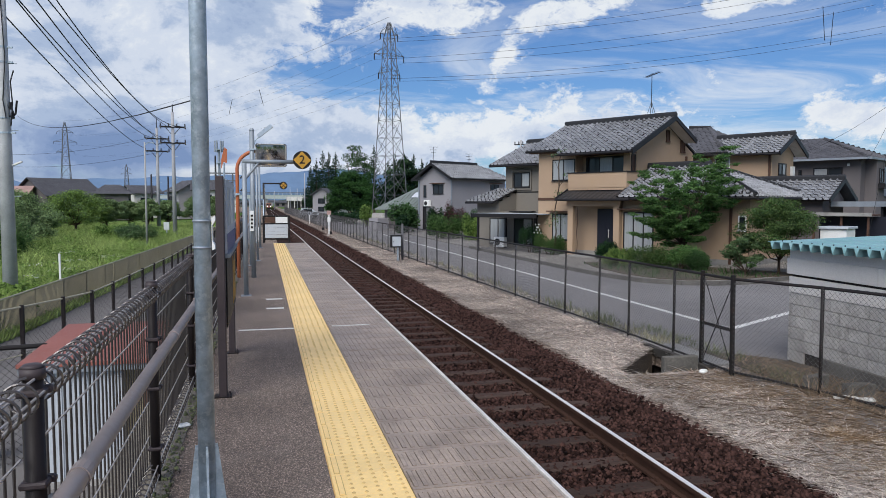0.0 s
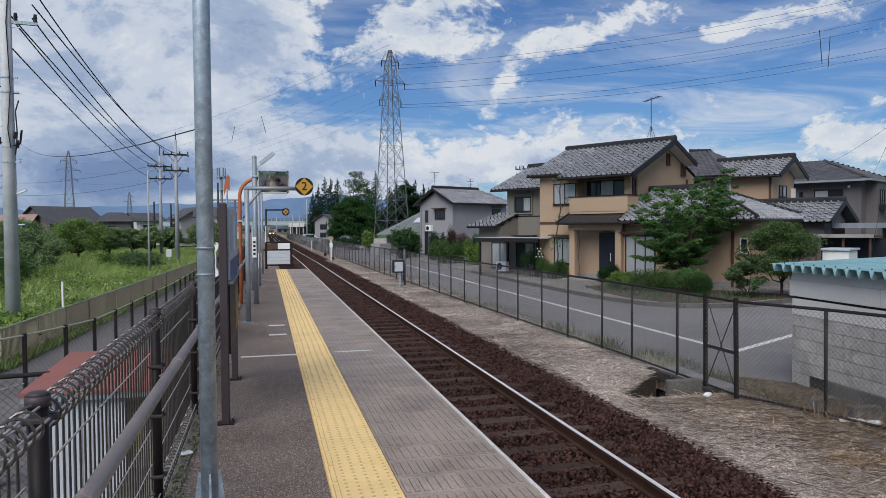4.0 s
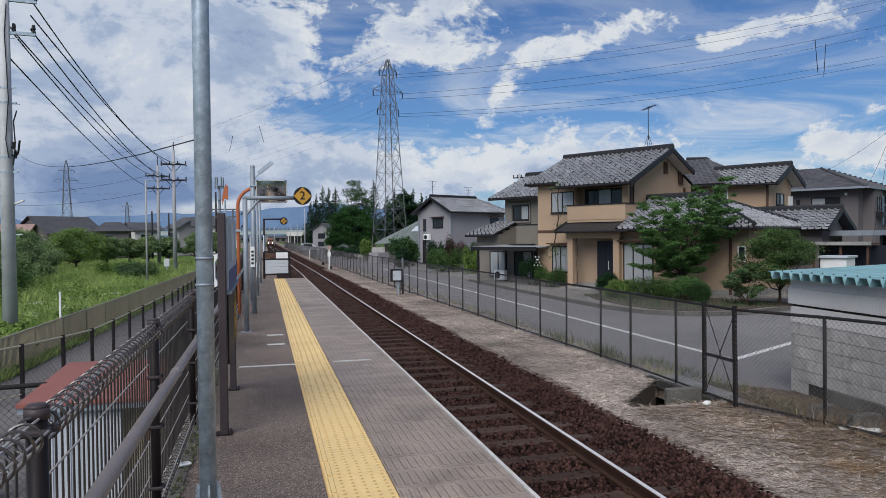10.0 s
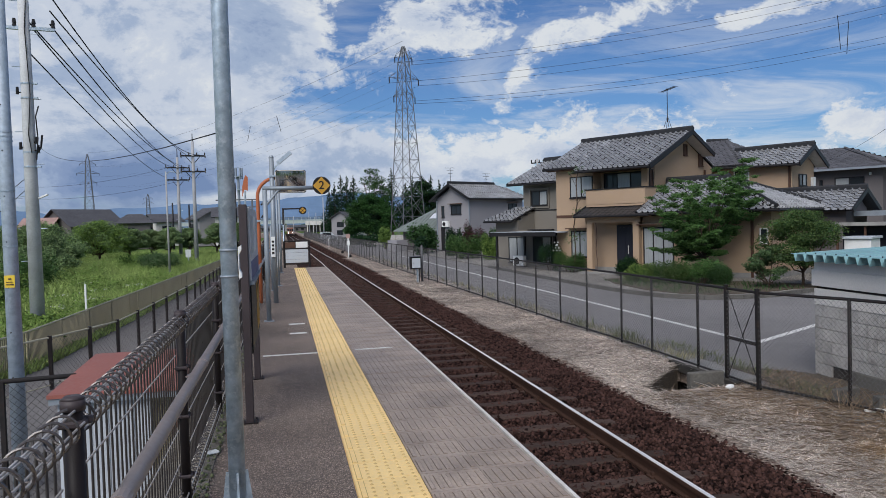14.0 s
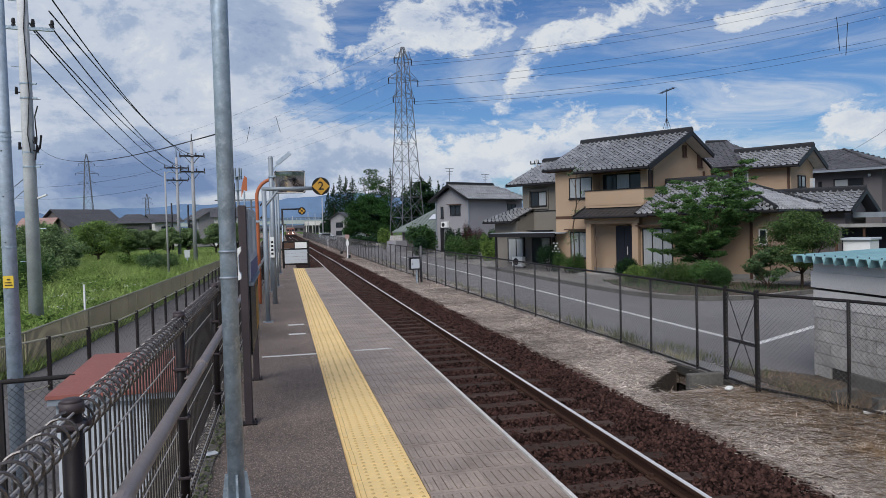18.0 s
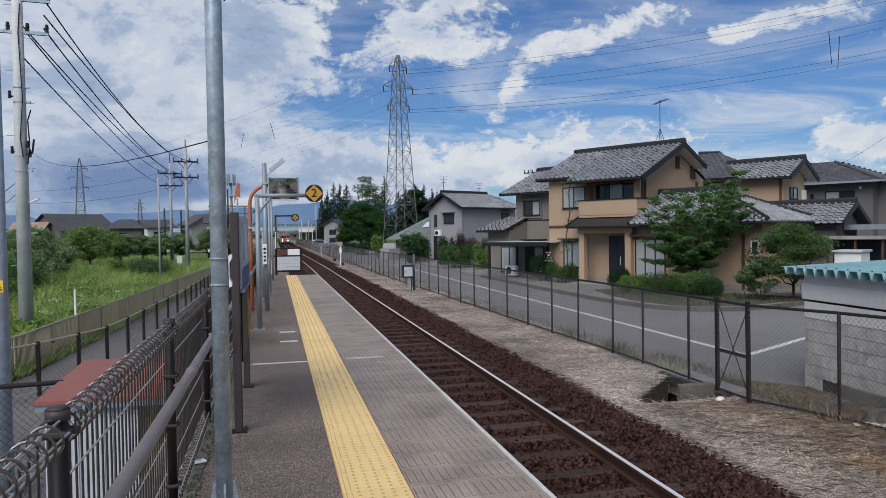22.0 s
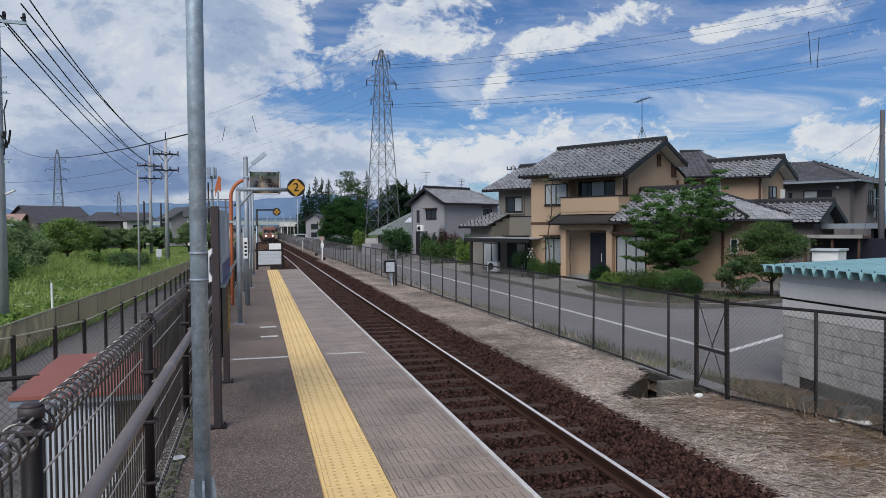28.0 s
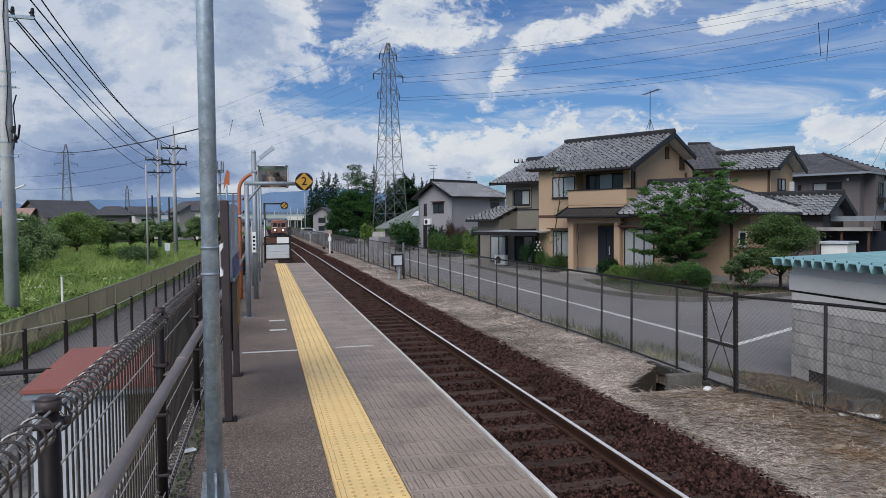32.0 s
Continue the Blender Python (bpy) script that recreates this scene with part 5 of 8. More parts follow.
prism(bm, [(5.3, -0.82, 4.90), (5.3, RV, RW - 0.16), (5.3, 5.3, 5.66), (5.3, 5.3, 5.71), (5.3, RV, RW - 0.1), (5.3, -0.82, 4.97)], (0.58, 0, 0))
# white here stands in for bounced light under the gable
part("soffit", bm, M["whitewall"], ha)
parts("soffit", ((1.8, 5.28, -0.8, 0.62, 4.93, 4.98), (-0.4, 1.8, -0.3, 0.0, 5.12, 5.16)), M["darkwood"], ha)
window(ha, "f", 0.89, 2.26, 3.73, 4.78, 0.0, 2, "darkmetal", "paneC")
window(ha, "f", 0.91, 1.95, 0.75, 2.06, 0.0, 2, "darkmetal", "paneC", hood=True)
window(ha, "f", 2.5, 4.75, 3.7, 4.86, 0.62, 3, "darkmetal", ["glass", "paneC", "glass"])
bal = parts("balcony", ((2.35, 5.55, -0.72, -0.60, 3.30, 4.03), (2.35, 2.47, -0.6, 0.0, 3.30, 4.03), (5.43, 5.55, -0.6, 0.6, 3.30, 4.03), (2.35, 5.55, -0.72, 0.62, 3.22, 3.34)), M["beige"], ha, "beige balcony parapet")
parts("coping", ((2.31, 5.59, -0.76, -0.56, 4.03, 4.075), (5.39, 5.59, -0.56, 0.62, 4.03, 4.075), (2.31, 2.51, -0.56, 0, 4.03, 4.075)), M["darkmetal"], bal)
window(ha, "r", 0.12, 0.48, 4.08, 4.9, 5.262, 1, "darkmetal", "darkwood")
window(ha, "r", 3.35, 3.68, 5.66, 6.22, 5.29, 1, "darkwood", "darkwood")
window(ha, "r", 4.85, 5.3, 5.2, 5.8, 5.29, 1, "darkwood", "darkwood")
# porch and its roof
slope(ha, (2.25, -1.5, 2.82), (6.3, -1.5, 2.82), (2.25, -0.02, 3.44), (6.3, -0.02, 3.44), 0, "porchroof", label="dark porch roof")
verge_board(ha, (2.22, -1.52, 2.80), (2.22, -0.02, 3.43), "darkmetal", 0.08, 0.16)
gutter(ha, (2.2, -1.57, 2.76), (6.2, -1.57, 2.76))
part("porch_beam", B((2.55, 5.5, -1.12, -0.92, 2.46, 2.74)), M["beige"], ha)
part("porch_soffit", B((2.3, 6.3, -1.45, 0, 2.72, 2.76)), M["darkwood"], ha)
for u in (2.6, 5.12):
    part("porch_pillar", B((u, u + 0.3, -1.1, -0.86, 0.1, 2.5), bevel=0.01), M["beige"], ha)
part("porch_step", B((2.4, 5.5, -1.5, 0, -0.05, 0.14), bevel=0.02), M["concrete"], ha)
door = part("door", B((3.62, 4.96, -0.09, 0.02, 0.14, 2.32), bevel=0.006), M["navydoor"], ha, "dark navy entrance door")
parts("door_panel", ((3.70, 4.10, -0.105, -0.088, 0.25, 2.2), (4.20, 4.88, -0.105, -0.088, 0.25, 2.2)), M["navydoor"], door)
bm = bmesh.new()
rod(bm, (4.29, -0.15, 0.95), (4.29, -0.15, 1.35), 0.018, n=8)
rod(bm, (4.29, -0.15, 1.30), (4.29, -0.09, 1.30), 0.014, n=6)
rod(bm, (4.29, -0.15, 1.0), (4.29, -0.09, 1.0), 0.014, n=6)
part("door_handle", bm, M["lip"], door, "steel bar handle")
bm = bmesh.new()
tube(bm, [(2.98, -0.85, 0.1), (3.0, -0.84, 0.7), (2.96, -0.85, 1.2), (3.02, -0.85, 1.8), (2.97, -0.86, 2.5)], 0.018)
part("rain_chain", bm, M["darkwood"], ha)
# low wing
WV, EW = -0.8, 2.78
parts("wing_wall", ((5.35, 11.2, WV, 4.0, 0, EW + 0.05), (5.0, 5.35, WV + 0.3, 0.0, 0.0, 2.7)), M["beige"], ha)
part("foundation", B((5.33, 11.22, WV - 0.02, 4.02, -0.1, 0.28)), M["concrete"], ha)
slope(ha, (5.55, -1.45, 2.86), (11.7, -1.45, 2.86), (5.55, 1.5, 4.28), (8.45, 1.5, 4.28), 0, stops=True)
slope(ha, (11.7, -1.45, 2.86), (11.7, 4.45, 2.86), (8.45, 1.5, 4.28), (8.45, 1.5, 4.28))
slope(ha, (11.7, 4.45, 2.86), (5.55, 4.45, 2.86), (8.45, 1.5, 4.28), (5.55, 1.5, 4.28))
ridge(ha, (5.4, 1.5, 4.28), (8.5, 1.5, 4.28), 0.18, 0.2)
ridge(ha, (8.45, 1.5, 4.26), (11.7, -1.45, 2.88), 0.12, 0.16)
ridge(ha, (8.45, 1.5, 4.26), (11.7, 4.45, 2.88), 0.12, 0.16)
verge_board(ha, (5.5, -1.45, 2.86), (5.5, 1.5, 4.26))
gutter(ha, (6.3, -1.52, 2.8), (11.75, -1.52, 2.8))
gutter(ha, (11.77, -1.5, 2.8), (11.77, 4.45, 2.8))
window(ha, "f", 5.5, 7.0, 0.4, 2.2, WV, 3, "darkmetal", ["paneC", "paneC", "paneC"], hood=True)
part("window_hood", B((7.25, 8.1, WV - 0.35, WV, 2.32, 2.38)), M["darkwood"], ha)
part("downpipe", B((10.4, 10.5, WV - 0.07, WV - 0.001, 0.1, 2.75)), M["darkwood"], ha, "brown downpipe")
part("downpipe", B((5.29, 5.37, 5.4, 5.5, 3.0, 5.0)), M["darkwood"], ha, "brown downpipe")
window(ha, "f", 10.75, 11.08, 1.5, 2.1, WV, 1, "white", "glass")
# aerial on the ridge
an = thing("roof_aerial", HA @ pose(4.6, 3.1, 7.1), "thin television aerial on the tiled ridge", "aerial")
bm = bmesh.new()
rod(bm, (0, 0, 0.25), (0, 0, 1.95), 0.018, n=6)
part("mast", bm, M["darkmetal"], an)
bm = bmesh.new()
for dx, dy in ((0.13, 0.13), (-0.13, 0.13), (0.13, -0.13), (-0.13, -0.13)):
    rod(bm, (dx, dy, -0.02), (0, 0, 0.55), 0.012, n=5)
part("stand", bm, M["darkmetal"], an)
bm = bmesh.new()
rod(bm, (-0.45, 0.2, 1.82), (0.5, -0.1, 1.92), 0.02, n=5)
for k in range(7):
    f = k / 6
    c = Vector((-0.45, 0.2, 1.82)).lerp(Vector((0.5, -0.1, 1.92)), f)
    rod(bm, c + Vector((-0.06, -0.16, 0)), c + Vector((0.06, 0.16, 0)), 0.011, n=4)
part("antenna_boom", bm, M["darkmetal"], an)

# --- beige block behind the wing
hb = thing("house", HA @ pose(4.2, 7.0, 0), "beige rendered two-storey house with grey tiled gable", "house", "houses behind the lane")
bm = gable_u(0, 4.84, 0, 2.9, 5.1, 5.92, 1.4)
part("wall", bm, M["beige"], hb)
slope(hb, (1.4, -0.5, 5.08), (5.4, -0.5, 5.08), (1.4, 1.4, 6.02), (5.4, 1.4, 6.02))
slope(hb, (-1.2, -0.6, 5.22), (2.75, -0.6, 5.22), (-1.2, 3.4, 6.95), (0.1, 3.4, 6.86), material="rooffar")
slope(hb, (2.75, -0.6, 5.22), (2.75, 7.4, 5.22), (0.1, 3.4, 6.86), (0.1, 3.4, 6.86), material="rooffar")
slope(hb, (5.4, 3.3, 5.08), (1.4, 3.3, 5.08), (5.4, 1.4, 6.02), (1.4, 1.4, 6.02))
ridge(hb, (1.4, 1.4, 6.02), (5.45, 1.4, 6.02), 0.17, 0.2)
ridge(hb, (-1.2, 3.4, 6.95), (0.1, 3.4, 6.86), 0.10, 0.16)
verge_board(hb, (5.42, -0.55, 5.02), (5.42, 1.4, 5.97), h=0.22)
verge_board(hb, (5.42, 3.35, 5.02), (5.42, 1.4, 5.97), h=0.22)
bm = bmesh.new()
prism(bm, [(4.84, -0.45, 5.0), (4.84, 1.4, 5.9), (4.84, 3.2, 5.0), (4.84, 3.2, 5.05), (4.84, 1.4, 5.95), (4.84, -0.45, 5.05)], (0.55, 0, 0))
# soffit whitened to make up for weak bounced light
part("soffit", bm, M["whitewall"], hb)
gutter(hb, (-1.0, -0.62, 5.12), (5.4, -0.57, 5.0))
window(hb, "f", 1.95, 2.75, 4.25, 4.95, 0, 2, "white", ["glass", "paneC"])
window(hb, "r", 0.85, 1.85, 4.02, 4.62, 4.84, 2, "darkmetal", ["glass", "paneC"])
window(hb, "r", 1.2, 1.48, 5.3, 5.62, 4.84, 1, "darkwood", "darkwood")
part("downpipe", B((4.7, 4.8, -0.08, -0.001, 2.5, 5.05)), M["darkwood"], hb)
part("meter_box", B((4.85, 4.99, 2.45, 2.75, 4.0, 4.5)), M["white"], hb)

# --- greige house with a carport
hc = thing("house", HA @ pose(-4.74, 3.0, 0), "greige rendered two-storey house with dark tiled roof", "house", "houses behind the lane")
bm = gable_u(0, 4.55, 0, 6, 4.85, 6.1)
part("wall", bm, M["greige"], hc)
parts("low_wall", ((-0.9, 0.8, -1.5, 0, 0, 2.7), (0.8, 4.5, -1.5, 0, 0, 2.12), (-0.6, 0.8, -1.2, 0, 2.7, 2.95), (-0.45, 0.8, -0.6, 0, 2.95, 3.16)), M["greige"], hc)
part("belt", B((0, 4.5, -0.02, 0, 3.2, 3.26)), M["darkmetal"], hc)
slope(hc, (-0.7, -0.6, 4.82), (5.2, -0.6, 4.82), (-0.7, 3, 6.3), (5.2, 3, 6.3), stops=True)
slope(hc, (5.2, 6.6, 4.82), (-0.7, 6.6, 4.82), (5.2, 3, 6.3), (-0.7, 3, 6.3))
ridge(hc, (-0.75, 3, 6.3), (5.2, 3, 6.3))
verge_board(hc, (-0.74, -0.62, 4.77), (-0.74, 3, 6.24))
gutter(hc, (-0.7, -0.67, 4.74), (5.0, -0.67, 4.74))
slope(hc, (-1.25, -2.1, 2.68), (0.9, -2.1, 2.68), (-0.5, 0, 3.42), (0.9, 0, 3.42))
gutter(hc, (-1.25, -2.16, 2.62), (0.9, -2.16, 2.62))
window(hc, "f", 0.62, 1.82, 3.5, 4.36, 0, 2, "darkmetal", ["glass", "paneC"], rail=0.06)
parts("window_box", ((0.5, 1.95, -0.10, 0, 3.36, 3.44), (0.5, 1.95, -0.10, 0, 4.42, 4.52), (0.5, 0.57, -0.1, 0, 3.44, 4.42), (1.88, 1.95, -0.1, 0, 3.44, 4.42)), M["greige"], hc)
window(hc, "f", 0.1, 1.35, 0.3, 1.75, -1.5, 2, "darkmetal", ["paneC", "paneC"])
window(hc, "f", 1.9, 3.2, 0.3, 1.75, -1.5, 2, "darkmetal", ["glass", "paneC"])
part("window_hood", B((1.8, 3.4, -1.85, -1.5, 2.1, 2.16)), M["darkmetal"], hc)
aircon(hc, "f", 1.0, 0.15, -1.9)
cp = thing("carport", HA @ pose(-3.5, -1.0, 0), "dark-framed flat carport beside the greige house", "carport")
part("roof", B((-0.15, 4.2, -0.1, 2.3, 2.0, 2.06)), M["sheet"], cp, "pale flat sheet roof")
part("beam", B((-0.2, 4.25, -0.16, -0.1, 1.84, 2.05)), M["darkmetal"], cp)
part("beam", B((-0.2, 4.25, 2.3, 2.36, 1.84, 2.05)), M["darkmetal"], cp)
for u, v in ((0.2, -0.1), (2.3, 2.2), (4.0, 2.2), (0.2, 2.2)):
    part("post", B((u, u + 0.1, v, v + 0.1, 0, 1.95)), M["darkmetal"], cp)

# --- light grey house farther along the lane
HCX = pose(16.09, 62.16, GZ, 0, 0, -59)
hd = thing("house", HCX, "light grey rendered two-storey house with tiled roof", "house", "houses behind the lane")
bm = gable_v(-4.0, 0, 0, 7.4, 4.9, 5.95)
part("wall", bm, M["greyrender"], hd)
slope(hd, (0.5, -0.5, 4.78), (0.5, 7.9, 4.78), (-2.0, -0.5, 6.15), (-2.0, 5.6, 6.15), label="grey tiled roof")
slope(hd, (-4.6, 7.9, 4.68), (-4.6, -0.5, 4.68), (-2.0, 5.6, 6.15), (-2.0, -0.5, 6.15))
slope(hd, (0.5, 7.9, 4.78), (-4.6, 7.9, 4.78), (-2.0, 5.6, 6.15), (-2.0, 5.6, 6.15))
ridge(hd, (-2.0, -0.55, 6.15), (-2.0, 5.6, 6.15))
verge_board(hd, (-4.62, -0.52, 4.62), (-2.0, -0.52, 6.08), h=0.22)
verge_board(hd, (0.52, -0.52, 4.72), (-2.0, -0.52, 6.08), h=0.22)
gutter(hd, (0.56, -0.5, 4.7), (0.56, 7.9, 4.7))
window(hd, "f", -2.2, -0.9, 3.4, 4.22, 0, 2, "darkmetal", "glass", hood=True)
window(hd, "f", -3.45, -3.1, 3.15, 4.2, 0, 1)
window(hd, "f", -3.55, -3.1, 0.1, 2.3, 0, 1, pane="darkmetal")
window(hd, "f", -2.5, -1.9, 0.86, 1.75, 0, 2)
aircon(hd, "f", -3.15, 2.28, 0)
window(hd, "r", 5.3, 6.5, 3.7, 4.3, 0, 2, hood=True)
part("downpipe", B((-4.1, -4.0, -0.09, 0, 0, 4.7)), M["galvlight"], hd)
part("downpipe", B((0.002, 0.09, 0.0, 0.09, 0, 4.7)), M["galvlight"], hd)
# the low green-roofed house beside it
hg = thing("house", HCX, "low house with pale green metal roof and skylight", "house", "houses behind the lane")
part("wall", B((-10.2, -4.3, 1.0, 7, 0, 2.0)), M["darkrender"], hg)
bm = bmesh.new()
prism(bm, [(-10.8, 0.2, 2.0), (-4.25, 0.2, 2.0), (-4.25, 4.2, 5.0), (-6.0, 4.6, 5.2)], (0, 0, -0.1))
part("roof", bm, M["roofgreen"], hg, "pale green metal roof")
bm = bmesh.new()
prism(bm, [(-10.8, 0.2, 1.98), (-6.0, 4.6, 5.18), (-9.0, 9.0, 2.0), (-12.0, 5.0, 2.0)], (0, 0, -0.1))
part("roof", bm, M["roofgreen"], hg)
d = Vector((0, 4.0, 3.0)).normalized()
for k in range(12):
    u = -10.2 + k * 0.5
    t = min(1.0, max(0.2, (u + 10.8) / 5.5))
    bm = bmesh.new()
    bar(bm, (u, 0.22, 2.03), (u + 0.02, 0.22 + 3.9 * t, 2.03 + 2.92 * t), 0.05, 0.05)
    part("roof_seam", bm, M["roofgreen"], hg)
bm = bmesh.new()
bar(bm, (-6.9, 1.9, 3.35), (-5.1, 1.9, 3.35), 0.8, 0.06, up=(0, -0.6, 0.8))
part("skylight", bm, M["posterpale"], hg, "pale skylight")
part("wall", B((-10.0, -8.6, -1.2, 0.2, 0, 1.1)), M["greyrender"], hg)

# --- taupe house with a hipped roof
HDX = pose(33.5, 34.95, GZ, 0, 0, -59)
he = thing("house", HDX, "taupe rendered two-storey house with dark hipped roof", "house", "houses behind the lane")
part("wall", B((-6.5, 0, 0, 7.0, 0, 5.25)), M["darkrender"], he)
part("bay", B((0, 0.6, 0.9, 2.6, 0, 5.2)), M["darkrender"], he)
slope(he, (-7.1, -0.6, 5.2), (0.6, -0.6, 5.2), (-4.4, 3.2, 6.7), (-3.0, 3.2, 6.7), material="rooffar")
slope(he, (0.6, -0.6, 5.2), (0.6, 7.6, 5.2), (-3.0, 3.2, 6.7), (-3.0, 4.2, 6.7), material="rooffar")
slope(he, (0.6, 7.6, 5.2), (-7.1, 7.6, 5.2), (-3.0, 4.2, 6.7), (-4.4, 4.2, 6.7), material="rooffar")
slope(he, (-7.1, 7.6, 5.2), (-7.1, -0.6, 5.2), (-4.4, 4.2, 6.7), (-4.4, 3.2, 6.7), material="rooffar")
ridge(he, (-3.0, 3.2, 6.68), (0.6, -0.6, 5.2), 0.06, 0.12, "rooffar")
parts("gutter", ((-7.2, 0.7, -0.72, -0.62, 5.1, 5.22), (0.62, 0.72, -0.7, 7.6, 5.1, 5.22)), M["galvlight"], he)
window(he, "f", -2.55, -0.95, 4.1, 4.7, 0, 2, "darkmetal", ["paneC", "glass"], rail=0.06)
window(he, "f", -3.4, -3.2, 4.0, 4.6, 0, 1)
window(he, "r", 1.4, 2.3, 3.8, 4.65, 0.6, 2, "darkmetal", "glass")
part("flower_rail", B((0.6, 0.95, 1.2, 2.5, 3.45, 3.75)), M["darkmetal"], he)
window(he, "r", 3.5, 5.6, 3.0, 4.9, 0, 2, "darkmetal", "glass")
part("wall_lamp", B((-0.7, -0.58, -0.1, 0, 4.75, 4.9)), M["white"], he)
# gabled outbuilding before it
hf = thing("outbuilding", pose(23.42, 26.42, GZ, 0, 0, -59), "low taupe outbuilding with dark tiled gable", "house")
bm = gable_u(-4.2, 0, 0, 2.8, 2.8, 3.5)
part("wall", bm, M["darkrender"], hf)
slope(hf, (-4.7, -0.5, 2.74), (0.4, -0.5, 2.74), (-4.7, 1.4, 3.65), (0.4, 1.4, 3.65))
slope(hf, (0.4, 3.3, 2.74), (-4.7, 3.3, 2.74), (0.4, 1.4, 3.65), (-4.7, 1.4, 3.65))
ridge(hf, (-4.7, 1.4, 3.65), (0.45, 1.4, 3.65), 0.16, 0.18)
verge_board(hf, (0.43, -0.5, 2.7), (0.43, 1.4, 3.6), h=0.2)
verge_board(hf, (0.43, 3.3, 2.7), (0.43, 1.4, 3.6), h=0.2)
# carport and lean-to roofs before it
cq = thing("carport", pose(25.2, 25.2, GZ, 0, 0, -59), "long flat carport with a pale fascia beside outbuilding", "carport")
part("roof", B((-1.85, 8.0, 0, 4.5, 2.5, 2.57)), M["galv"], cq)
part("fascia", B((-1.9, 8.05, -0.08, -0.001, 2.46, 2.68)), M["galvlight"], cq, "pale grey fascia")
for u in (0.0, 2.5, 5.0, 7.5):
    part("post", B((u, u + 0.1, 0.1, 0.2, 0, 2.5)), M["darkmetal"], cq)
# near-black wall colour holds the shade under the carport roof
part("back_wall", B((-1.0, 8.0, 4.3, 4.4, 0, 2.5)), M["navydoor"], cq, "back wall with the recess's shade in its colour")
cr = thing("lean_to", pose(22.2, 23.3, GZ, 0, 0, -59), "weathered brown lean-to roof on posts", "lean-to")
part("roof", B((-1.75, 0.5, 0, 1.4, 2.12, 2.18), bevel=0.01), M["darkwood"], cr)
part("fascia", B((-1.8, 0.55, -0.04, -0.001, 2.10, 2.24)), M["concrete"], cr)
for u in (-1.6, -0.6, 0.35):
    part("post", B((u, u + 0.08, 0.1, 0.18, 0, 2.12)), M["darkwood"], cr)
# dark screen added in place of shade below the roofs
part("screen", B((-1.7, 3.2, 1.2, 1.26, 0.1, 2.08)), M["navydoor"], cr, "added dark screen for shade under the lean-to")
tk = thing("garden_store", pose(19.05, 20.98, GZ, 0, 0, -59), "small white steel garden store", "shed")
part("body", B((-0.42, 0.42, 0, 1.0, 0, 1.72), bevel=0.02), M["white"], tk)
part("lid", B((-0.48, 0.48, -0.08, 1.08, 1.72, 1.8), bevel=0.01), M["sheet"], tk)

# --- the small pale house beyond the trees
hx = thing("house", pose(16.5, 185, GZ, 0, 0, -59), "small white rendered house with grey gable roof", "house", "houses behind the lane")
bm = gable_v(-3.6, 0, 0, 6, 5.0, 6.5)
part("wall", bm, M["whitewall"], hx)
slope(hx, (0.5, -0.5, 4.8), (0.5, 6.5, 4.8), (-1.8, -0.5, 6.7), (-1.8, 6.5, 6.7), material="rooffar")
slope(hx, (-4.1, 6.5, 4.8), (-4.1, -0.5, 4.8), (-1.8, 6.5, 6.7), (-1.8, -0.5, 6.7), material="rooffar")
window(hx, "f", -2.4, -1.2, 3.2, 4.4, 0, 2)
window(hx, "f", -2.6, -1.2, 0.8, 2.0, 0, 2)
window(hx, "r", 1, 3, 3.2, 4.3, 0, 2)
part("low_wall", B((0.0, 5.0, -2.5, -1, 0, 2.4)), M["whitewall"], hx)
part("low_roof", B((-0.2, 5.2, -2.8, -0.8, 2.4, 2.55)), M["rooffar"], hx)

# ---------------------------------------------------------------- trees and bushes


def leaf_cloud(name, clumps, n, size, material, parent, seed, flat=0.5, fill=0.45):
    """n small leaves scattered through the shells of ellipsoid clumps (x, y, z, rx, ry, rz)."""
    r = np.random.default_rng(seed)
    vol = np.array([c[3] * c[4] + c[4] * c[5] + c[3] * c[5] for c in clumps])
    pick = r.choice(len(clumps), n, p=vol / vol.sum())
    C = np.array(clumps)[pick]
    d = r.normal(size=(n, 3))
    d /= np.linalg.norm(d, axis=1)[:, None]
    rad = 1 - fill * r.random(n) ** 1.6 + 0.10 * r.normal(size=n)
    P = C[:, :3] + d * C[:, 3:] * rad[:, None]
    a = r.normal(size=(n, 3)) * [1, 1, flat]
    a /= np.linalg.norm(a, axis=1)[:, None]
    nrm = d * 0.6 + r.normal(size=(n, 3)) * 0.6 + [0, 0, 0.5]
    b = np.cross(nrm, a)
    b /= np.linalg.norm(b, axis=1)[:, None] + 1e-9
    s = size * (0.6 + 0.8 * r.random(n))[:, None]
    V = np.stack([P - a * s * 0.55, P - b * s * 0.30, P + a * s * 0.55, P + b * s * 0.30], 1).reshape(-1, 3)
    F = np.arange(n * 4).reshape(n, 4)
    me = bpy.data.meshes.new(name)
    me.vertices.add(n * 4)
    me.vertices.foreach_set("co", V.ravel())
    me.loops.add(n * 4)
    me.loops.foreach_set("vertex_index", F.ravel())
    me.polygons.add(n)
    me.polygons.foreach_set("loop_start", np.arange(0, n * 4, 4))
    me.update()
    me.materials.append(M[material])
    ob = new(name, me)
    ob.parent = parent
    return ob


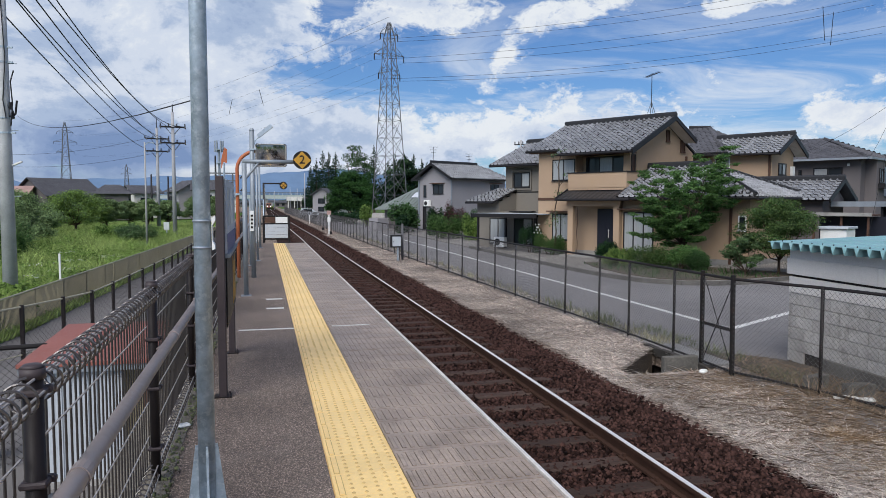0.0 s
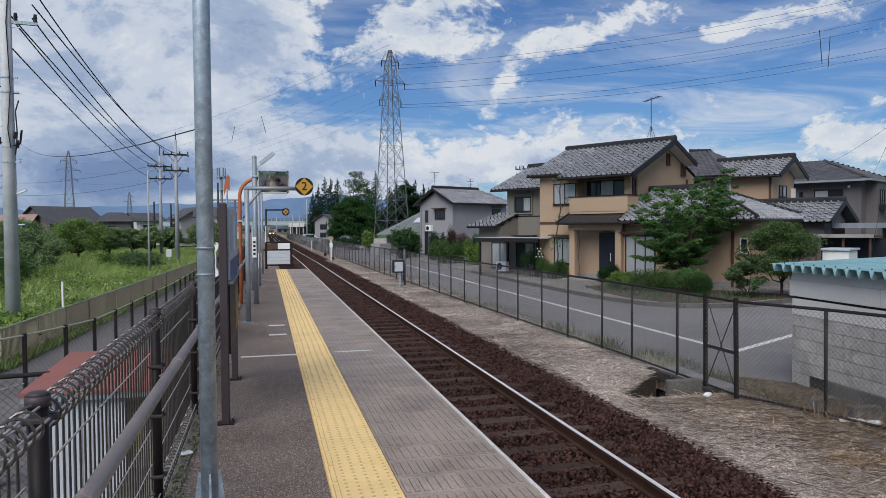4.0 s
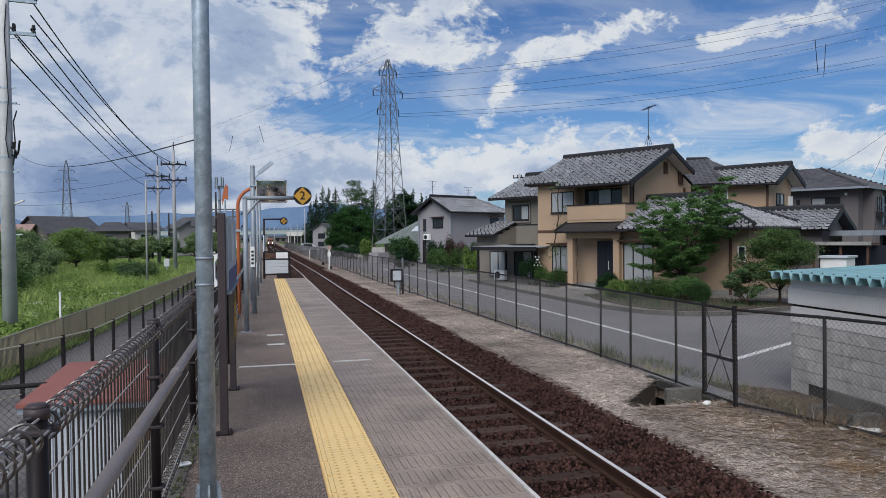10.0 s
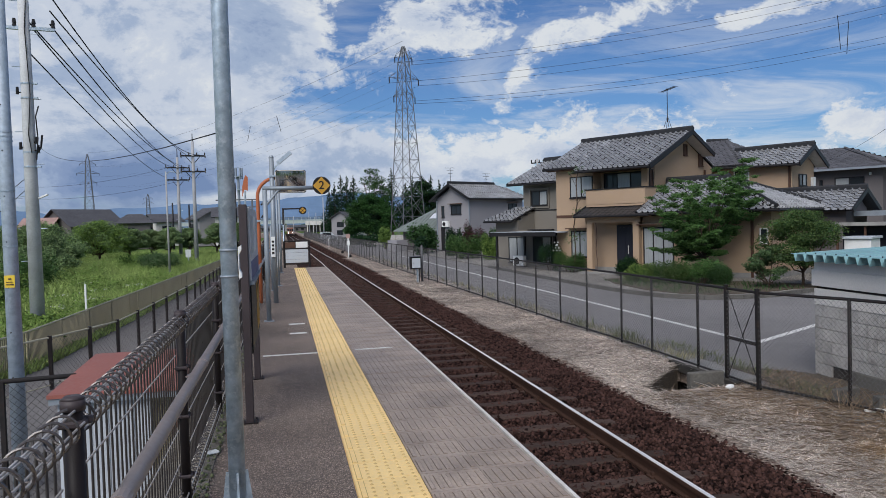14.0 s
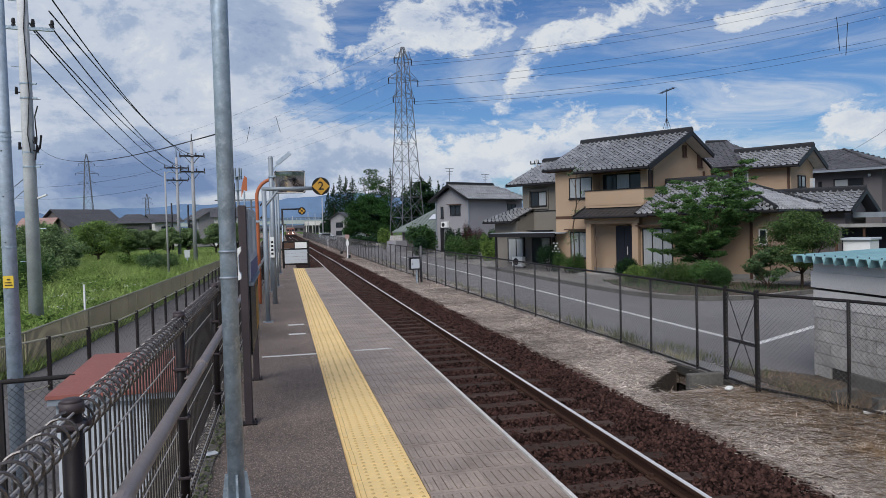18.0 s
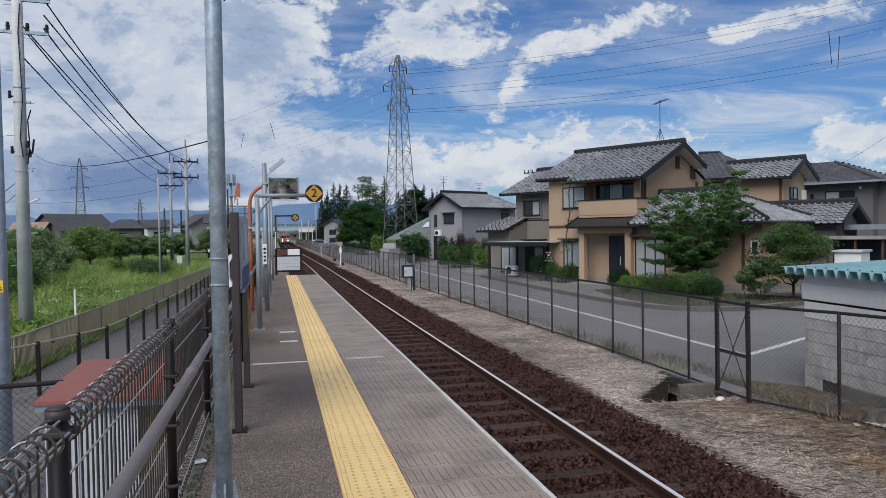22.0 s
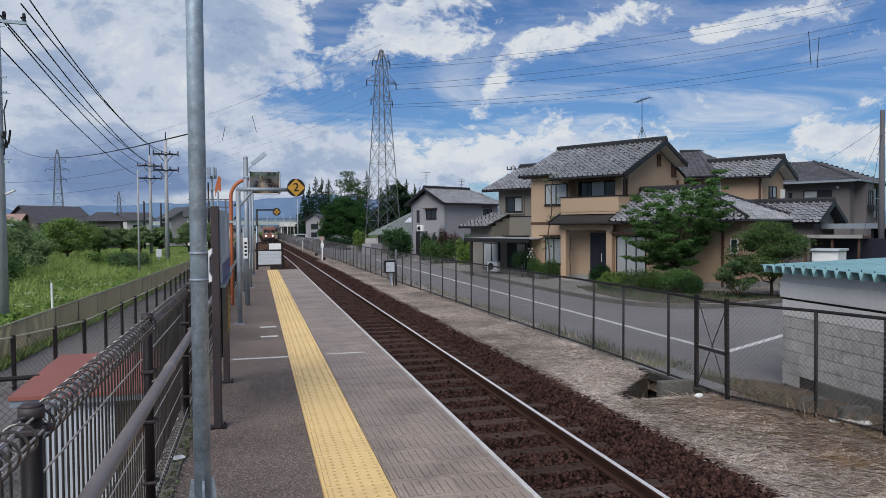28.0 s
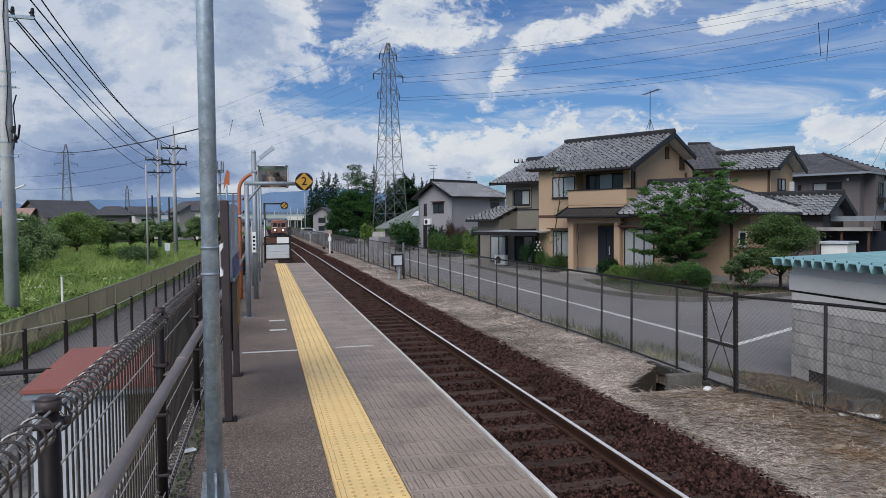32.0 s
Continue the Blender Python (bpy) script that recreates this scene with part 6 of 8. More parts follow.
def clumps_for(r, h, base, rad, k, squash=0.55, spread=0.75):
    """k clumps inside a crown of radius rad from height base to h."""
    out = []
    for i in range(k):
        f = r.random()
        z = base + (h - base) * (0.12 + 0.8 * f)
        w = math.sin(math.pi * min(0.95, 0.22 + 0.72 * f)) * rad * spread
        a = 2 * math.pi * r.random()
        q = w * math.sqrt(r.random())
        s = rad * (0.17 + 0.17 * r.random())
        out.append((q * math.cos(a), q * math.sin(a), z, s, s, s * squash))
    return out


def tree(name, x, y, h, rad, label, base=None, k=18, leaves=4000, size=0.16, material="leaf", trunk=0.09, seed=1, squash=0.55, z=None, group="", lean=0.0, inner="leaf"):
    r = np.random.default_rng(seed)
    t = thing(name, pose(x, y, GZ if z is None else z), label, "tree", group)
    base = h * 0.3 if base is None else base
    cl = clumps_for(r, h, base, rad, int(k * 2.2), squash, 0.85)
    bm = bmesh.new()
    fork = Vector((lean, 0, base * 0.8))
    rod(bm, (0, 0, -0.1), fork, trunk, trunk * 0.75, n=9)
    for c in cl[: min(9, k)]:
        e = Vector(c[:3])
        mid = fork.lerp(e, 0.5) + Vector((0, 0, -0.06 * h))
        rod(bm, fork, mid, trunk * 0.5, trunk * 0.33, n=6)
        rod(bm, mid, e, trunk * 0.33, trunk * 0.12, n=5)
    part("trunk", bm, M["bark"], t)
    leaf_cloud("crown", cl, leaves, size, material, t, seed + 50)
    if inner:
        leaf_cloud("inner_leaves", [(c[0], c[1], c[2], c[3] * 0.72, c[4] * 0.72, c[5] * 0.72) for c in cl], leaves // 4, size * 1.3, inner, t, seed + 90)
    return t


def bush(name, x, y, h, rad, label, leaves=1500, size=0.11, material="leaf", seed=1, z=None, group="", k=9, ry=None):
    r = np.random.default_rng(seed)
    t = thing(name, pose(x, y, (GZ + 0.05) if z is None else z), label, "bush", group)
    ry = ry or rad
    cl = []
    for i in range(k):
        a, q = 2 * math.pi * r.random(), math.sqrt(r.random())
        s = 0.30 + 0.2 * r.random()
        cl.append((rad * 0.7 * q * math.cos(a), ry * 0.7 * q * math.sin(a), h * (0.25 + 0.45 * r.random()), rad * s, ry * s, h * (0.28 + 0.12 * r.random())))
    bm = bmesh.new()
    for c in cl[:6]:
        rod(bm, (c[0] * 0.2, c[1] * 0.2, -0.08), c[:3], 0.03, 0.01, n=5)
    part("stem", bm, M["bark"], t)
    leaf_cloud("foliage", cl, leaves, size, material, t, seed + 70)
    # deep green inside: the bush's inner shade put into leaf colour
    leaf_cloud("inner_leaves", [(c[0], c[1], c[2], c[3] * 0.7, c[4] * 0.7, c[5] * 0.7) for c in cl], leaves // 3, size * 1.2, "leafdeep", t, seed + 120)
    return t


def conifer(x, y, h, rad, seed, leaves=1400, size=0.55):
    r = np.random.default_rng(seed)
    t = thing("conifer", pose(x, y, GZ), "tall dark green conifer behind the houses", "tree", "conifers behind the houses")
    bm = bmesh.new()
    rod(bm, (0, 0, 0), (0, 0, h * 0.98), 0.25, 0.04, n=7)
    part("trunk", bm, M["bark"], t)
    cl = []
    for i in range(15):
        f = i / 14
        w = rad * (1 - f) ** 0.75 + 0.15
        for j in range(3):
            a = 2 * math.pi * r.random()
            cl.append((0.5 * w * math.cos(a), 0.5 * w * math.sin(a), h * (0.16 + 0.82 * f), w * 0.6, w * 0.6, h * 0.045))
    leaf_cloud("crown", cl, leaves, size, "leafdark", t, seed + 3)
    return t


# the garden tree and its companions before the beige house
gt = thing("garden_tree", pose(16.1, 25.5, GZ), "garden maple with layered green foliage", "tree")
r = np.random.default_rng(11)
cl, limbs = [], []
FORK = Vector((0.05, 0, 0.95))
for b in range(62):
    a = 2 * math.pi * (b * 0.382 + 0.06 * r.random())
    f = (b + 0.5) / 62
    z = 1.15 + 3.2 * f ** 0.9 + 0.2 * r.normal()
    w = 2.35 * math.sin(math.pi * (0.10 + 0.70 * f)) ** 0.85 * (0.55 + 0.5 * r.random())
    u, v = w * math.cos(a) + 0.15 * (f - 0.4), w * math.sin(a) * 0.9
    tip = Vector((u * 0.85 + v * 0.53, -u * 0.53 + v * 0.85, z + 0.24 * u))
    limbs.append(tip)
    out = Vector((tip.x, tip.y, 0)).normalized()
    side = Vector((-out.y, out.x, 0))
    for q in (0.45, 0.62, 0.78, 0.9, 1.0):
        if q < 0.5 and r.random() < 0.5:
            continue
        c = FORK.lerp(tip, q) + side * (0.22 * r.normal()) + Vector((0, 0, 0.25 * (1 - q) * (tip.z - 1.0) + 0.05 * r.normal()))
        m = (0.20 + 0.20 * r.random()) * (1.2 - 0.45 * q)
        for e in (0.0, 0.45 * m):
            cl.append((c.x + out.x * e, c.y + out.y * e, c.z + 0.5 * e, m, m, m * (0.2 + 0.16 * r.random())))
bm = bmesh.new()
rod(bm, (0, 0, -0.1), FORK, 0.085, 0.07, n=9)
for tip in limbs[::2]:
    mid = FORK.lerp(tip, 0.5) + Vector((0, 0, 0.10 * (tip.z - 1.0)))
    rod(bm, FORK - Vector((0, 0, 0.03)), mid, 0.028, 0.016, n=6)
    rod(bm, mid, tip, 0.016, 0.004, n=5)
part("trunk", bm, M["bark"], gt)
leaf_cloud("crown", cl, 80000, 0.062, "leafmaple", gt, 5, flat=0.25, fill=0.95)
# darker leaves under each spray carry the crown's inner shade as colour
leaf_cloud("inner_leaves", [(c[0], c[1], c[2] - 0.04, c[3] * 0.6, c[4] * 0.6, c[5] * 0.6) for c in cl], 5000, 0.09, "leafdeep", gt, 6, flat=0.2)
st = thing("slender_tree", pose(13.75, 33.0, GZ), "slender sparse young tree before the beige house", "tree")
bm = bmesh.new()
tube(bm, [(0, 0, 0), (0.12, 0, 1.2), (0.05, 0, 2.3), (0.25, 0, 3.4), (0.22, 0, 4.5), (0.35, 0, 5.1)], 0.028, n=6)
rod(bm, (0.25, 0, 3.4), (0.6, -0.1, 3.9), 0.015, 0.006, n=5)
rod(bm, (0.22, 0, 4.2), (-0.15, -0.1, 4.9), 0.012, 0.005, n=5)
part("trunk", bm, M["bark"], st)
leaf_cloud("crown", [(0.35, 0, 5.1, 0.3, 0.3, 0.16), (-0.1, -0.1, 4.9, 0.25, 0.25, 0.12), (0.6, -0.1, 3.95, 0.25, 0.25, 0.15), (0.2, 0, 3.0, 0.3, 0.3, 0.3), (0.05, 0, 1.8, 0.5, 0.5, 0.5)], 320, 0.08, "leafdull", st, 8, fill=0.8)
tree("garden_tree", 17.9, 22.2, 2.85, 1.75, "fresh green garden tree behind the kerb", 0.7, 30, 20000, 0.058, "leafgarden", 0.06, 23, squash=0.42)
tree("garden_tree", 16.45, 22.1, 1.55, 0.85, "small grey-green garden tree behind the kerb", 0.25, 12, 5000, 0.065, "leafdull", 0.035, 24)
bush("hedge", 15.0, 30.0, 0.95, 0.62, "clipped dark green hedge beside the porch", 4200, 0.06, "leafdark", 31)
for x, y, h, rd, mt, s in ((13.85, 26.4, 0.8, 0.7, "leafweed", 41), (14.6, 25.3, 0.95, 0.8, "leafgarden", 42), (15.3, 24.5, 1.0, 0.95, "leafmaple", 44), (15.85, 24.0, 0.85, 0.5, "leaf", 45), (18.0, 20.9, 0.7, 0.8, "leafdark", 47),
                          (13.75, 33.5, 1.15, 0.85, "leafbright", 48), (13.35, 35.1, 1.5, 0.7, "leafdark", 49)):
    bush("garden_bush", x, y, h, rd, "rounded green garden bush behind the kerb", 5600, 0.05, mt, s, group="garden bushes")
for i in range(9):
    t = thing("white_flower", pose(13.35 + 0.08 * (i % 3), 34.6 - 0.06 * i, GZ + 1.1 + 0.14 * (i % 4)), "white blossom on the garden bush", "flower", "white blossoms")
    bm = bmesh.new()
    bmesh.ops.create_icosphere(bm, subdivisions=1, radius=0.042)
    part("petals", bm, M["white"], t)
    bm = bmesh.new()
    rod(bm, (0, 0, -1.1 - 0.14 * (i % 4)), (0, 0, 0), 0.008, n=4)
    part("stalk", bm, M["leaf"], t)
# planting before the grey house
for x, y, h, rd, mt, s in ((12.6, 50.5, 2.0, 1.3, "leafbright", 61), (13.9, 47.5, 1.9, 0.85, "leafweed", 62), (14.2, 53.5, 2.55, 1.0, "leafred", 63), (13.2, 55.5, 2.4, 0.85, "leafdark", 64), (14.6, 49.6, 2.2, 0.9, "leaf", 65)):
    bush("garden_bush", x, y, h, rd, {"leafred": "dark red leaved garden bush", "leafdark": "dark clipped garden pine bush"}.get(mt, "large fresh green garden bush"), 5200, 0.095, mt, s, group="bushes by the grey house")
bush("garden_bush", 12.05, 63.0, 2.6, 1.4, "broad dark green bush before the low house", 3200, 0.2, "leaf", 66)
bush("garden_bush", 11.6, 60.5, 1.5, 0.9, "broad dark green bush before the low house", 1800, 0.2, "leafdark", 67)
bush("garden_bush", 10.8, 78.0, 2.5, 0.75, "small bright green tree beside the lane", 2600, 0.13, "leafweed", 68)
bush("hedge", 9.6, 88.0, 1.7, 2.4, "long dark hedge beside the lane", 1500, 0.25, "leafdark", 69)
bt = tree("broad_tree", 13.6, 115, 3.0, 1.2, "broad dark green tree beyond the low house", 1.0, 4, 200, 0.3, "leafdeep", 0.3, 71, 0.6)
r = np.random.default_rng(71)
dome = []
for k in range(120):
    a, e = 2 * math.pi * r.random(), math.asin(r.random())
    q = 0.80 + 0.14 * r.random()
    dome.append((4.1 * q * math.cos(a) * math.cos(e), 4.1 * q * math.sin(a) * math.cos(e), 2.3 + 5.4 * q * math.sin(e), 0.95, 0.95, 0.5))
for k in range(30):
    a = 2 * math.pi * r.random()
    dome.append((3.5 * math.cos(a), 3.5 * math.sin(a), 1.6 + 0.9 * r.random(), 0.9, 0.9, 0.55))
leaf_cloud("dome", dome, 24000, 0.24, "leafdeep", bt, 171, fill=0.6)
# dark green core: shade inside the crown painted as leaf colour
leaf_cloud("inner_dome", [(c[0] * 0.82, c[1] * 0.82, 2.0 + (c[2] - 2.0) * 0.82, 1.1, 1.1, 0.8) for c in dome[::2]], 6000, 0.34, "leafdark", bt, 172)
tree("broad_tree", 18.5, 150, 14.8, 4.0, "tall airy dark tree among the conifers", 5.0, 20, 5200, 0.25, "leafdeep", 0.2, 72, 0.6, inner="")
tree("broad_tree", 30.5, 160, 12.5, 4.5, "tall dark tree behind the pylon", 3.0, 26, 4200, 0.55, "leafdark", 0.3, 73, 0.6)
for k, (x, y, h, rd) in enumerate(((12.2, 192.8, 12, 2.6), (13.2, 187.3, 13.5, 2.6), (15.2, 192.0, 16, 2.8), (15.8, 181.6, 15, 2.6), (17.5, 181.1, 15, 3.0), (23.0, 169.5, 14, 3), (24.5, 164.0, 15.5, 3.2), (30.0, 167.7, 13.5, 2.8), (32.2, 167.2, 14.0, 2.6), (34.6, 168.7, 13.8, 2.4), (37.3, 172.1, 13, 2.2), (39.4, 175.7, 12.2, 2.2), (28.8, 170.1, 12.5, 3))):
    conifer(x, y, h, rd * 0.95, 200 + k, 3600, 0.34)

# trees beside the line behind the halt
for k, (x, y, h, rd) in enumerate(((9.5, -38, 6.5, 3.0), (7.5, -50, 7.0, 3.4), (-7.0, -42, 6.0, 3.2), (14.0, -30, 6.0, 3.0))):
    tree("line_tree", x, y, h, rd, "dark green tree beside the line behind the halt", 1.2, 20, 2500, 0.3, "leafdeep", 0.2, 400 + k, 0.6, group="trees behind the halt")

# left: the row of trees over the meadow
for k, (x, y, h, rd, mt, b) in enumerate(((-17.8, 59, 3.5, 3.0, "leaf", 0.4), (-13.9, 48, 2.7, 2.2, "leaf", 0.25), (-16.4, 71, 3.7, 3.3, "leafweed", 0.7), (-14.2, 73, 3.0, 2.0, "leaf", 0.8), (-12.6, 75.0, 2.8, 1.6, "leaf", 0.9), (-10.9, 75.0, 2.9, 1.7, "leaf", 0.9), (-9.3, 77.0, 2.9, 1.6, "leaf", 0.9), (-6.9, 80.0, 3.2, 1.9, "leaf", 0.9), (-22.5, 66, 3.2, 3.2, "leaf", 0.4), (-24, 80, 3.3, 3.6, "leafdark", 0.4), (-19.8, 83, 3.4, 3.6, "leaf", 0.4), (-5.2, 88.0, 3.6, 2.0, "leaf", 0.9))):
    tree("orchard_tree", x, y, h, rd, "green orchard tree at the edge of the meadow", b, 26, 16000, 0.11, {"leaf": "leaforchard"}.get(mt, mt), 0.13, 300 + k, 0.55, group="orchard trees", inner="leafdull")
for k, (x, y, h, rd, mt) in enumerate(((-11.5, 33, 1.4, 1.6, "leafweed"), (-11.5, 38, 1.7, 2.0, "leafbright"), (-13.5, 41, 2.2, 2.2, "leaforchard"), (-8.3, 52, 1.2, 1.6, "leafdull"), (-10.5, 57, 1.3, 2.0, "leafweed"), (-10.2, 27, 0.8, 1.2, "leafweed"), (-6.5, 21.3, 0.5, 0.7, "leafweed"), (-7.1, 21.6, 0.45, 0.6, "leafweed"))):
    bush("meadow_bush", x, y, h, rd, "rough green scrub in the meadow", 6000, 0.085, mt, 330 + k, GZ, "meadow scrub")


# grasses
def blades(name, pts, h, w, material, label, seed, lean=0.35, zscale=1.0):
    r = np.random.default_rng(seed)
    n = len(pts)
    a = r.random(n) * 2 * math.pi
    s = (0.55 + 0.9 * r.random(n))[:, None]
    side = np.stack([np.cos(a), np.sin(a), np.zeros(n)], 1) * w * s
    tip = np.stack([r.normal(size=n) * lean, r.normal(size=n) * lean, np.full(n, zscale)], 1) * h * s
    mid = tip * 0.55 + [0, 0, 0.05 * h]
    V = np.stack([pts - side, pts + side, pts + mid + side * 0.7, pts + tip, pts + mid - side * 0.7], 1).reshape(-1, 3)
    i = np.arange(n)[:, None] * 5
    me = bpy.data.meshes.new(name)
    me.vertices.add(n * 5)
    me.vertices.foreach_set("co", V.ravel())
    me.loops.add(n * 5)
    me.loops.foreach_set("vertex_index", (i + [0, 1, 2, 3, 4]).ravel())
    me.polygons.add(n)
    me.polygons.foreach_set("loop_start", np.arange(0, n * 5, 5))
    me.update()
    me.materials.append(M[material])
    ob = new(name, me)
    return tagged(ob, label, kind="stuff")


def scatter(n, x0, x1, y0, y1, z, seed, near=True):
    r = np.random.default_rng(seed)
    f = r.random(n) ** (1.7 if near else 1.0)
    return np.stack([x0 + (x1 - x0) * r.random(n), y0 + (y1 - y0) * f, np.full(n, z)], 1)


p = scatter(130000, -40, -5.0, 13, 95, GZ - 0.1, 1)
p = p[p[:, 0] > -4.4 - 0.75 * p[:, 1] + 4]
blades("meadow_grass", p, 0.42, 0.013, "grass", "tall fresh green meadow grass", 2, lean=0.5)
r = np.random.default_rng(14)
weeds = []
for k in range(420):
    y = 15 + 62 * r.random() ** 1.5
    x = -5.4 - (0.15 + 0.38 * y) * r.random()
    m = 0.25 + 0.55 * r.random()
    weeds.append((x, y, GZ + 0.16 + 0.15 * r.random(), m, m, 0.16 + 0.18 * r.random()))
tagged(leaf_cloud("meadow_weeds", weeds, 60000, 0.085, "leafweed", None, 15, fill=0.8), "leafy green weeds among the meadow grass", kind="stuff")
p = scatter(6000, 0.04, 0.22, 14, 60, GZ - 0.02, 3)
p[:, 0] += np.interp(p[:, 1], [11, 15.4, 24.5, 33.8, 43.9, 60], [-5.84, -4.95, -4.60, -4.29, -3.92, -3.6])
blades("path_grass", p, 0.16, 0.02, "grass", "short grass along the path fence", 4)
r = np.random.default_rng(8)
p = np.concatenate([np.stack([x + 0.25 * r.normal(size=26), y + 0.5 * r.normal(size=26), np.full(26, GZ + 0.36)], 1) for x, y in ((-6.6, 27), (-7.4, 31), (-6.3, 33), (-8.2, 29), (-7.0, 24.5), (-8.8, 36))])
blades("meadow_flowers", p, 0.05, 0.014, "white", "white flower heads in the meadow grass", 12, lean=1.2, zscale=0.4)
p = scatter(1300, 6.95, 7.4, 11.8, 60, GZ, 5)
blades("fence_grass", p, 0.13, 0.008, "grassdry", "dry and green grass along the fence foot", 6)
p = np.concatenate([np.stack([6.95 + 0.35 * r.random(60), y + 0.35 * r.normal(size=60), np.full(60, GZ)], 1) for y in (14.0, 14.5, 16.6)])
blades("fence_weeds", p, 0.26, 0.007, "weed", "green weeds growing along the fence foot", 7)
p = np.concatenate([np.stack([7.0 + 0.8 * r.random(120), y + 0.3 * r.normal(size=120), np.full(120, GZ)], 1) for y in (7.9, 8.4)])
blades("tall_straw", p, 0.24, 0.0020, "strawbrown", "tall dry straw by the fence", 9, lean=0.55)
p = np.concatenate([np.stack([7.2 + 0.6 * r.random(70), y + 0.3 * r.normal(size=70), np.full(70, GZ)], 1) for y in (9.0, 9.4, 8.8)])
blades("shed_weeds", p, 0.12, 0.0035, "weed", "green and tan weeds between the fence and the shed", 27, lean=0.5)
p = np.stack([7.36 + 0.5 * r.random(420), 10.2 + 3.6 * r.random(420), np.full(420, GZ + 0.02)], 1)
blades("fence_straw", p, 0.10, 0.005, "weed", "dull green grass along the fence foot", 28, lean=0.6)
r = np.random.default_rng(52)
p = np.stack([12.7 + 4.6 * r.random(1500), 21.2 + 6.6 * r.random(1500), np.full(1500, GZ + 0.09)], 1)
p = p[(p[:, 1] < 27.5 - 0.95 * (p[:, 0] - 12.7) + 0.7 * r.random(len(p))) & (r.random(len(p)) < 0.85)]
blades("bed_weeds", p, 0.13, 0.012, "leaf", "dull low weeds in the planting bed", 53, lean=0.6)
p = np.stack([7.35 + 0.85 * r.random(2600), 4.0 + 6.6 * r.random(2600), np.full(2600, GZ + 0.02)], 1)
blades("soil_straw", p, 0.10, 0.003, "strawbrown", "brown dead grass on the bare soil", 54, lean=1.0, zscale=0.5)
# cut straw lying on the verge
n = 125000
r = np.random.default_rng(21)
f = r.random(n) ** 2.0
q = np.stack([5.02 + 0.2 * np.sin(f * 90) * 0.4 + (7.2 - 5.0) * r.random(n) ** 1.15, 2.5 + 58 * f, np.full(n, GZ + 0.004)], 1)
bare = np.exp(-((q[:, 0] - 6.95) / 0.85) ** 2 - ((q[:, 1] - 7.6) / 2.5) ** 2)
keep = ~((q[:, 0] > DX0 - 0.05) & (q[:, 0] < DX1 + 0.1) & (q[:, 1] > DY0 - 0.08) & (q[:, 1] < DY0 + 0.28 + 1.08 * (q[:, 0] - DX0))) & (r.random(n) > 0.95 * bare)
q = q[keep]
blades("cut_straw", q, 0.085, 0.0028, "strawblade", "pale cut straw lying on the verge", 22, lean=1.2, zscale=0.34)
q = np.stack([5.1 + 2.4 * r.random(11000) ** 0.7, 2.5 + 8 * r.random(11000), np.full(11000, GZ + 0.004)], 1)
q = q[~((q[:, 0] > DX0 - 0.1) & (q[:, 1] > DY0 - 0.12))]
blades("brown_straw", q, 0.12, 0.004, "strawbrown", "brown dead grass on the verge", 23, lean=1.3, zscale=0.25)
q = np.stack([6.29 + 0.14 * r.normal(size=500), 6.61 + 0.15 * r.normal(size=500), np.full(500, GZ)], 1)
blades("tan_tuft", q, 0.11, 0.0026, "strawtan", "tan tuft of dead grass on the verge", 24, lean=0.8, zscale=0.5)


# ballast stones
def stones(name, n, seed, x0, x1, y0, y1, size, power, z0=None, material="stone", label="loose dark brown ballast stones between the sleepers"):
    r = np.random.default_rng(seed)
    f = r.random(n) ** power
    X = x0 + (x1 - x0) * r.random(n)
    Y = y0 + (y1 - y0) * f
    Z = np.where(X > 4.35, -1.094 - (X - 4.35) * 0.13, -1.094) + np.interp(Y, [50, 150], [0, -0.55]) + 0.009 * r.normal(size=n)
    if z0 is not None:
        Z = z0 + 0.3 * size * r.normal(size=n)
    base = np.array([(1, 0, 0), (-1, 0, 0), (0, 1, 0), (0, -1, 0), (0, 0, 1), (0, 0, -1)], float)
    V = base[None] * (size * (0.6 + 0.8 * r.random((n, 1, 1))) * (0.7 + 0.6 * r.random((n, 6, 1))))
    ang = r.random((n, 3)) * 6.28
    for ax in range(3):
        c, s = np.cos(ang[:, ax]), np.sin(ang[:, ax])
        i, j = (ax + 1) % 3, (ax + 2) % 3
        vi = V[:, :, i] * c[:, None] - V[:, :, j] * s[:, None]
        vj = V[:, :, i] * s[:, None] + V[:, :, j] * c[:, None]
        V[:, :, i], V[:, :, j] = vi, vj
    V += np.stack([X, Y, Z], 1)[:, None]
    tri = np.array([(0, 2, 4), (2, 1, 4), (1, 3, 4), (3, 0, 4), (2, 0, 5), (1, 2, 5), (3, 1, 5), (0, 3, 5)])
    F = (np.arange(n)[:, None, None] * 6 + tri[None]).reshape(-1)
    me = bpy.data.meshes.new(name)
    me.vertices.add(n * 6)
    me.vertices.foreach_set("co", V.ravel())
    me.loops.add(len(F))
    me.loops.foreach_set("vertex_index", F)
    me.polygons.add(len(F) // 3)
    me.polygons.foreach_set("loop_start", np.arange(0, len(F), 3))
    me.update()
    me.materials.append(M[material])
    return tagged(new(name, me), label, kind="stuff")


stones("ballast_stones", 58000, 31, 1.75, 5.12, 3.2, 22, 0.027, 1.5)
stones("ballast_stones", 14000, 33, 1.75, 5.1, -10, 3.3, 0.04, 1.0)
stones("ballast_stones", 14000, 34, 1.75, 5.1, 60, 140, 0.06, 1.3)
stones("kerb_grit", 2600, 35, -0.66, -0.47, 1.0, 14, 0.007, 1.4, 0.013, "kerbdirt", "loose grit and dirt on the platform kerb")
stones("kerb_moss", 700, 36, -0.56, -0.485, 1.0, 14, 0.012, 1.2, 0.013, "weed", "dull green moss along the kerb edge")
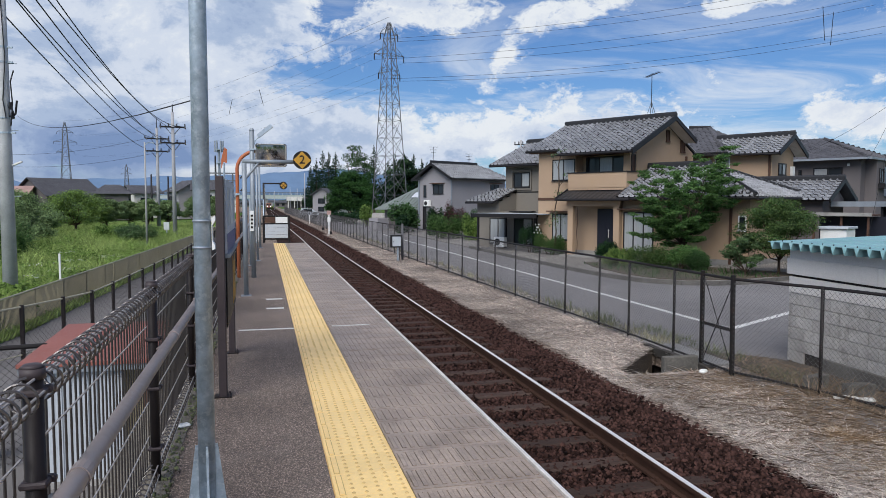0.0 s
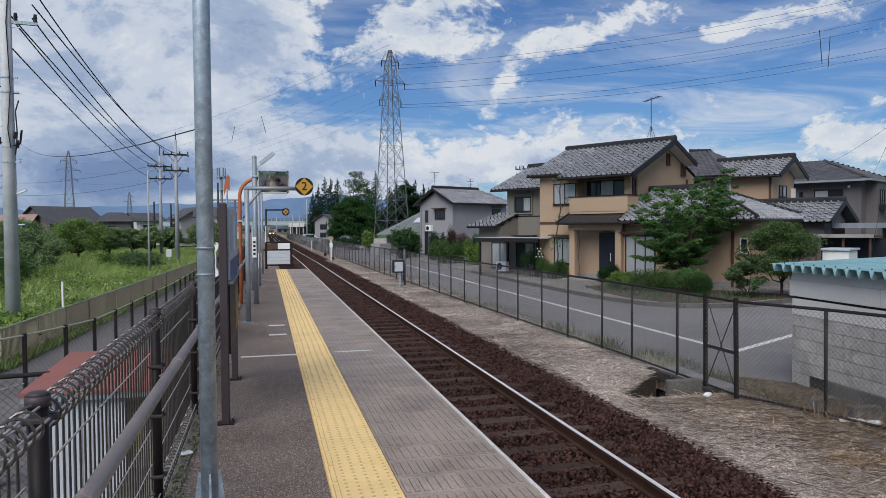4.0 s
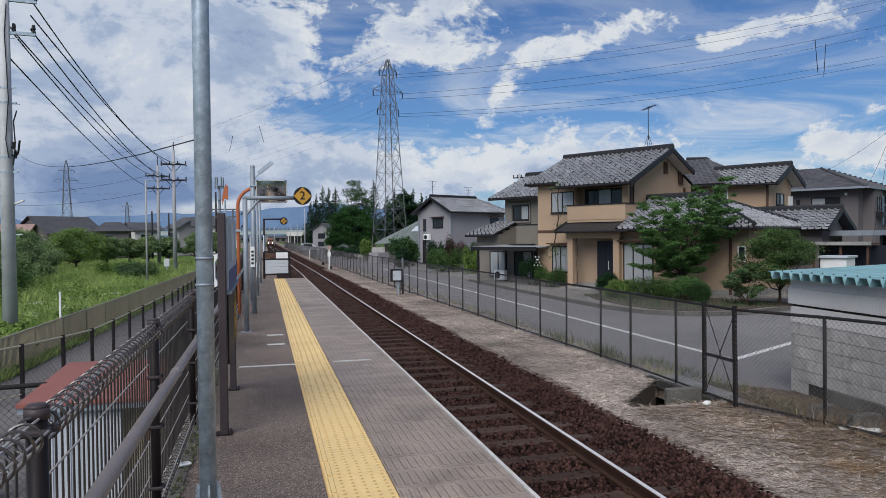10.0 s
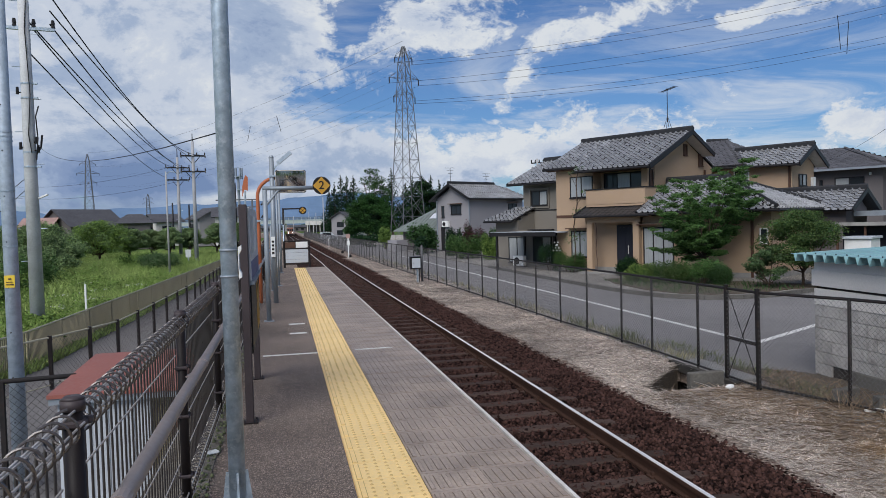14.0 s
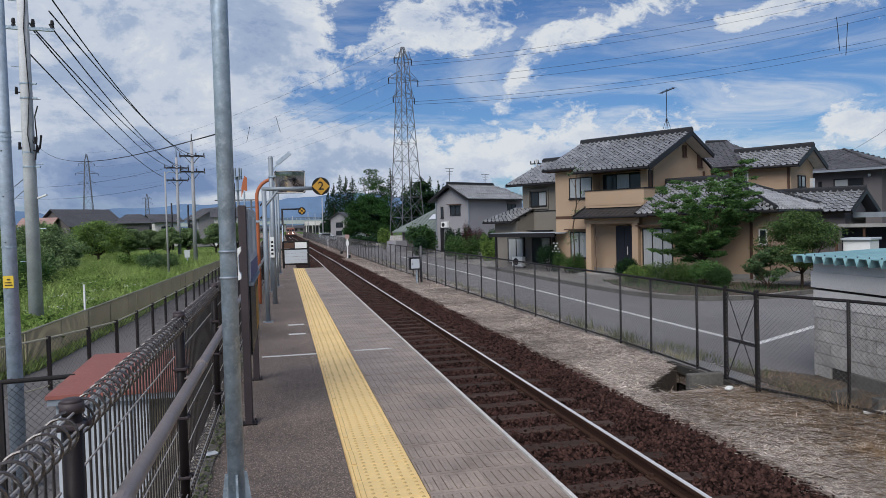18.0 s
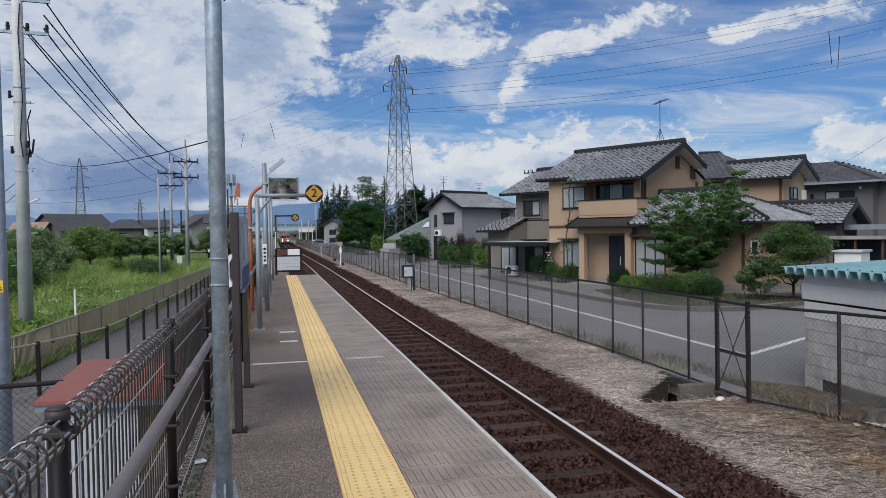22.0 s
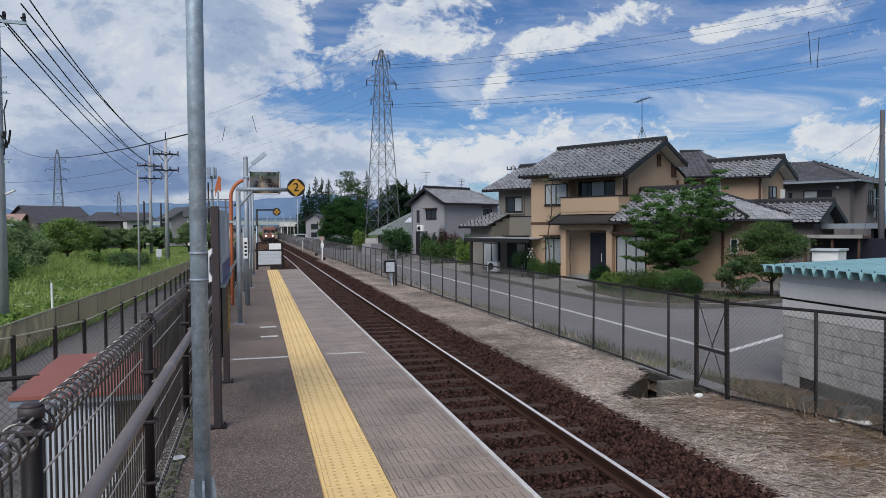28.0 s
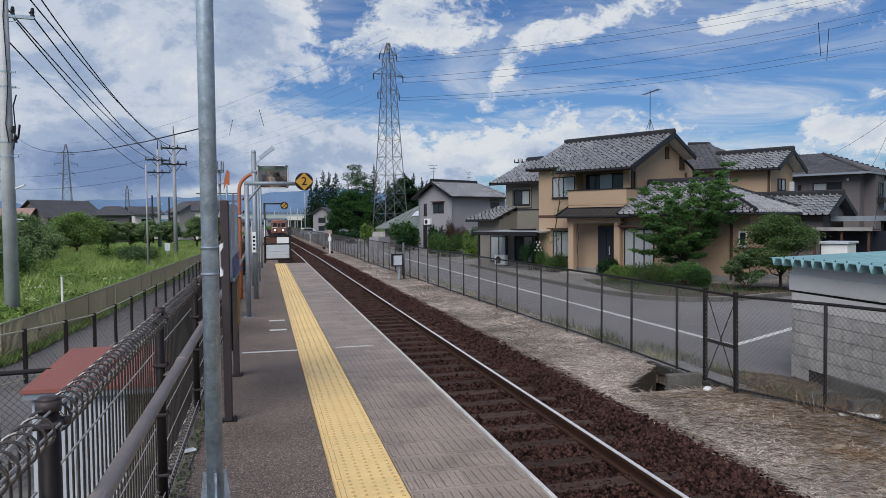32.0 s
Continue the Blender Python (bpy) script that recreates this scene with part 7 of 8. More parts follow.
stones("ballast_stones", 20000, 32, 1.75, 5.1, 20, 60, 0.04, 1.3)

# ---------------------------------------------------------------- beyond the platform fence
store = thing("red_roofed_store", pose(-1.58, 8.0, GZ), "small ribbed grey store with a red roof", "shed")
part("body", B((-0.52, 0.28, -0.80, 0.80, 0, 1.12)), M["sheet"], store)
for k in range(11):
    part("rib", B((-0.50 + k * 0.074, -0.46 + k * 0.074, -0.812, -0.80, 0.02, 1.10)), M["sheet"], store)
part("side_bay", B((0.28, 0.50, -0.68, 0.80, 0, 1.12)), M["khaki"], store, "recessed brown timber bay")
part("bay_post", B((0.46, 0.52, -0.80, -0.74, 0, 1.12)), M["darkwood"], store)
bm = bmesh.new()
prism(bm, [(-0.58, -0.90, 1.15), (0.58, -0.90, 1.15), (0.58, 0.90, 1.225), (-0.58, 0.90, 1.225)], (0, 0, 0.035))
part("roof", bm, M["redroof"], store, "rust red sheet roof")
part("fascia", B((-0.57, 0.57, -0.885, -0.865, 1.09, 1.15)), M["galvlight"], store)
part("fascia", B((-0.57, -0.55, -0.86, 0.88, 1.09, 1.15)), M["galvlight"], store)
part("base", B((-0.54, 0.52, -0.82, 0.82, -0.05, 0.06)), M["concrete"], store)

pf = thing("path_fence", pose(0, 0, GZ), "brown post fence with pale wires along the path", "fence")
pk = [(-4.55, 12.2), (-3.95, 13.37), (-3.57, 14.39), (-3.28, 15.3)] + [(-3.20 + 0.030 * 1.66 * min(i, 5) - 0.002 * max(0, i - 5), 16.92 + 1.66 * i) for i in range(28)]
for k, (x, y) in enumerate(pk):
    part("fence_post", B((x - 0.03, x + 0.03, y - 0.03, y + 0.03, -0.05, 0.92), bevel=0.004), M["brown"], pf)
    if k + 1 < len(pk):
        a, b = pk[k], pk[k + 1]
        for z, rr in ((0.885, 0.016), (0.08, 0.01)):
            bm = bmesh.new()
            rod(bm, (*a, z), (*b, z), rr, n=6)
            part("fence_wire", bm, M["khakirail"], pf)
        L = (Vector(b) - Vector(a)).length
        part("wire_mesh", chain_mesh(L, 0.78, 0.11, 0.0028), M["wire"], pf, m=pose(a[0], a[1], 0.1, 0, 0, math.degrees(math.atan2(b[1] - a[1], b[0] - a[0]))))
nf = thing("ramp_fence", pose(0, 0, GZ), "black-railed chain-link fence below the platform", "fence")
for x, y in ((-4.6, 7.57), (-2.775, 7.83), (-2.14, 7.92)):
    part("fence_post", B((x - 0.022, x + 0.022, y - 0.022, y + 0.022, -0.05, 1.2)), M["blackfence"], nf)
bm = bmesh.new()
rod(bm, (-5.6, 7.44, 1.205), (-2.12, 7.925, 1.205), 0.024, n=10)
part("top_rail", bm, M["blackfence"], nf)
part("wire_mesh", chain_mesh(3.5, 1.14, 0.075, 0.0034), M["wire"], nf, m=pose(-5.6, 7.445, 0.03, 0, 0, 7.95))

kf = thing("khaki_screen_fence", pose(0, 0, GZ), "khaki fine-mesh screen fence with a pale top rail", "fence")
kp = [(-6.98, 6.9), (-5.84, 11.0), (-4.95, 15.4), (-4.6, 24.5), (-4.29, 33.8), (-3.92, 43.9), (-3.66, 57), (-3.4, 73)]
for (xa, ya), (xb, yb) in zip(kp, kp[1:]):
    L = math.hypot(xb - xa, yb - ya)
    ang = math.degrees(math.atan2(yb - ya, xb - xa))
    n = int(L / 0.06)
    bm = bmesh.new()
    for i in range(n):
        box(bm, i * 0.06, i * 0.06 + 0.040, -0.004, 0.004, 0.04, 0.73)
    tagged(part("screen", bm, M["khaki"], kf, m=pose(xa, ya, 0, 0, 0, ang)), kind="stuff")
    bm = bmesh.new()
    rod(bm, (0, 0, 0.755), (L, 0, 0.755), 0.02, n=6)
    rod(bm, (0, 0, 0.035), (L, 0, 0.035), 0.02, n=6)
    part("top_rail", bm, M["khakirail"], kf, m=pose(xa, ya, 0, 0, 0, ang))
    for i in range(int(L / 2) + 1):
        bm = bmesh.new()
        rod(bm, (i * 2.0, 0, -0.05), (i * 2.0, 0, 0.77), 0.025, n=8)
        part("fence_post", bm, M["khaki"], kf, m=pose(xa, ya, 0, 0, 0, ang))

stake = thing("meadow_stake", pose(-4.91, 19.6, GZ - 0.1), "white wooden stake in the meadow", "stake")
part("stake", B((-0.022, 0.022, -0.022, 0.022, 0, 1.46), bevel=0.006), M["white"], stake)


# ---------------------------------------------------------------- poles and wires
def crossarm(t, z, w, ang, n_ins=4, material="darkmetal"):
    c, s = math.cos(radians(ang)), math.sin(radians(ang))
    bm = bmesh.new()
    bar(bm, (-w * c, -w * s, z), (w * c, w * s, z), 0.09, 0.09)
    part("crossarm", bm, M[material], t)
    for i in range(n_ins):
        f = -0.95 + 1.9 * i / (n_ins - 1)
        x, y = f * w * c, f * w * s
        bm = bmesh.new()
        rod(bm, (x, y, z + 0.04), (x, y, z + 0.14), 0.065, 0.04, n=8)
        rod(bm, (x, y, z + 0.14), (x, y, z + 0.26), 0.06, 0.04, n=8)
        part("insulator", bm, M["darkmetal"], t)


def utility_pole(x, y, h, r0, arms, label, material="polecon", steps=True, arm="darkmetal"):
    t = thing("utility_pole", pose(x, y, GZ - 0.1), label, "pole", "utility poles")
    bm = bmesh.new()
    rod(bm, (0, 0, 0), (0, 0, h), r0, r0 * 0.62, n=16)
    part("shaft", bm, M[material], t, smooth=True)
    for z, w, ang in arms:
        crossarm(t, z, w, ang, 4, arm)
    if steps:
        for k in range(int(h / 0.9) - 2):
            bm = bmesh.new()
            z = 2.0 + 0.9 * k
            sgn = 1 if k % 2 else -1
            rod(bm, (0, 0, z), (sgn * (r0 + 0.16), 0, z), 0.012, n=5)
            part("step_bolt", bm, M["galv"], t)
    return t


P1 = utility_pole(-6.82, 22.2, 12.2, 0.192, ((11.0, 0.95, 8), (9.35, 0.8, 8), (8.45, 0.75, 8)), "tall concrete utility pole with cross-arms and cables", arm="galv")
for z, w in ((4.6, 0.25), (5.0, 0.22), (6.5, 0.24), (6.9, 0.24)):
    bm = bmesh.new()
    rod(bm, (0, 0, z), (0, 0, z + 0.045), 0.192 - 0.0060 * z + 0.012, n=16)
    bar(bm, (0.1, -0.02, z + 0.022), (0.1 + w * 0.75, -0.05, z + 0.022), 0.05, 0.045)
    part("cable_band", bm, M["galv"], P1)
bm = bmesh.new()
tube(bm, [(0.19, -0.1, 4.8), (0.26, -0.14, 5.4), (0.22, -0.12, 6.0), (0.3, -0.1, 6.3)], 0.02)
tube(bm, [(0.17, 0.0, 5.0), (0.3, -0.05, 5.15), (0.33, 0, 5.5)], 0.03)
part("cable_joint", bm, M["cable"], P1)
for z, dx in ((5.25, 0.2), (5.02, 0.24), (5.1, -0.2), (6.62, -0.22)):
    bm = bmesh.new()
    rod(bm, (dx, -0.08, z), (dx, -0.08, z + 0.2), 0.045, 0.035, n=8)
    rod(bm, (0, -0.05, z + 0.05), (dx, -0.08, z + 0.05), 0.02, n=6)
    part("cable_clamp", bm, M["cable"], P1)
bm = bmesh.new()
tube(bm, [(0.10, -0.17, 5.0), (0.04, -0.18, 5.5), (0.12, -0.16, 6.6), (0.05, -0.15, 8.4), (0.1, -0.12, 9.2)], 0.014)
part("drop_cable", bm, M["cable"], P1)
bm = bmesh.new()
bar(bm, (0.17, 0, 3.75), (0.42, -0.05, 3.85), 0.08, 0.04)
part("small_lamp", bm, M["white"], P1)
P0 = utility_pole(-2.76, 8.2, 7.0, 0.079, (), "galvanised steel pole with bolt holes and a yellow plate", "polesteel", False)


def p0_radius(z):
    return 0.079 * (1 - 0.38 * z / 7.0)


bm = bmesh.new()
prism(bm, [(-0.045, -0.073, 2.21), (0.05, -0.069, 2.21), (0.05, -0.069, 2.335), (-0.045, -0.073, 2.335)], (0, -0.004, 0))
yp = part("yellow_plate", bm, M["plateyellow"], P0, "small yellow warning plate")
parts("plate_bar", ((-0.03, 0.04, -0.0795, -0.077, 2.235, 2.245), (-0.03, 0.03, -0.0795, -0.077, 2.262, 2.270), (-0.01, 0.02, -0.0795, -0.077, 2.29, 2.305)), M["darkwood"], yp)
for z in (2.62, 3.19, 3.70, 3.745, 3.79):
    bm = bmesh.new()
    rod(bm, (0, 0, z), (0, 0, z + 0.016), p0_radius(z) + 0.005, n=16)
    part("band", bm, M["galv"], P0)
for k in range(13):
    z = 0.82 + 0.464 * k
    bm = bmesh.new()
    rod(bm, (-0.01, -p0_radius(z) - 0.002, z), (-0.01, -p0_radius(z) + 0.02, z), 0.0075, n=8)
    part("bolt_hole", bm, M["sign_k"], P0)
for z in (3.37, 3.50):
    bm = bmesh.new()
    bar(bm, (-0.31, 0, z), (0.05, 0, z), 0.032, 0.032)
    part("bracket", bm, M["galv"], P0)
for z in (3.61, 3.745):
    bm = bmesh.new()
    rod(bm, (-0.1, -0.05, z), (-0.1, -0.05, z + 0.08), 0.026, 0.02, n=8)
    rod(bm, (0, -0.03, z + 0.026), (-0.16, -0.06, z + 0.026), 0.01, n=6)
    part("insulator", bm, M["cable"], P0)
bm = bmesh.new()
tube(bm, [(-0.062, -0.05, 3.6), (-0.058, -0.05, 4.4), (-0.056, -0.05, 5.2)], 0.007)
part("riser_cable", bm, M["cable"], P0)
P2 = utility_pole(-7.14, 63.5, 10.1, 0.18, ((8.93, 1.0, 10), (7.63, 1.0, 10)), "concrete utility pole with two cross-arms", "polefar")
P3 = utility_pole(-10.03, 76.0, 10.0, 0.18, ((8.98, 1.15, 15), (7.77, 1.15, 15)), "concrete utility pole with two cross-arms", "polefar")
for P, zs, ang, spike in ((P2, (8.93, 7.63), 10, 0.75), (P3, (8.98, 7.77), 15, 0.85)):
    c, sn = math.cos(radians(ang)), math.sin(radians(ang))
    bm = bmesh.new()
    rod(bm, (0, 0, 9.9), (0, 0, 10.0 + spike), 0.05, 0.035, n=6)
    part("top_spike", bm, M["darkmetal"], P)
    for z in zs:
        for sg in (-1, 1):
            bm = bmesh.new()
            rod(bm, (0, 0, z - 0.75), (sg * 0.62 * c, sg * 0.62 * sn, z), 0.03, n=5)
            part("arm_brace", bm, M["darkmetal"], P)
            bm = bmesh.new()
            x = sg * 0.95
            rod(bm, (x * c, x * sn - 0.1, z - 0.02), (x * c, x * sn + 0.25, z - 0.12), 0.07, 0.05, n=6)
            part("strain_insulator", bm, M["poledark"], P)
        bm = bmesh.new()
        bar(bm, (-0.9 * c, -0.9 * sn - 0.16, z - 0.06), (0.9 * c, 0.9 * sn - 0.16, z - 0.06), 0.08, 0.08)
        part("crossarm", bm, M["darkmetal"], P)
P4 = utility_pole(-6.6, 44.9, 6.2, 0.065, (), "slim grey steel pole over the meadow", "polegrey", False)
bm = bmesh.new()
tube(bm, [(0, 0, 6.0), (0.2, 0, 6.2), (0.5, 0, 6.15)], 0.03)
part("top_bracket", bm, M["galv"], P4)
P5 = utility_pole(-46.0, 119.0, 12.0, 0.2, ((11, 1.0, 20), (9.4, 0.9, 20), (7.8, 0.9, 20)), "far concrete utility pole among the houses", "polefar")
for x, y, zt in ((-14.2, 101.4, 6.4), (-12.7, 106.2, 6.3), (-5.7, 94.1, 8.5)):
    utility_pole(x, y, zt, 0.16, (), "dark slim far post", "darkmetal", False)
mb = thing("meadow_cabinet", pose(-7.37, 60.0, GZ), "small pale cabinet on a post in the meadow", "cabinet")
part("stand", B((-0.05, 0.05, -0.05, 0.05, 0, 0.5)), M["galv"], mb)
part("body", B((-0.2, 0.2, -0.12, 0.12, 0.5, 1.1), bevel=0.01), M["curtain"], mb)
mast = thing("phone_mast", pose(-7.6, 136, GZ), "slim grey phone mast with antennas on top", "mast")
bm = bmesh.new()
rod(bm, (0, 0, 0), (0, 0, 12.2), 0.32, 0.2, n=10)
part("shaft", bm, M["galvlight"], mast)
for z in (9.6, 12.0):
    bm = bmesh.new()
    rod(bm, (0, 0, z), (0, 0, z + 0.12), 0.75, n=12)
    part("platform_ring", bm, M["galv"], mast)
for k in range(6):
    a = k * math.pi / 3
    bm = bmesh.new()
    rod(bm, (0.7 * math.cos(a), 0.7 * math.sin(a), 11.6), (0.7 * math.cos(a), 0.7 * math.sin(a), 13.6), 0.13, n=6)
    part("antenna", bm, M["galvlight"], mast)
gantry = thing("line_gantry", pose(-5.5, 92, GZ), "blue-grey steel gantry far along the line", "gantry")
for x in (-1.6, 1.9):
    part("post", B((x - 0.1, x + 0.1, -0.1, 0.1, 0, 6.2)), M["steel"], gantry)
for z in (5.2, 6.1):
    part("beam", B((-2.4, 2.4, -0.08, 0.08, z, z + 0.14)), M["steel"], gantry)
# pole and service wires at the right edge
# dark grey puts the pole's backlit tone into its colour
P6 = utility_pole(24.85, 24.3, 7.4, 0.14, (), "utility pole behind the carport, coloured backlit dark grey", "poledark")


def cable(a, b, sag, r, label, group="", n=14):
    bm = bmesh.new()
    tube(bm, catenary(a, b, sag, n), r, n=5)
    return solid("cable", bm, M["cable"], label, "cable", group)


for a, b, sg in (((-6.79, 22.3, 6.60), (-11.08, 76.0, 6.72), 0.50), ((-6.65, 22.3, 7.24), (-10.59, 76.0, 7.82), 0.72), ((-6.71, 22.3, 7.38), (-9.40, 76.0, 7.78), 0.72), ((-6.19, 22.3, 7.35), (-7.78, 63.5, 6.47), 0.65),
                 ((-6.18, 22.3, 7.72), (-7.62, 63.5, 7.72), 0.42), ((-6.14, 22.3, 8.12), (-6.61, 63.5, 7.74), 1.15)):
    cable(a, b, sg, 0.021, "black overhead cable between utility poles", "overhead cables", 32)
cable((-6.70, 22.1, 4.12), (-0.272, 3.5, 1.952), 0.33, 0.0032, "black service cable to the galvanised pole", "overhead cables")
cable((-6.8, 22.2, 3.2), (-46, 119, 8.2), 1.6, 0.011, "black overhead cable between utility poles", "overhead cables")
cable((-6.8, 22.2, 2.9), (-46, 119, 6.6), 1.8, 0.011, "black overhead cable between utility poles", "overhead cables")
cable((-10.2, 76, 6.3), (-46, 119, 8.4), 1.6, 0.014, "black overhead cable between utility poles", "overhead cables")
cable((-10.2, 76, 7.9), (-46, 119, 9.8), 1.6, 0.014, "black overhead cable between utility poles", "overhead cables")
cable((24.85, 24.3, 5.6), (30.0, 36.5, 4.2), 0.3, 0.007, "thin service cable to the taupe house", "overhead cables")
cable((24.85, 24.3, 5.3), (22.0, 22.5, 0.2), 0.1, 0.007, "thin service cable to the taupe house", "overhead cables")
cable((24.85, 24.3, 5.4), (34.0, 35.5, 3.6), 0.4, 0.007, "thin service cable to the taupe house", "overhead cables")


# ---------------------------------------------------------------- lattice towers
def pylon(x, y, h, base, arms, label, rot, steel_r=0.07, panels=11):
    t = thing("pylon", pose(x, y, GZ, 0, 0, rot), label, "pylon", "pylons")
    def half(z):
        f = z / h
        return base / 2 * float(np.interp(f, [0, 0.66, 0.93, 1.0], [1.0, 0.49, 0.30, 0.05]))
    zs = [h * 0.99 * (i / panels) ** 0.86 for i in range(panels + 1)]
    for sx, sy in ((1, 1), (1, -1), (-1, 1), (-1, -1)):
        bm = bmesh.new()
        tube(bm, [(sx * half(a), sy * half(a), a) for a in zs], steel_r, n=5)
        part("leg", bm, M["steel"], t)
    for a, b in zip(zs, zs[1:]):
        p, q = half(a), half(b)
        for (s1, s2, s3, s4) in (((-1, -1), (1, -1), (-1, -1), (1, -1)), ((-1, 1), (1, 1), (-1, 1), (1, 1)), ((-1, -1), (-1, 1), (-1, -1), (-1, 1)), ((1, -1), (1, 1), (1, -1), (1, 1))):
            for e0, e1 in (((s1[0] * p, s1[1] * p, a), (s4[0] * q, s4[1] * q, b)), ((s2[0] * p, s2[1] * p, a), (s3[0] * q, s3[1] * q, b)), ((s1[0] * q, s1[1] * q, b), (s2[0] * q, s2[1] * q, b))):
                bm = bmesh.new()
                rod(bm, e0, e1, steel_r * 0.52, n=4)
                part("brace", bm, M["steel"], t)
    ends = []
    for z, w in arms:
        k = half(z)
        for s in (-1, 1):
            bm = bmesh.new()
            for sy in (-1, 1):
                rod(bm, (s * k, sy * k, z), (s * w, 0, z), steel_r * 0.6, n=4)
                rod(bm, (s * k, sy * k, z + 1.1), (s * w, 0, z), steel_r * 0.5, n=4)
            rod(bm, (s * (k + w) / 2, -k / 2, z), (s * (k + w) / 2, k / 2, z), steel_r * 0.4, n=4)
            arm = part("arm", bm, M["steel"], t)
            bm = bmesh.new()
            rod(bm, (s * w, 0, z), (s * w, 0, z - 0.9), 0.08, n=6)
            part("insulator", bm, M["darkmetal"], arm)
            ends.append(Matrix.Rotation(radians(rot), 4, "Z") @ Vector((s * w, 0, z - 0.9)) + Vector((x, y, GZ)))
    return ends


E1 = pylon(18.75, 109.5, 29.9, 4.1, ((27.9, 1.5), (24.8, 2.55), (22.0, 1.85)), "tall grey lattice pylon beyond the houses", 20, 0.066)
E2 = pylon(-79, 329, 36.0, 4.8, ((31.5, 3.0), (27.5, 4.3), (23.5, 3.2)), "far grey lattice pylon over the plain", 20, 0.11, 9)
pylon(-95, 560, 30.0, 4.6, ((26.5, 3.0), (23.0, 3.6)), "far grey lattice pylon over the plain", 20, 0.14, 8)
FAR = [(91.8, 90.6, 36.4), (91.8, 92.6, 35.6), (91.8, 90.6, 32.6), (91.8, 94.0, 31.8), (91.8, 90.6, 28.0), (91.8, 92.6, 27.2)]
for a, b, c in zip(E1, FAR, E2):
    cable(a, b, 1.6, 0.021, "thin power line from the pylon", "power lines", 18)
    cable(a, c, 5.0, 0.010, "thin power line from the pylon", "power lines", 18)
cable((18.75, 109.5, 29.3), (-79, 329, 35), 4.0, 0.02, "thin power line from the pylon", "power lines", 18)
for line, sag, f, w2, drop in ((2, 1.6, 0.862, 0.5, 4.8), (3, 1.6, 0.91, -0.35, 4.8), (0, 5.0, 0.236, -0.7, 3.0), (0, 5.0, 0.18, 0.8, 3.0)):
    q = catenary(E1[line], FAR[line] if sag < 2 else E2[line], sag, 1000)[int(1000 * f)]
    s = thing("line_spacer", pose(*q), "thin dark spacer hanging between power lines", "spacer", "line spacers")
    bm = bmesh.new()
    rod(bm, (0, 0, 0.2), (w2, 0, -drop), 0.05, n=5)
    part("rod", bm, M["cable"], s)

# ---------------------------------------------------------------- the far side
def far_house(x, y, w, d, h, rh, rz, wall, roof, label, hip=False):
    t = thing("house", pose(x, y, GZ, 0, 0, rz), label, "house", "far houses")
    bm = B((-w / 2, w / 2, -d / 2, d / 2, 0, h)) if hip else gable_u(-w / 2, w / 2, -d / 2, d / 2, h, h + rh * 0.9)
    part("wall", bm, M[wall], t)
    o = 0.6
    i = w * 0.5 * 0.45 if hip else w / 2 + o
    slope(t, (-w / 2 - o, -d / 2 - o, h - 0.1), (w / 2 + o, -d / 2 - o, h - 0.1), (-i, 0, h + rh), (i, 0, h + rh), material=roof, tw=0.5, ts=0.5)
    slope(t, (w / 2 + o, d / 2 + o, h - 0.1), (-w / 2 - o, d / 2 + o, h - 0.1), (i, 0, h + rh), (-i, 0, h + rh), material=roof, tw=0.5, ts=0.5)
    if hip:
        slope(t, (w / 2 + o, -d / 2 - o, h - 0.1), (w / 2 + o, d / 2 + o, h - 0.1), (i, 0, h + rh), (i, 0, h + rh), material=roof, tw=0.5, ts=0.5)
        slope(t, (-w / 2 - o, d / 2 + o, h - 0.1), (-w / 2 - o, -d / 2 - o, h - 0.1), (-i, 0, h + rh), (-i, 0, h + rh), material=roof, tw=0.5, ts=0.5)
    for k in range(max(1, int(w / 3.5))):
        u = -w / 2 + 1.0 + k * 3.2
        window(t, "f", u, u + 1.5, h - 1.9, h - 0.8, -d / 2, 2)
        window(t, "f", u, u + 1.5, 0.8, 2.0, -d / 2, 2)
    window(t, "r", -0.8, 0.8, h - 1.9, h - 0.8, w / 2, 2)
    window(t, "r", -0.8, 0.6, 0.7, 1.7, w / 2, 2)
    return t


far_house(-36.2, 145, 10.5, 9.5, 3.9, 3.1, 47, "darkrender", "rooffar", "wide grey-roofed house behind the orchard")
far_house(-22.0, 118, 4.6, 5, 4.0, 1.3, 5, "darkrender", "rooffar", "brown-grey two-storey house behind the orchard", True)
far_house(-20.0, 131, 4.2, 5, 4.2, 1.3, 30, "whitewall", "rooffar", "white house behind the orchard")
far_house(-41.6, 140, 4.8, 5, 3.9, 1.6, -6, "beige", "redfar", "low house with a muted red roof")
far_house(-11.6, 124, 4.6, 5.5, 4.4, 1.8, -62, "greyrender", "rooffar", "light grey gabled house behind the orchard")
far_house(-8.6, 118, 3.4, 5, 4.6, 1.4, 5, "whitewall", "rooffar", "white two-storey house behind the orchard")
far_house(13.3, 162, 5.5, 4.0, 4.3, 1.5, -112, "greyrender", "rooffar", "white two-storey house beside the broad tree")
far_house(-34.0, 190, 16, 8, 4, 1.5, 4, "whitewall", "galvlight", "long pale low hall far away")
far_house(-14.0, 200, 14, 8, 4, 1.5, 4, "whitewall", "galvlight", "long pale low hall far away")

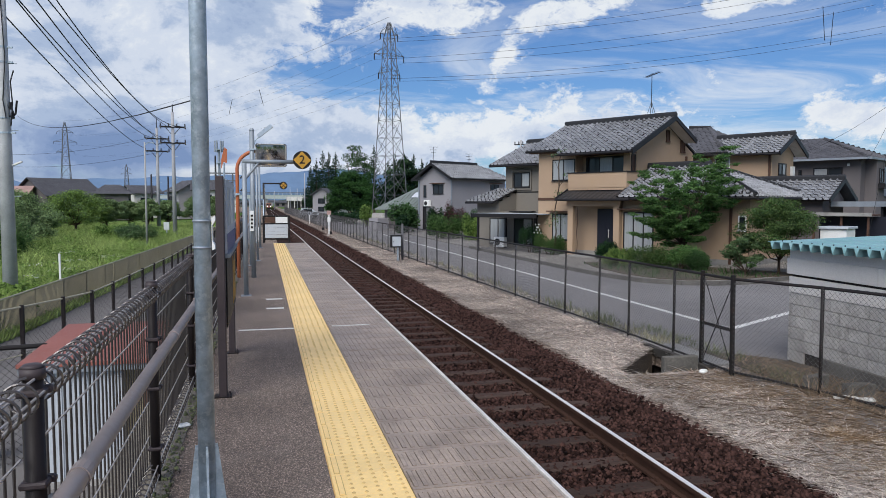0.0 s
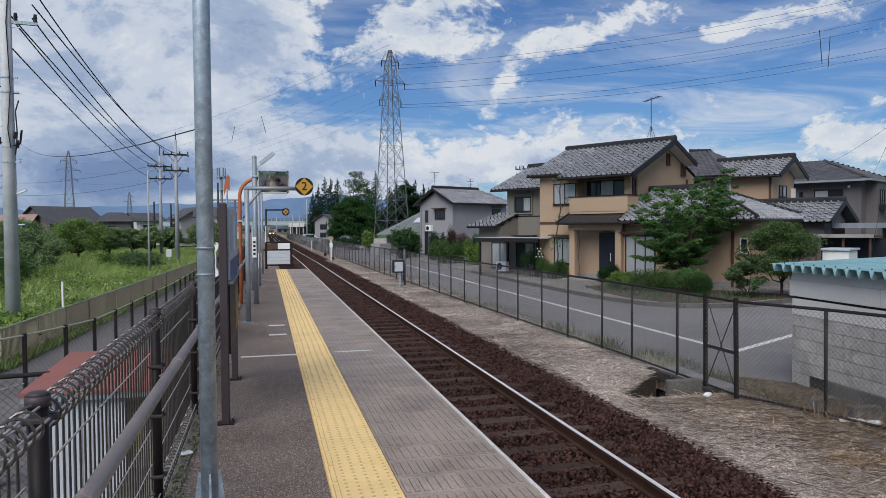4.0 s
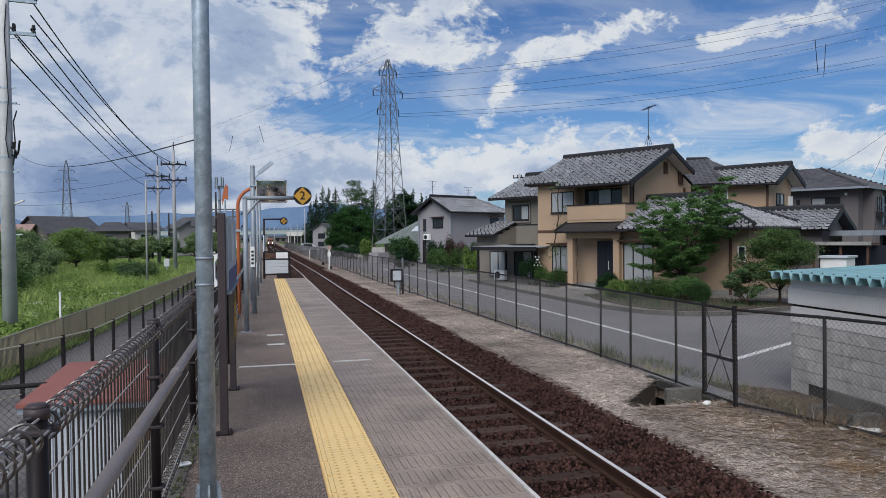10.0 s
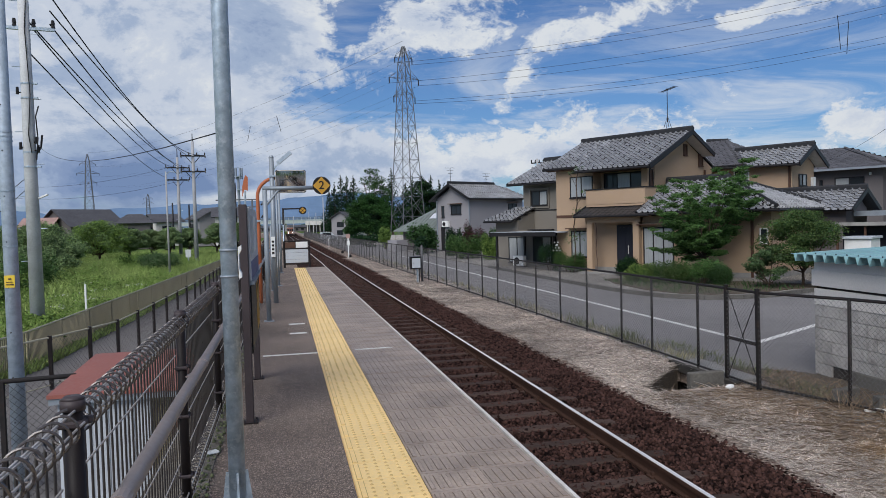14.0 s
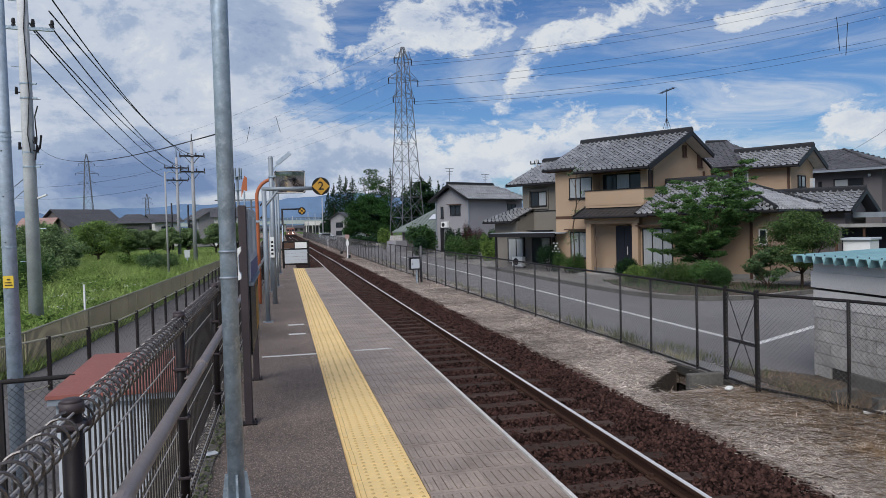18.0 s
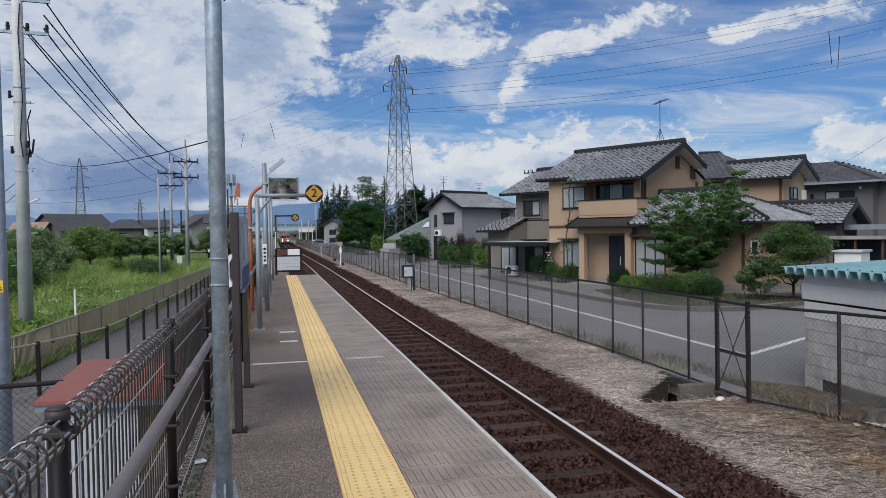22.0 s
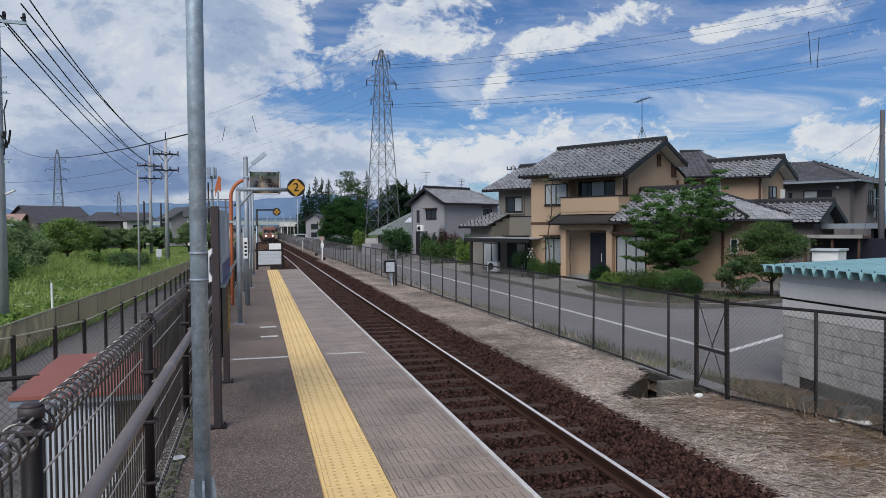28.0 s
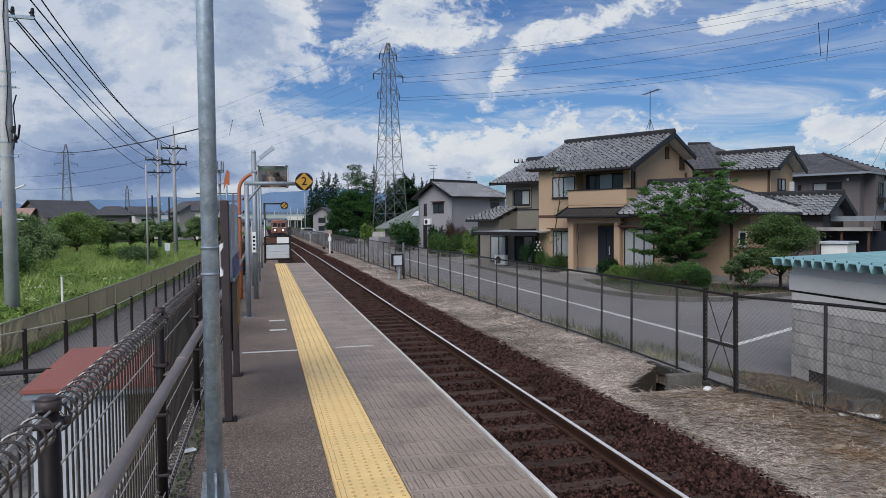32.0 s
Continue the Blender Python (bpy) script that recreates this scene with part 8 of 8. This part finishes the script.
# bridge over the line
br = thing("road_bridge", pose(0, 520, GZ), "pale blue steel road bridge over the line", "bridge")
part("deck", B((-70, 60, -4, 4, 5.2, 7.6), (-70, 60, -4.15, -4.0, 7.35, 7.75)), M["bridge"], br)
for x in range(-68, 60, 3):
    part("rail_post", B((x - 0.1, x + 0.1, -4.0, -3.8, 7.6, 9.4)), M["bridge"], br)
part("rail", B((-70, 60, -4.0, -3.9, 9.3, 9.6)), M["poledark"], br)
part("rail", B((-70, 60, -4.0, -3.9, 8.4, 8.6)), M["poledark"], br)
for x in (-26, 2.0, 16.6, 40):
    part("pier", B((x - 0.8, x + 0.8, -3, 3, -0.5, 5.2)), M["concrete"], br)
for x, y, w, d, h, rz, wall in ((-9.5, 470, 15, 8, 2.6, 2, "darkrender"), (11.0, 440, 9, 8, 2.6, -3, "darkrender"), (-1.0, 560, 16, 9, 3.2, 1, "greyrender")):
    far_house(x, y, w, d, h, 1.2, rz, wall, "rooffar", "low grey building far along the line")
hall = thing("white_hall", pose(15.5, 335, GZ), "long white low hall beside the line", "building")
part("roof_slab", B((-5.3, 9.5, -6, 6, 3.4, 5.2)), M["whitewall"], hall)
part("back_wall", B((-5.0, 9.3, 2, 6, 0, 3.4)), M["darkrender"], hall)
for k in range(6):
    part("column", B((-5.0 + 2.8 * k, -4.7 + 2.8 * k, -5.8, -5.5, 0, 3.4)), M["whitewall"], hall)
bw = thing("block_wall", pose(0, 0, GZ), "grey block garden wall along the lane", "wall")
for k in range(7):
    part("panel", B((10.2 + 0.85 * k, 11.03 + 0.85 * k, 95 - 0.1 * k, 95.15 - 0.1 * k, 0, 1.25), bevel=0.01), M["block"], bw)
car = thing("parked_car", pose(8.0, 134, GZ, 0, 0, 8), "silver parked car at the end of the lane", "car")
bm = bmesh.new()
prism(bm, [(-1.6, -0.8, 0.35), (1.7, -0.8, 0.35), (1.75, -0.8, 0.8), (1.1, -0.8, 0.95), (0.5, -0.8, 1.5), (-1.2, -0.8, 1.55), (-1.65, -0.8, 1.0)], (0, 1.6, 0))
part("body", bm, M["sheet"], car)
part("side_window", B((-1.15, 0.45, -0.815, -0.803, 1.0, 1.42)), M["glass"], car)
for x in (-1.05, 1.1):
    for y in (-0.78, 0.6):
        bm = bmesh.new()
        rod(bm, (x, y, 0.3), (x, y + 0.18, 0.3), 0.3, n=14)
        w = part("wheel", bm, M["sign_k"], car)
        bm = bmesh.new()
        rod(bm, (x, y - 0.01, 0.3), (x, y + 0.19, 0.3), 0.18, n=12)
        part("rim", bm, M["galvlight"], w)
for k, (x, y, zt) in enumerate(((8.3, 152.5, 8.8), (0.4, 206.0, 6.7), (3.8, 266.9, 6.8), (9.3, 265.6, 8.1), (10.4, 234.4, 7.1), (12.3, 213.3, 7.4))):
    utility_pole(x, y, zt, 0.14, ((3.5, 0.6, 5),) if k == 0 else (), "far slim utility pole along the line", "polefar", False)


# aerials over the farther roofs
AERIALS = ((14.89, 63.77, 5.15, 1.3), (18.92, 66.19, 5.15, 0.9))
BACKPOLE = (21.11, 58.00)
for x, y, z, h in AERIALS:
    a = thing("roof_aerial", pose(x, y, z), "thin television aerial on a far roof", "aerial", "roof aerials")
    bm = bmesh.new()
    rod(bm, (0, 0, 0), (0, 0, h), 0.022, n=5)
    part("mast", bm, M["darkmetal"], a)
    bm = bmesh.new()
    for k in range(3):
        rod(bm, (-0.4 + 0.1 * k, 0, h - 0.25 * k), (0.4 - 0.1 * k, 0, h - 0.25 * k), 0.02, n=4)
    part("antenna_boom", bm, M["darkmetal"], a)
utility_pole(*BACKPOLE, 7.95, 0.13, ((7.60, 0.55, -40), (7.00, 0.5, -40)), "concrete utility pole behind the greige house", "polegrey", False)


# hills and woods at the horizon
def hills(name, y, x0, x1, n, prof, material, label):
    bm = bmesh.new()
    a, b = [], []
    for i in range(n + 1):
        x = x0 + (x1 - x0) * i / n
        z = prof(x, i / n)
        a.append(bm.verts.new((x, y, GZ - 6)))
        b.append(bm.verts.new((x, y + z * 2.0, max(0.5, z))))
    for i in range(n):
        bm.faces.new((a[i], a[i + 1], b[i + 1], b[i]))
    solid(name, bm, M[material], kind="structure", label=label)


def prof1(x, f):
    v = Vector((x * 0.0016, 1.7, 0))
    return 78 + 40 * noise.noise(v) + 16 * noise.noise(v * 4.1) + 4 * noise.noise(v * 15) + 38 * math.exp(-((x - 300) / 200) ** 2) + 10 * math.exp(-((x + 1250) / 300) ** 2)


def prof2(x, f):
    v = Vector((x * 0.004, 9.2, 0))
    return 30 + 12 * noise.noise(v) + 5 * noise.noise(v * 5)


hills("backdrop", 2400, -2600, 2600, 260, prof1, "hill", "far hills under the clouds, haze blue in their colour")
hills("backdrop_low", 2100, -2600, 2600, 260, prof2, "hill2", "foothills with haze blue in their colour")
bm = bmesh.new()
for k in range(520):
    r_ = rng.random(3)
    x, y = -420 + 560 * r_[0], 420 + 500 * r_[1]
    if -12 < x < 16:
        continue
    s = 1.8 + 3.0 * r_[2]
    vs = [bm.verts.new((x + s * 1.6 * math.cos(a) * (0.8 + 0.3 * rng.random()), y, GZ + 1.1 * s * (0.9 + 0.4 * rng.random()) * math.sin(a))) for a in np.linspace(0, math.pi, 7)]
    bm.faces.new(vs)
solid("far_woods", bm, M["farwood"], label="far dark tree lines on the plain", kind="stuff")


# ---------------------------------------------------------------- pieces of the platform surface
bm = B((0.003, 0.387, 0.002, 0.298, -0.012, 0.001))
n0 = len(bm.faces)
for i in range(5):
    for j in range(5):
        x, y = 0.094 + i * 0.066, 0.031 + j * 0.0595
        rod(bm, (x, y, 0.001), (x, y, 0.0055), 0.0120, 0.0075, n=7)
for x0, x1 in ((0.020, 0.025), (0.050, 0.055)):
    box(bm, x0, x1, 0.015, 0.285, 0.001, 0.0025)
for y0 in (0.012, 0.282):
    box(bm, 0.020, 0.055, y0, y0 + 0.005, 0.001, 0.0026)
# dots and bar outlines take the darker yellow
for f in list(bm.faces)[n0:]:
    f.material_index = 1
box(bm, 0.025, 0.050, 0.017, 0.282, 0.001, 0.006)
tactile_me = finish("tactile_tile", bm, M["yellow"])
tactile_me.materials.append(M["yellowdark"])
y = 1.2
while y < PLAT_END - 0.6:
    share("tactile_tile", tactile_me, strip, pose(0.333 + random.uniform(-0.002, 0.002), y, random.uniform(0, 0.0015)))
    y += 0.3
bm = B((0, 0.359, 0.002, 0.034, -0.012, 0.0), (0, 0.359, 0.262, 0.297, -0.012, 0.0))
for i in range(7):
    c = 0.0257 + i * 0.0513
    box(bm, c - 0.0105, c + 0.0105, 0.038, 0.258, -0.012, 0.003)
    box(bm, 0.0 if i == 0 else c - 0.0378 + 0.002, c - 0.0145, 0.034, 0.262, -0.012, -0.001)
    box(bm, c + 0.0145, 0.359 if i == 6 else c + 0.0378 - 0.0245, 0.034, 0.262, -0.012, -0.001)
plate_me = finish("edge_plate", bm, M["plate"])
for k in range(-26, 86):
    y = 1.2 + 0.3 * k
    for j in (0, 1):
        share("edge_plate", plate_me, plates, pose(0.732 + 0.362 * j, y, random.uniform(-0.001, 0.002)))

# ---------------------------------------------------------------- the approaching train
train = thing("train", pose(2.95, 400, -0.92), "red railcar with bright headlamps on the line", "train")
bm = bmesh.new()
prism(bm, [(-1.4, 0.25, 0.75), (1.4, 0.25, 0.75), (1.43, 0.12, 2.0), (1.38, 0.0, 3.0), (1.15, 0.1, 3.35), (-1.15, 0.1, 3.35), (-1.38, 0.0, 3.0), (-1.43, 0.12, 2.0)], (0, 20, 0))
part("body", bm, M["train"], train)
bm = bmesh.new()
prism(bm, [(-1.2, 0.15, 3.35), (1.2, 0.15, 3.35), (0.8, 0.3, 3.62), (-0.8, 0.3, 3.62)], (0, 19.6, 0))
part("roof", bm, M["trainroof"], train)
part("underframe", B((-1.25, 1.25, 0.6, 19.6, 0.25, 0.75)), M["sign_k"], train)
part("plough", B((-1.2, 1.2, 0.05, 0.3, 0.15, 0.7), bevel=0.04), M["darkmetal"], train)
for x0, x1 in ((-1.2, -0.45), (0.45, 1.2)):
    part("windscreen", B((x0, x1, -0.03, 0.08, 2.0, 2.75), bevel=0.02), M["glass"], train)
part("end_door", B((-0.36, 0.36, -0.04, 0.1, 0.85, 2.85), bevel=0.01), M["train"], train)
part("door_window", B((-0.24, 0.24, -0.06, -0.041, 2.05, 2.7)), M["glass"], train)
part("cream_band", B((-1.42, 1.42, 0.02, 0.14, 1.86, 1.94)), M["white"], train)
for x in (-0.78, 0.78):
    bm = bmesh.new()
    rod(bm, (x, 0.0, 1.30), (x, 0.14, 1.30), 0.21, n=16)
    h = part("lamp_bezel", bm, M["darkmetal"], train)
    bm = bmesh.new()
    rod(bm, (x, -0.03, 1.30), (x, 0.0, 1.30), 0.14, n=16)
    part("headlamp", bm, M["lampglow"], h, "glowing headlamp")
part("coupler", B((-0.15, 0.15, -0.35, 0.25, 0.55, 0.85), bevel=0.03), M["darkmetal"], train)
for y in (2.6, 4.7, 15.3, 17.4):
    for x in (-0.56, 0.56):
        bm = bmesh.new()
        rod(bm, (x - 0.06, y, 0.43), (x + 0.06, y, 0.43), 0.43, n=20)
        part("wheel", bm, M["railside"], train)
for k in range(8):
    for s in (-1, 1):
        part("side_window", B((s * 1.405 - 0.02, s * 1.405 + 0.02, 2.0 + 2.1 * k, 3.3 + 2.1 * k, 1.95, 2.75)), M["glass"], train)


def motions():
    rows = []
    for t, d in ((0, 425), (3, 398), (8, 352), (13, 310), (17, 274), (21, 236), (25, 199), (28, 177), (32, 150)):
        rows.append((t, pose(2.95, d, -0.92 + fall(d))))
    walk(train, rows)


motions()
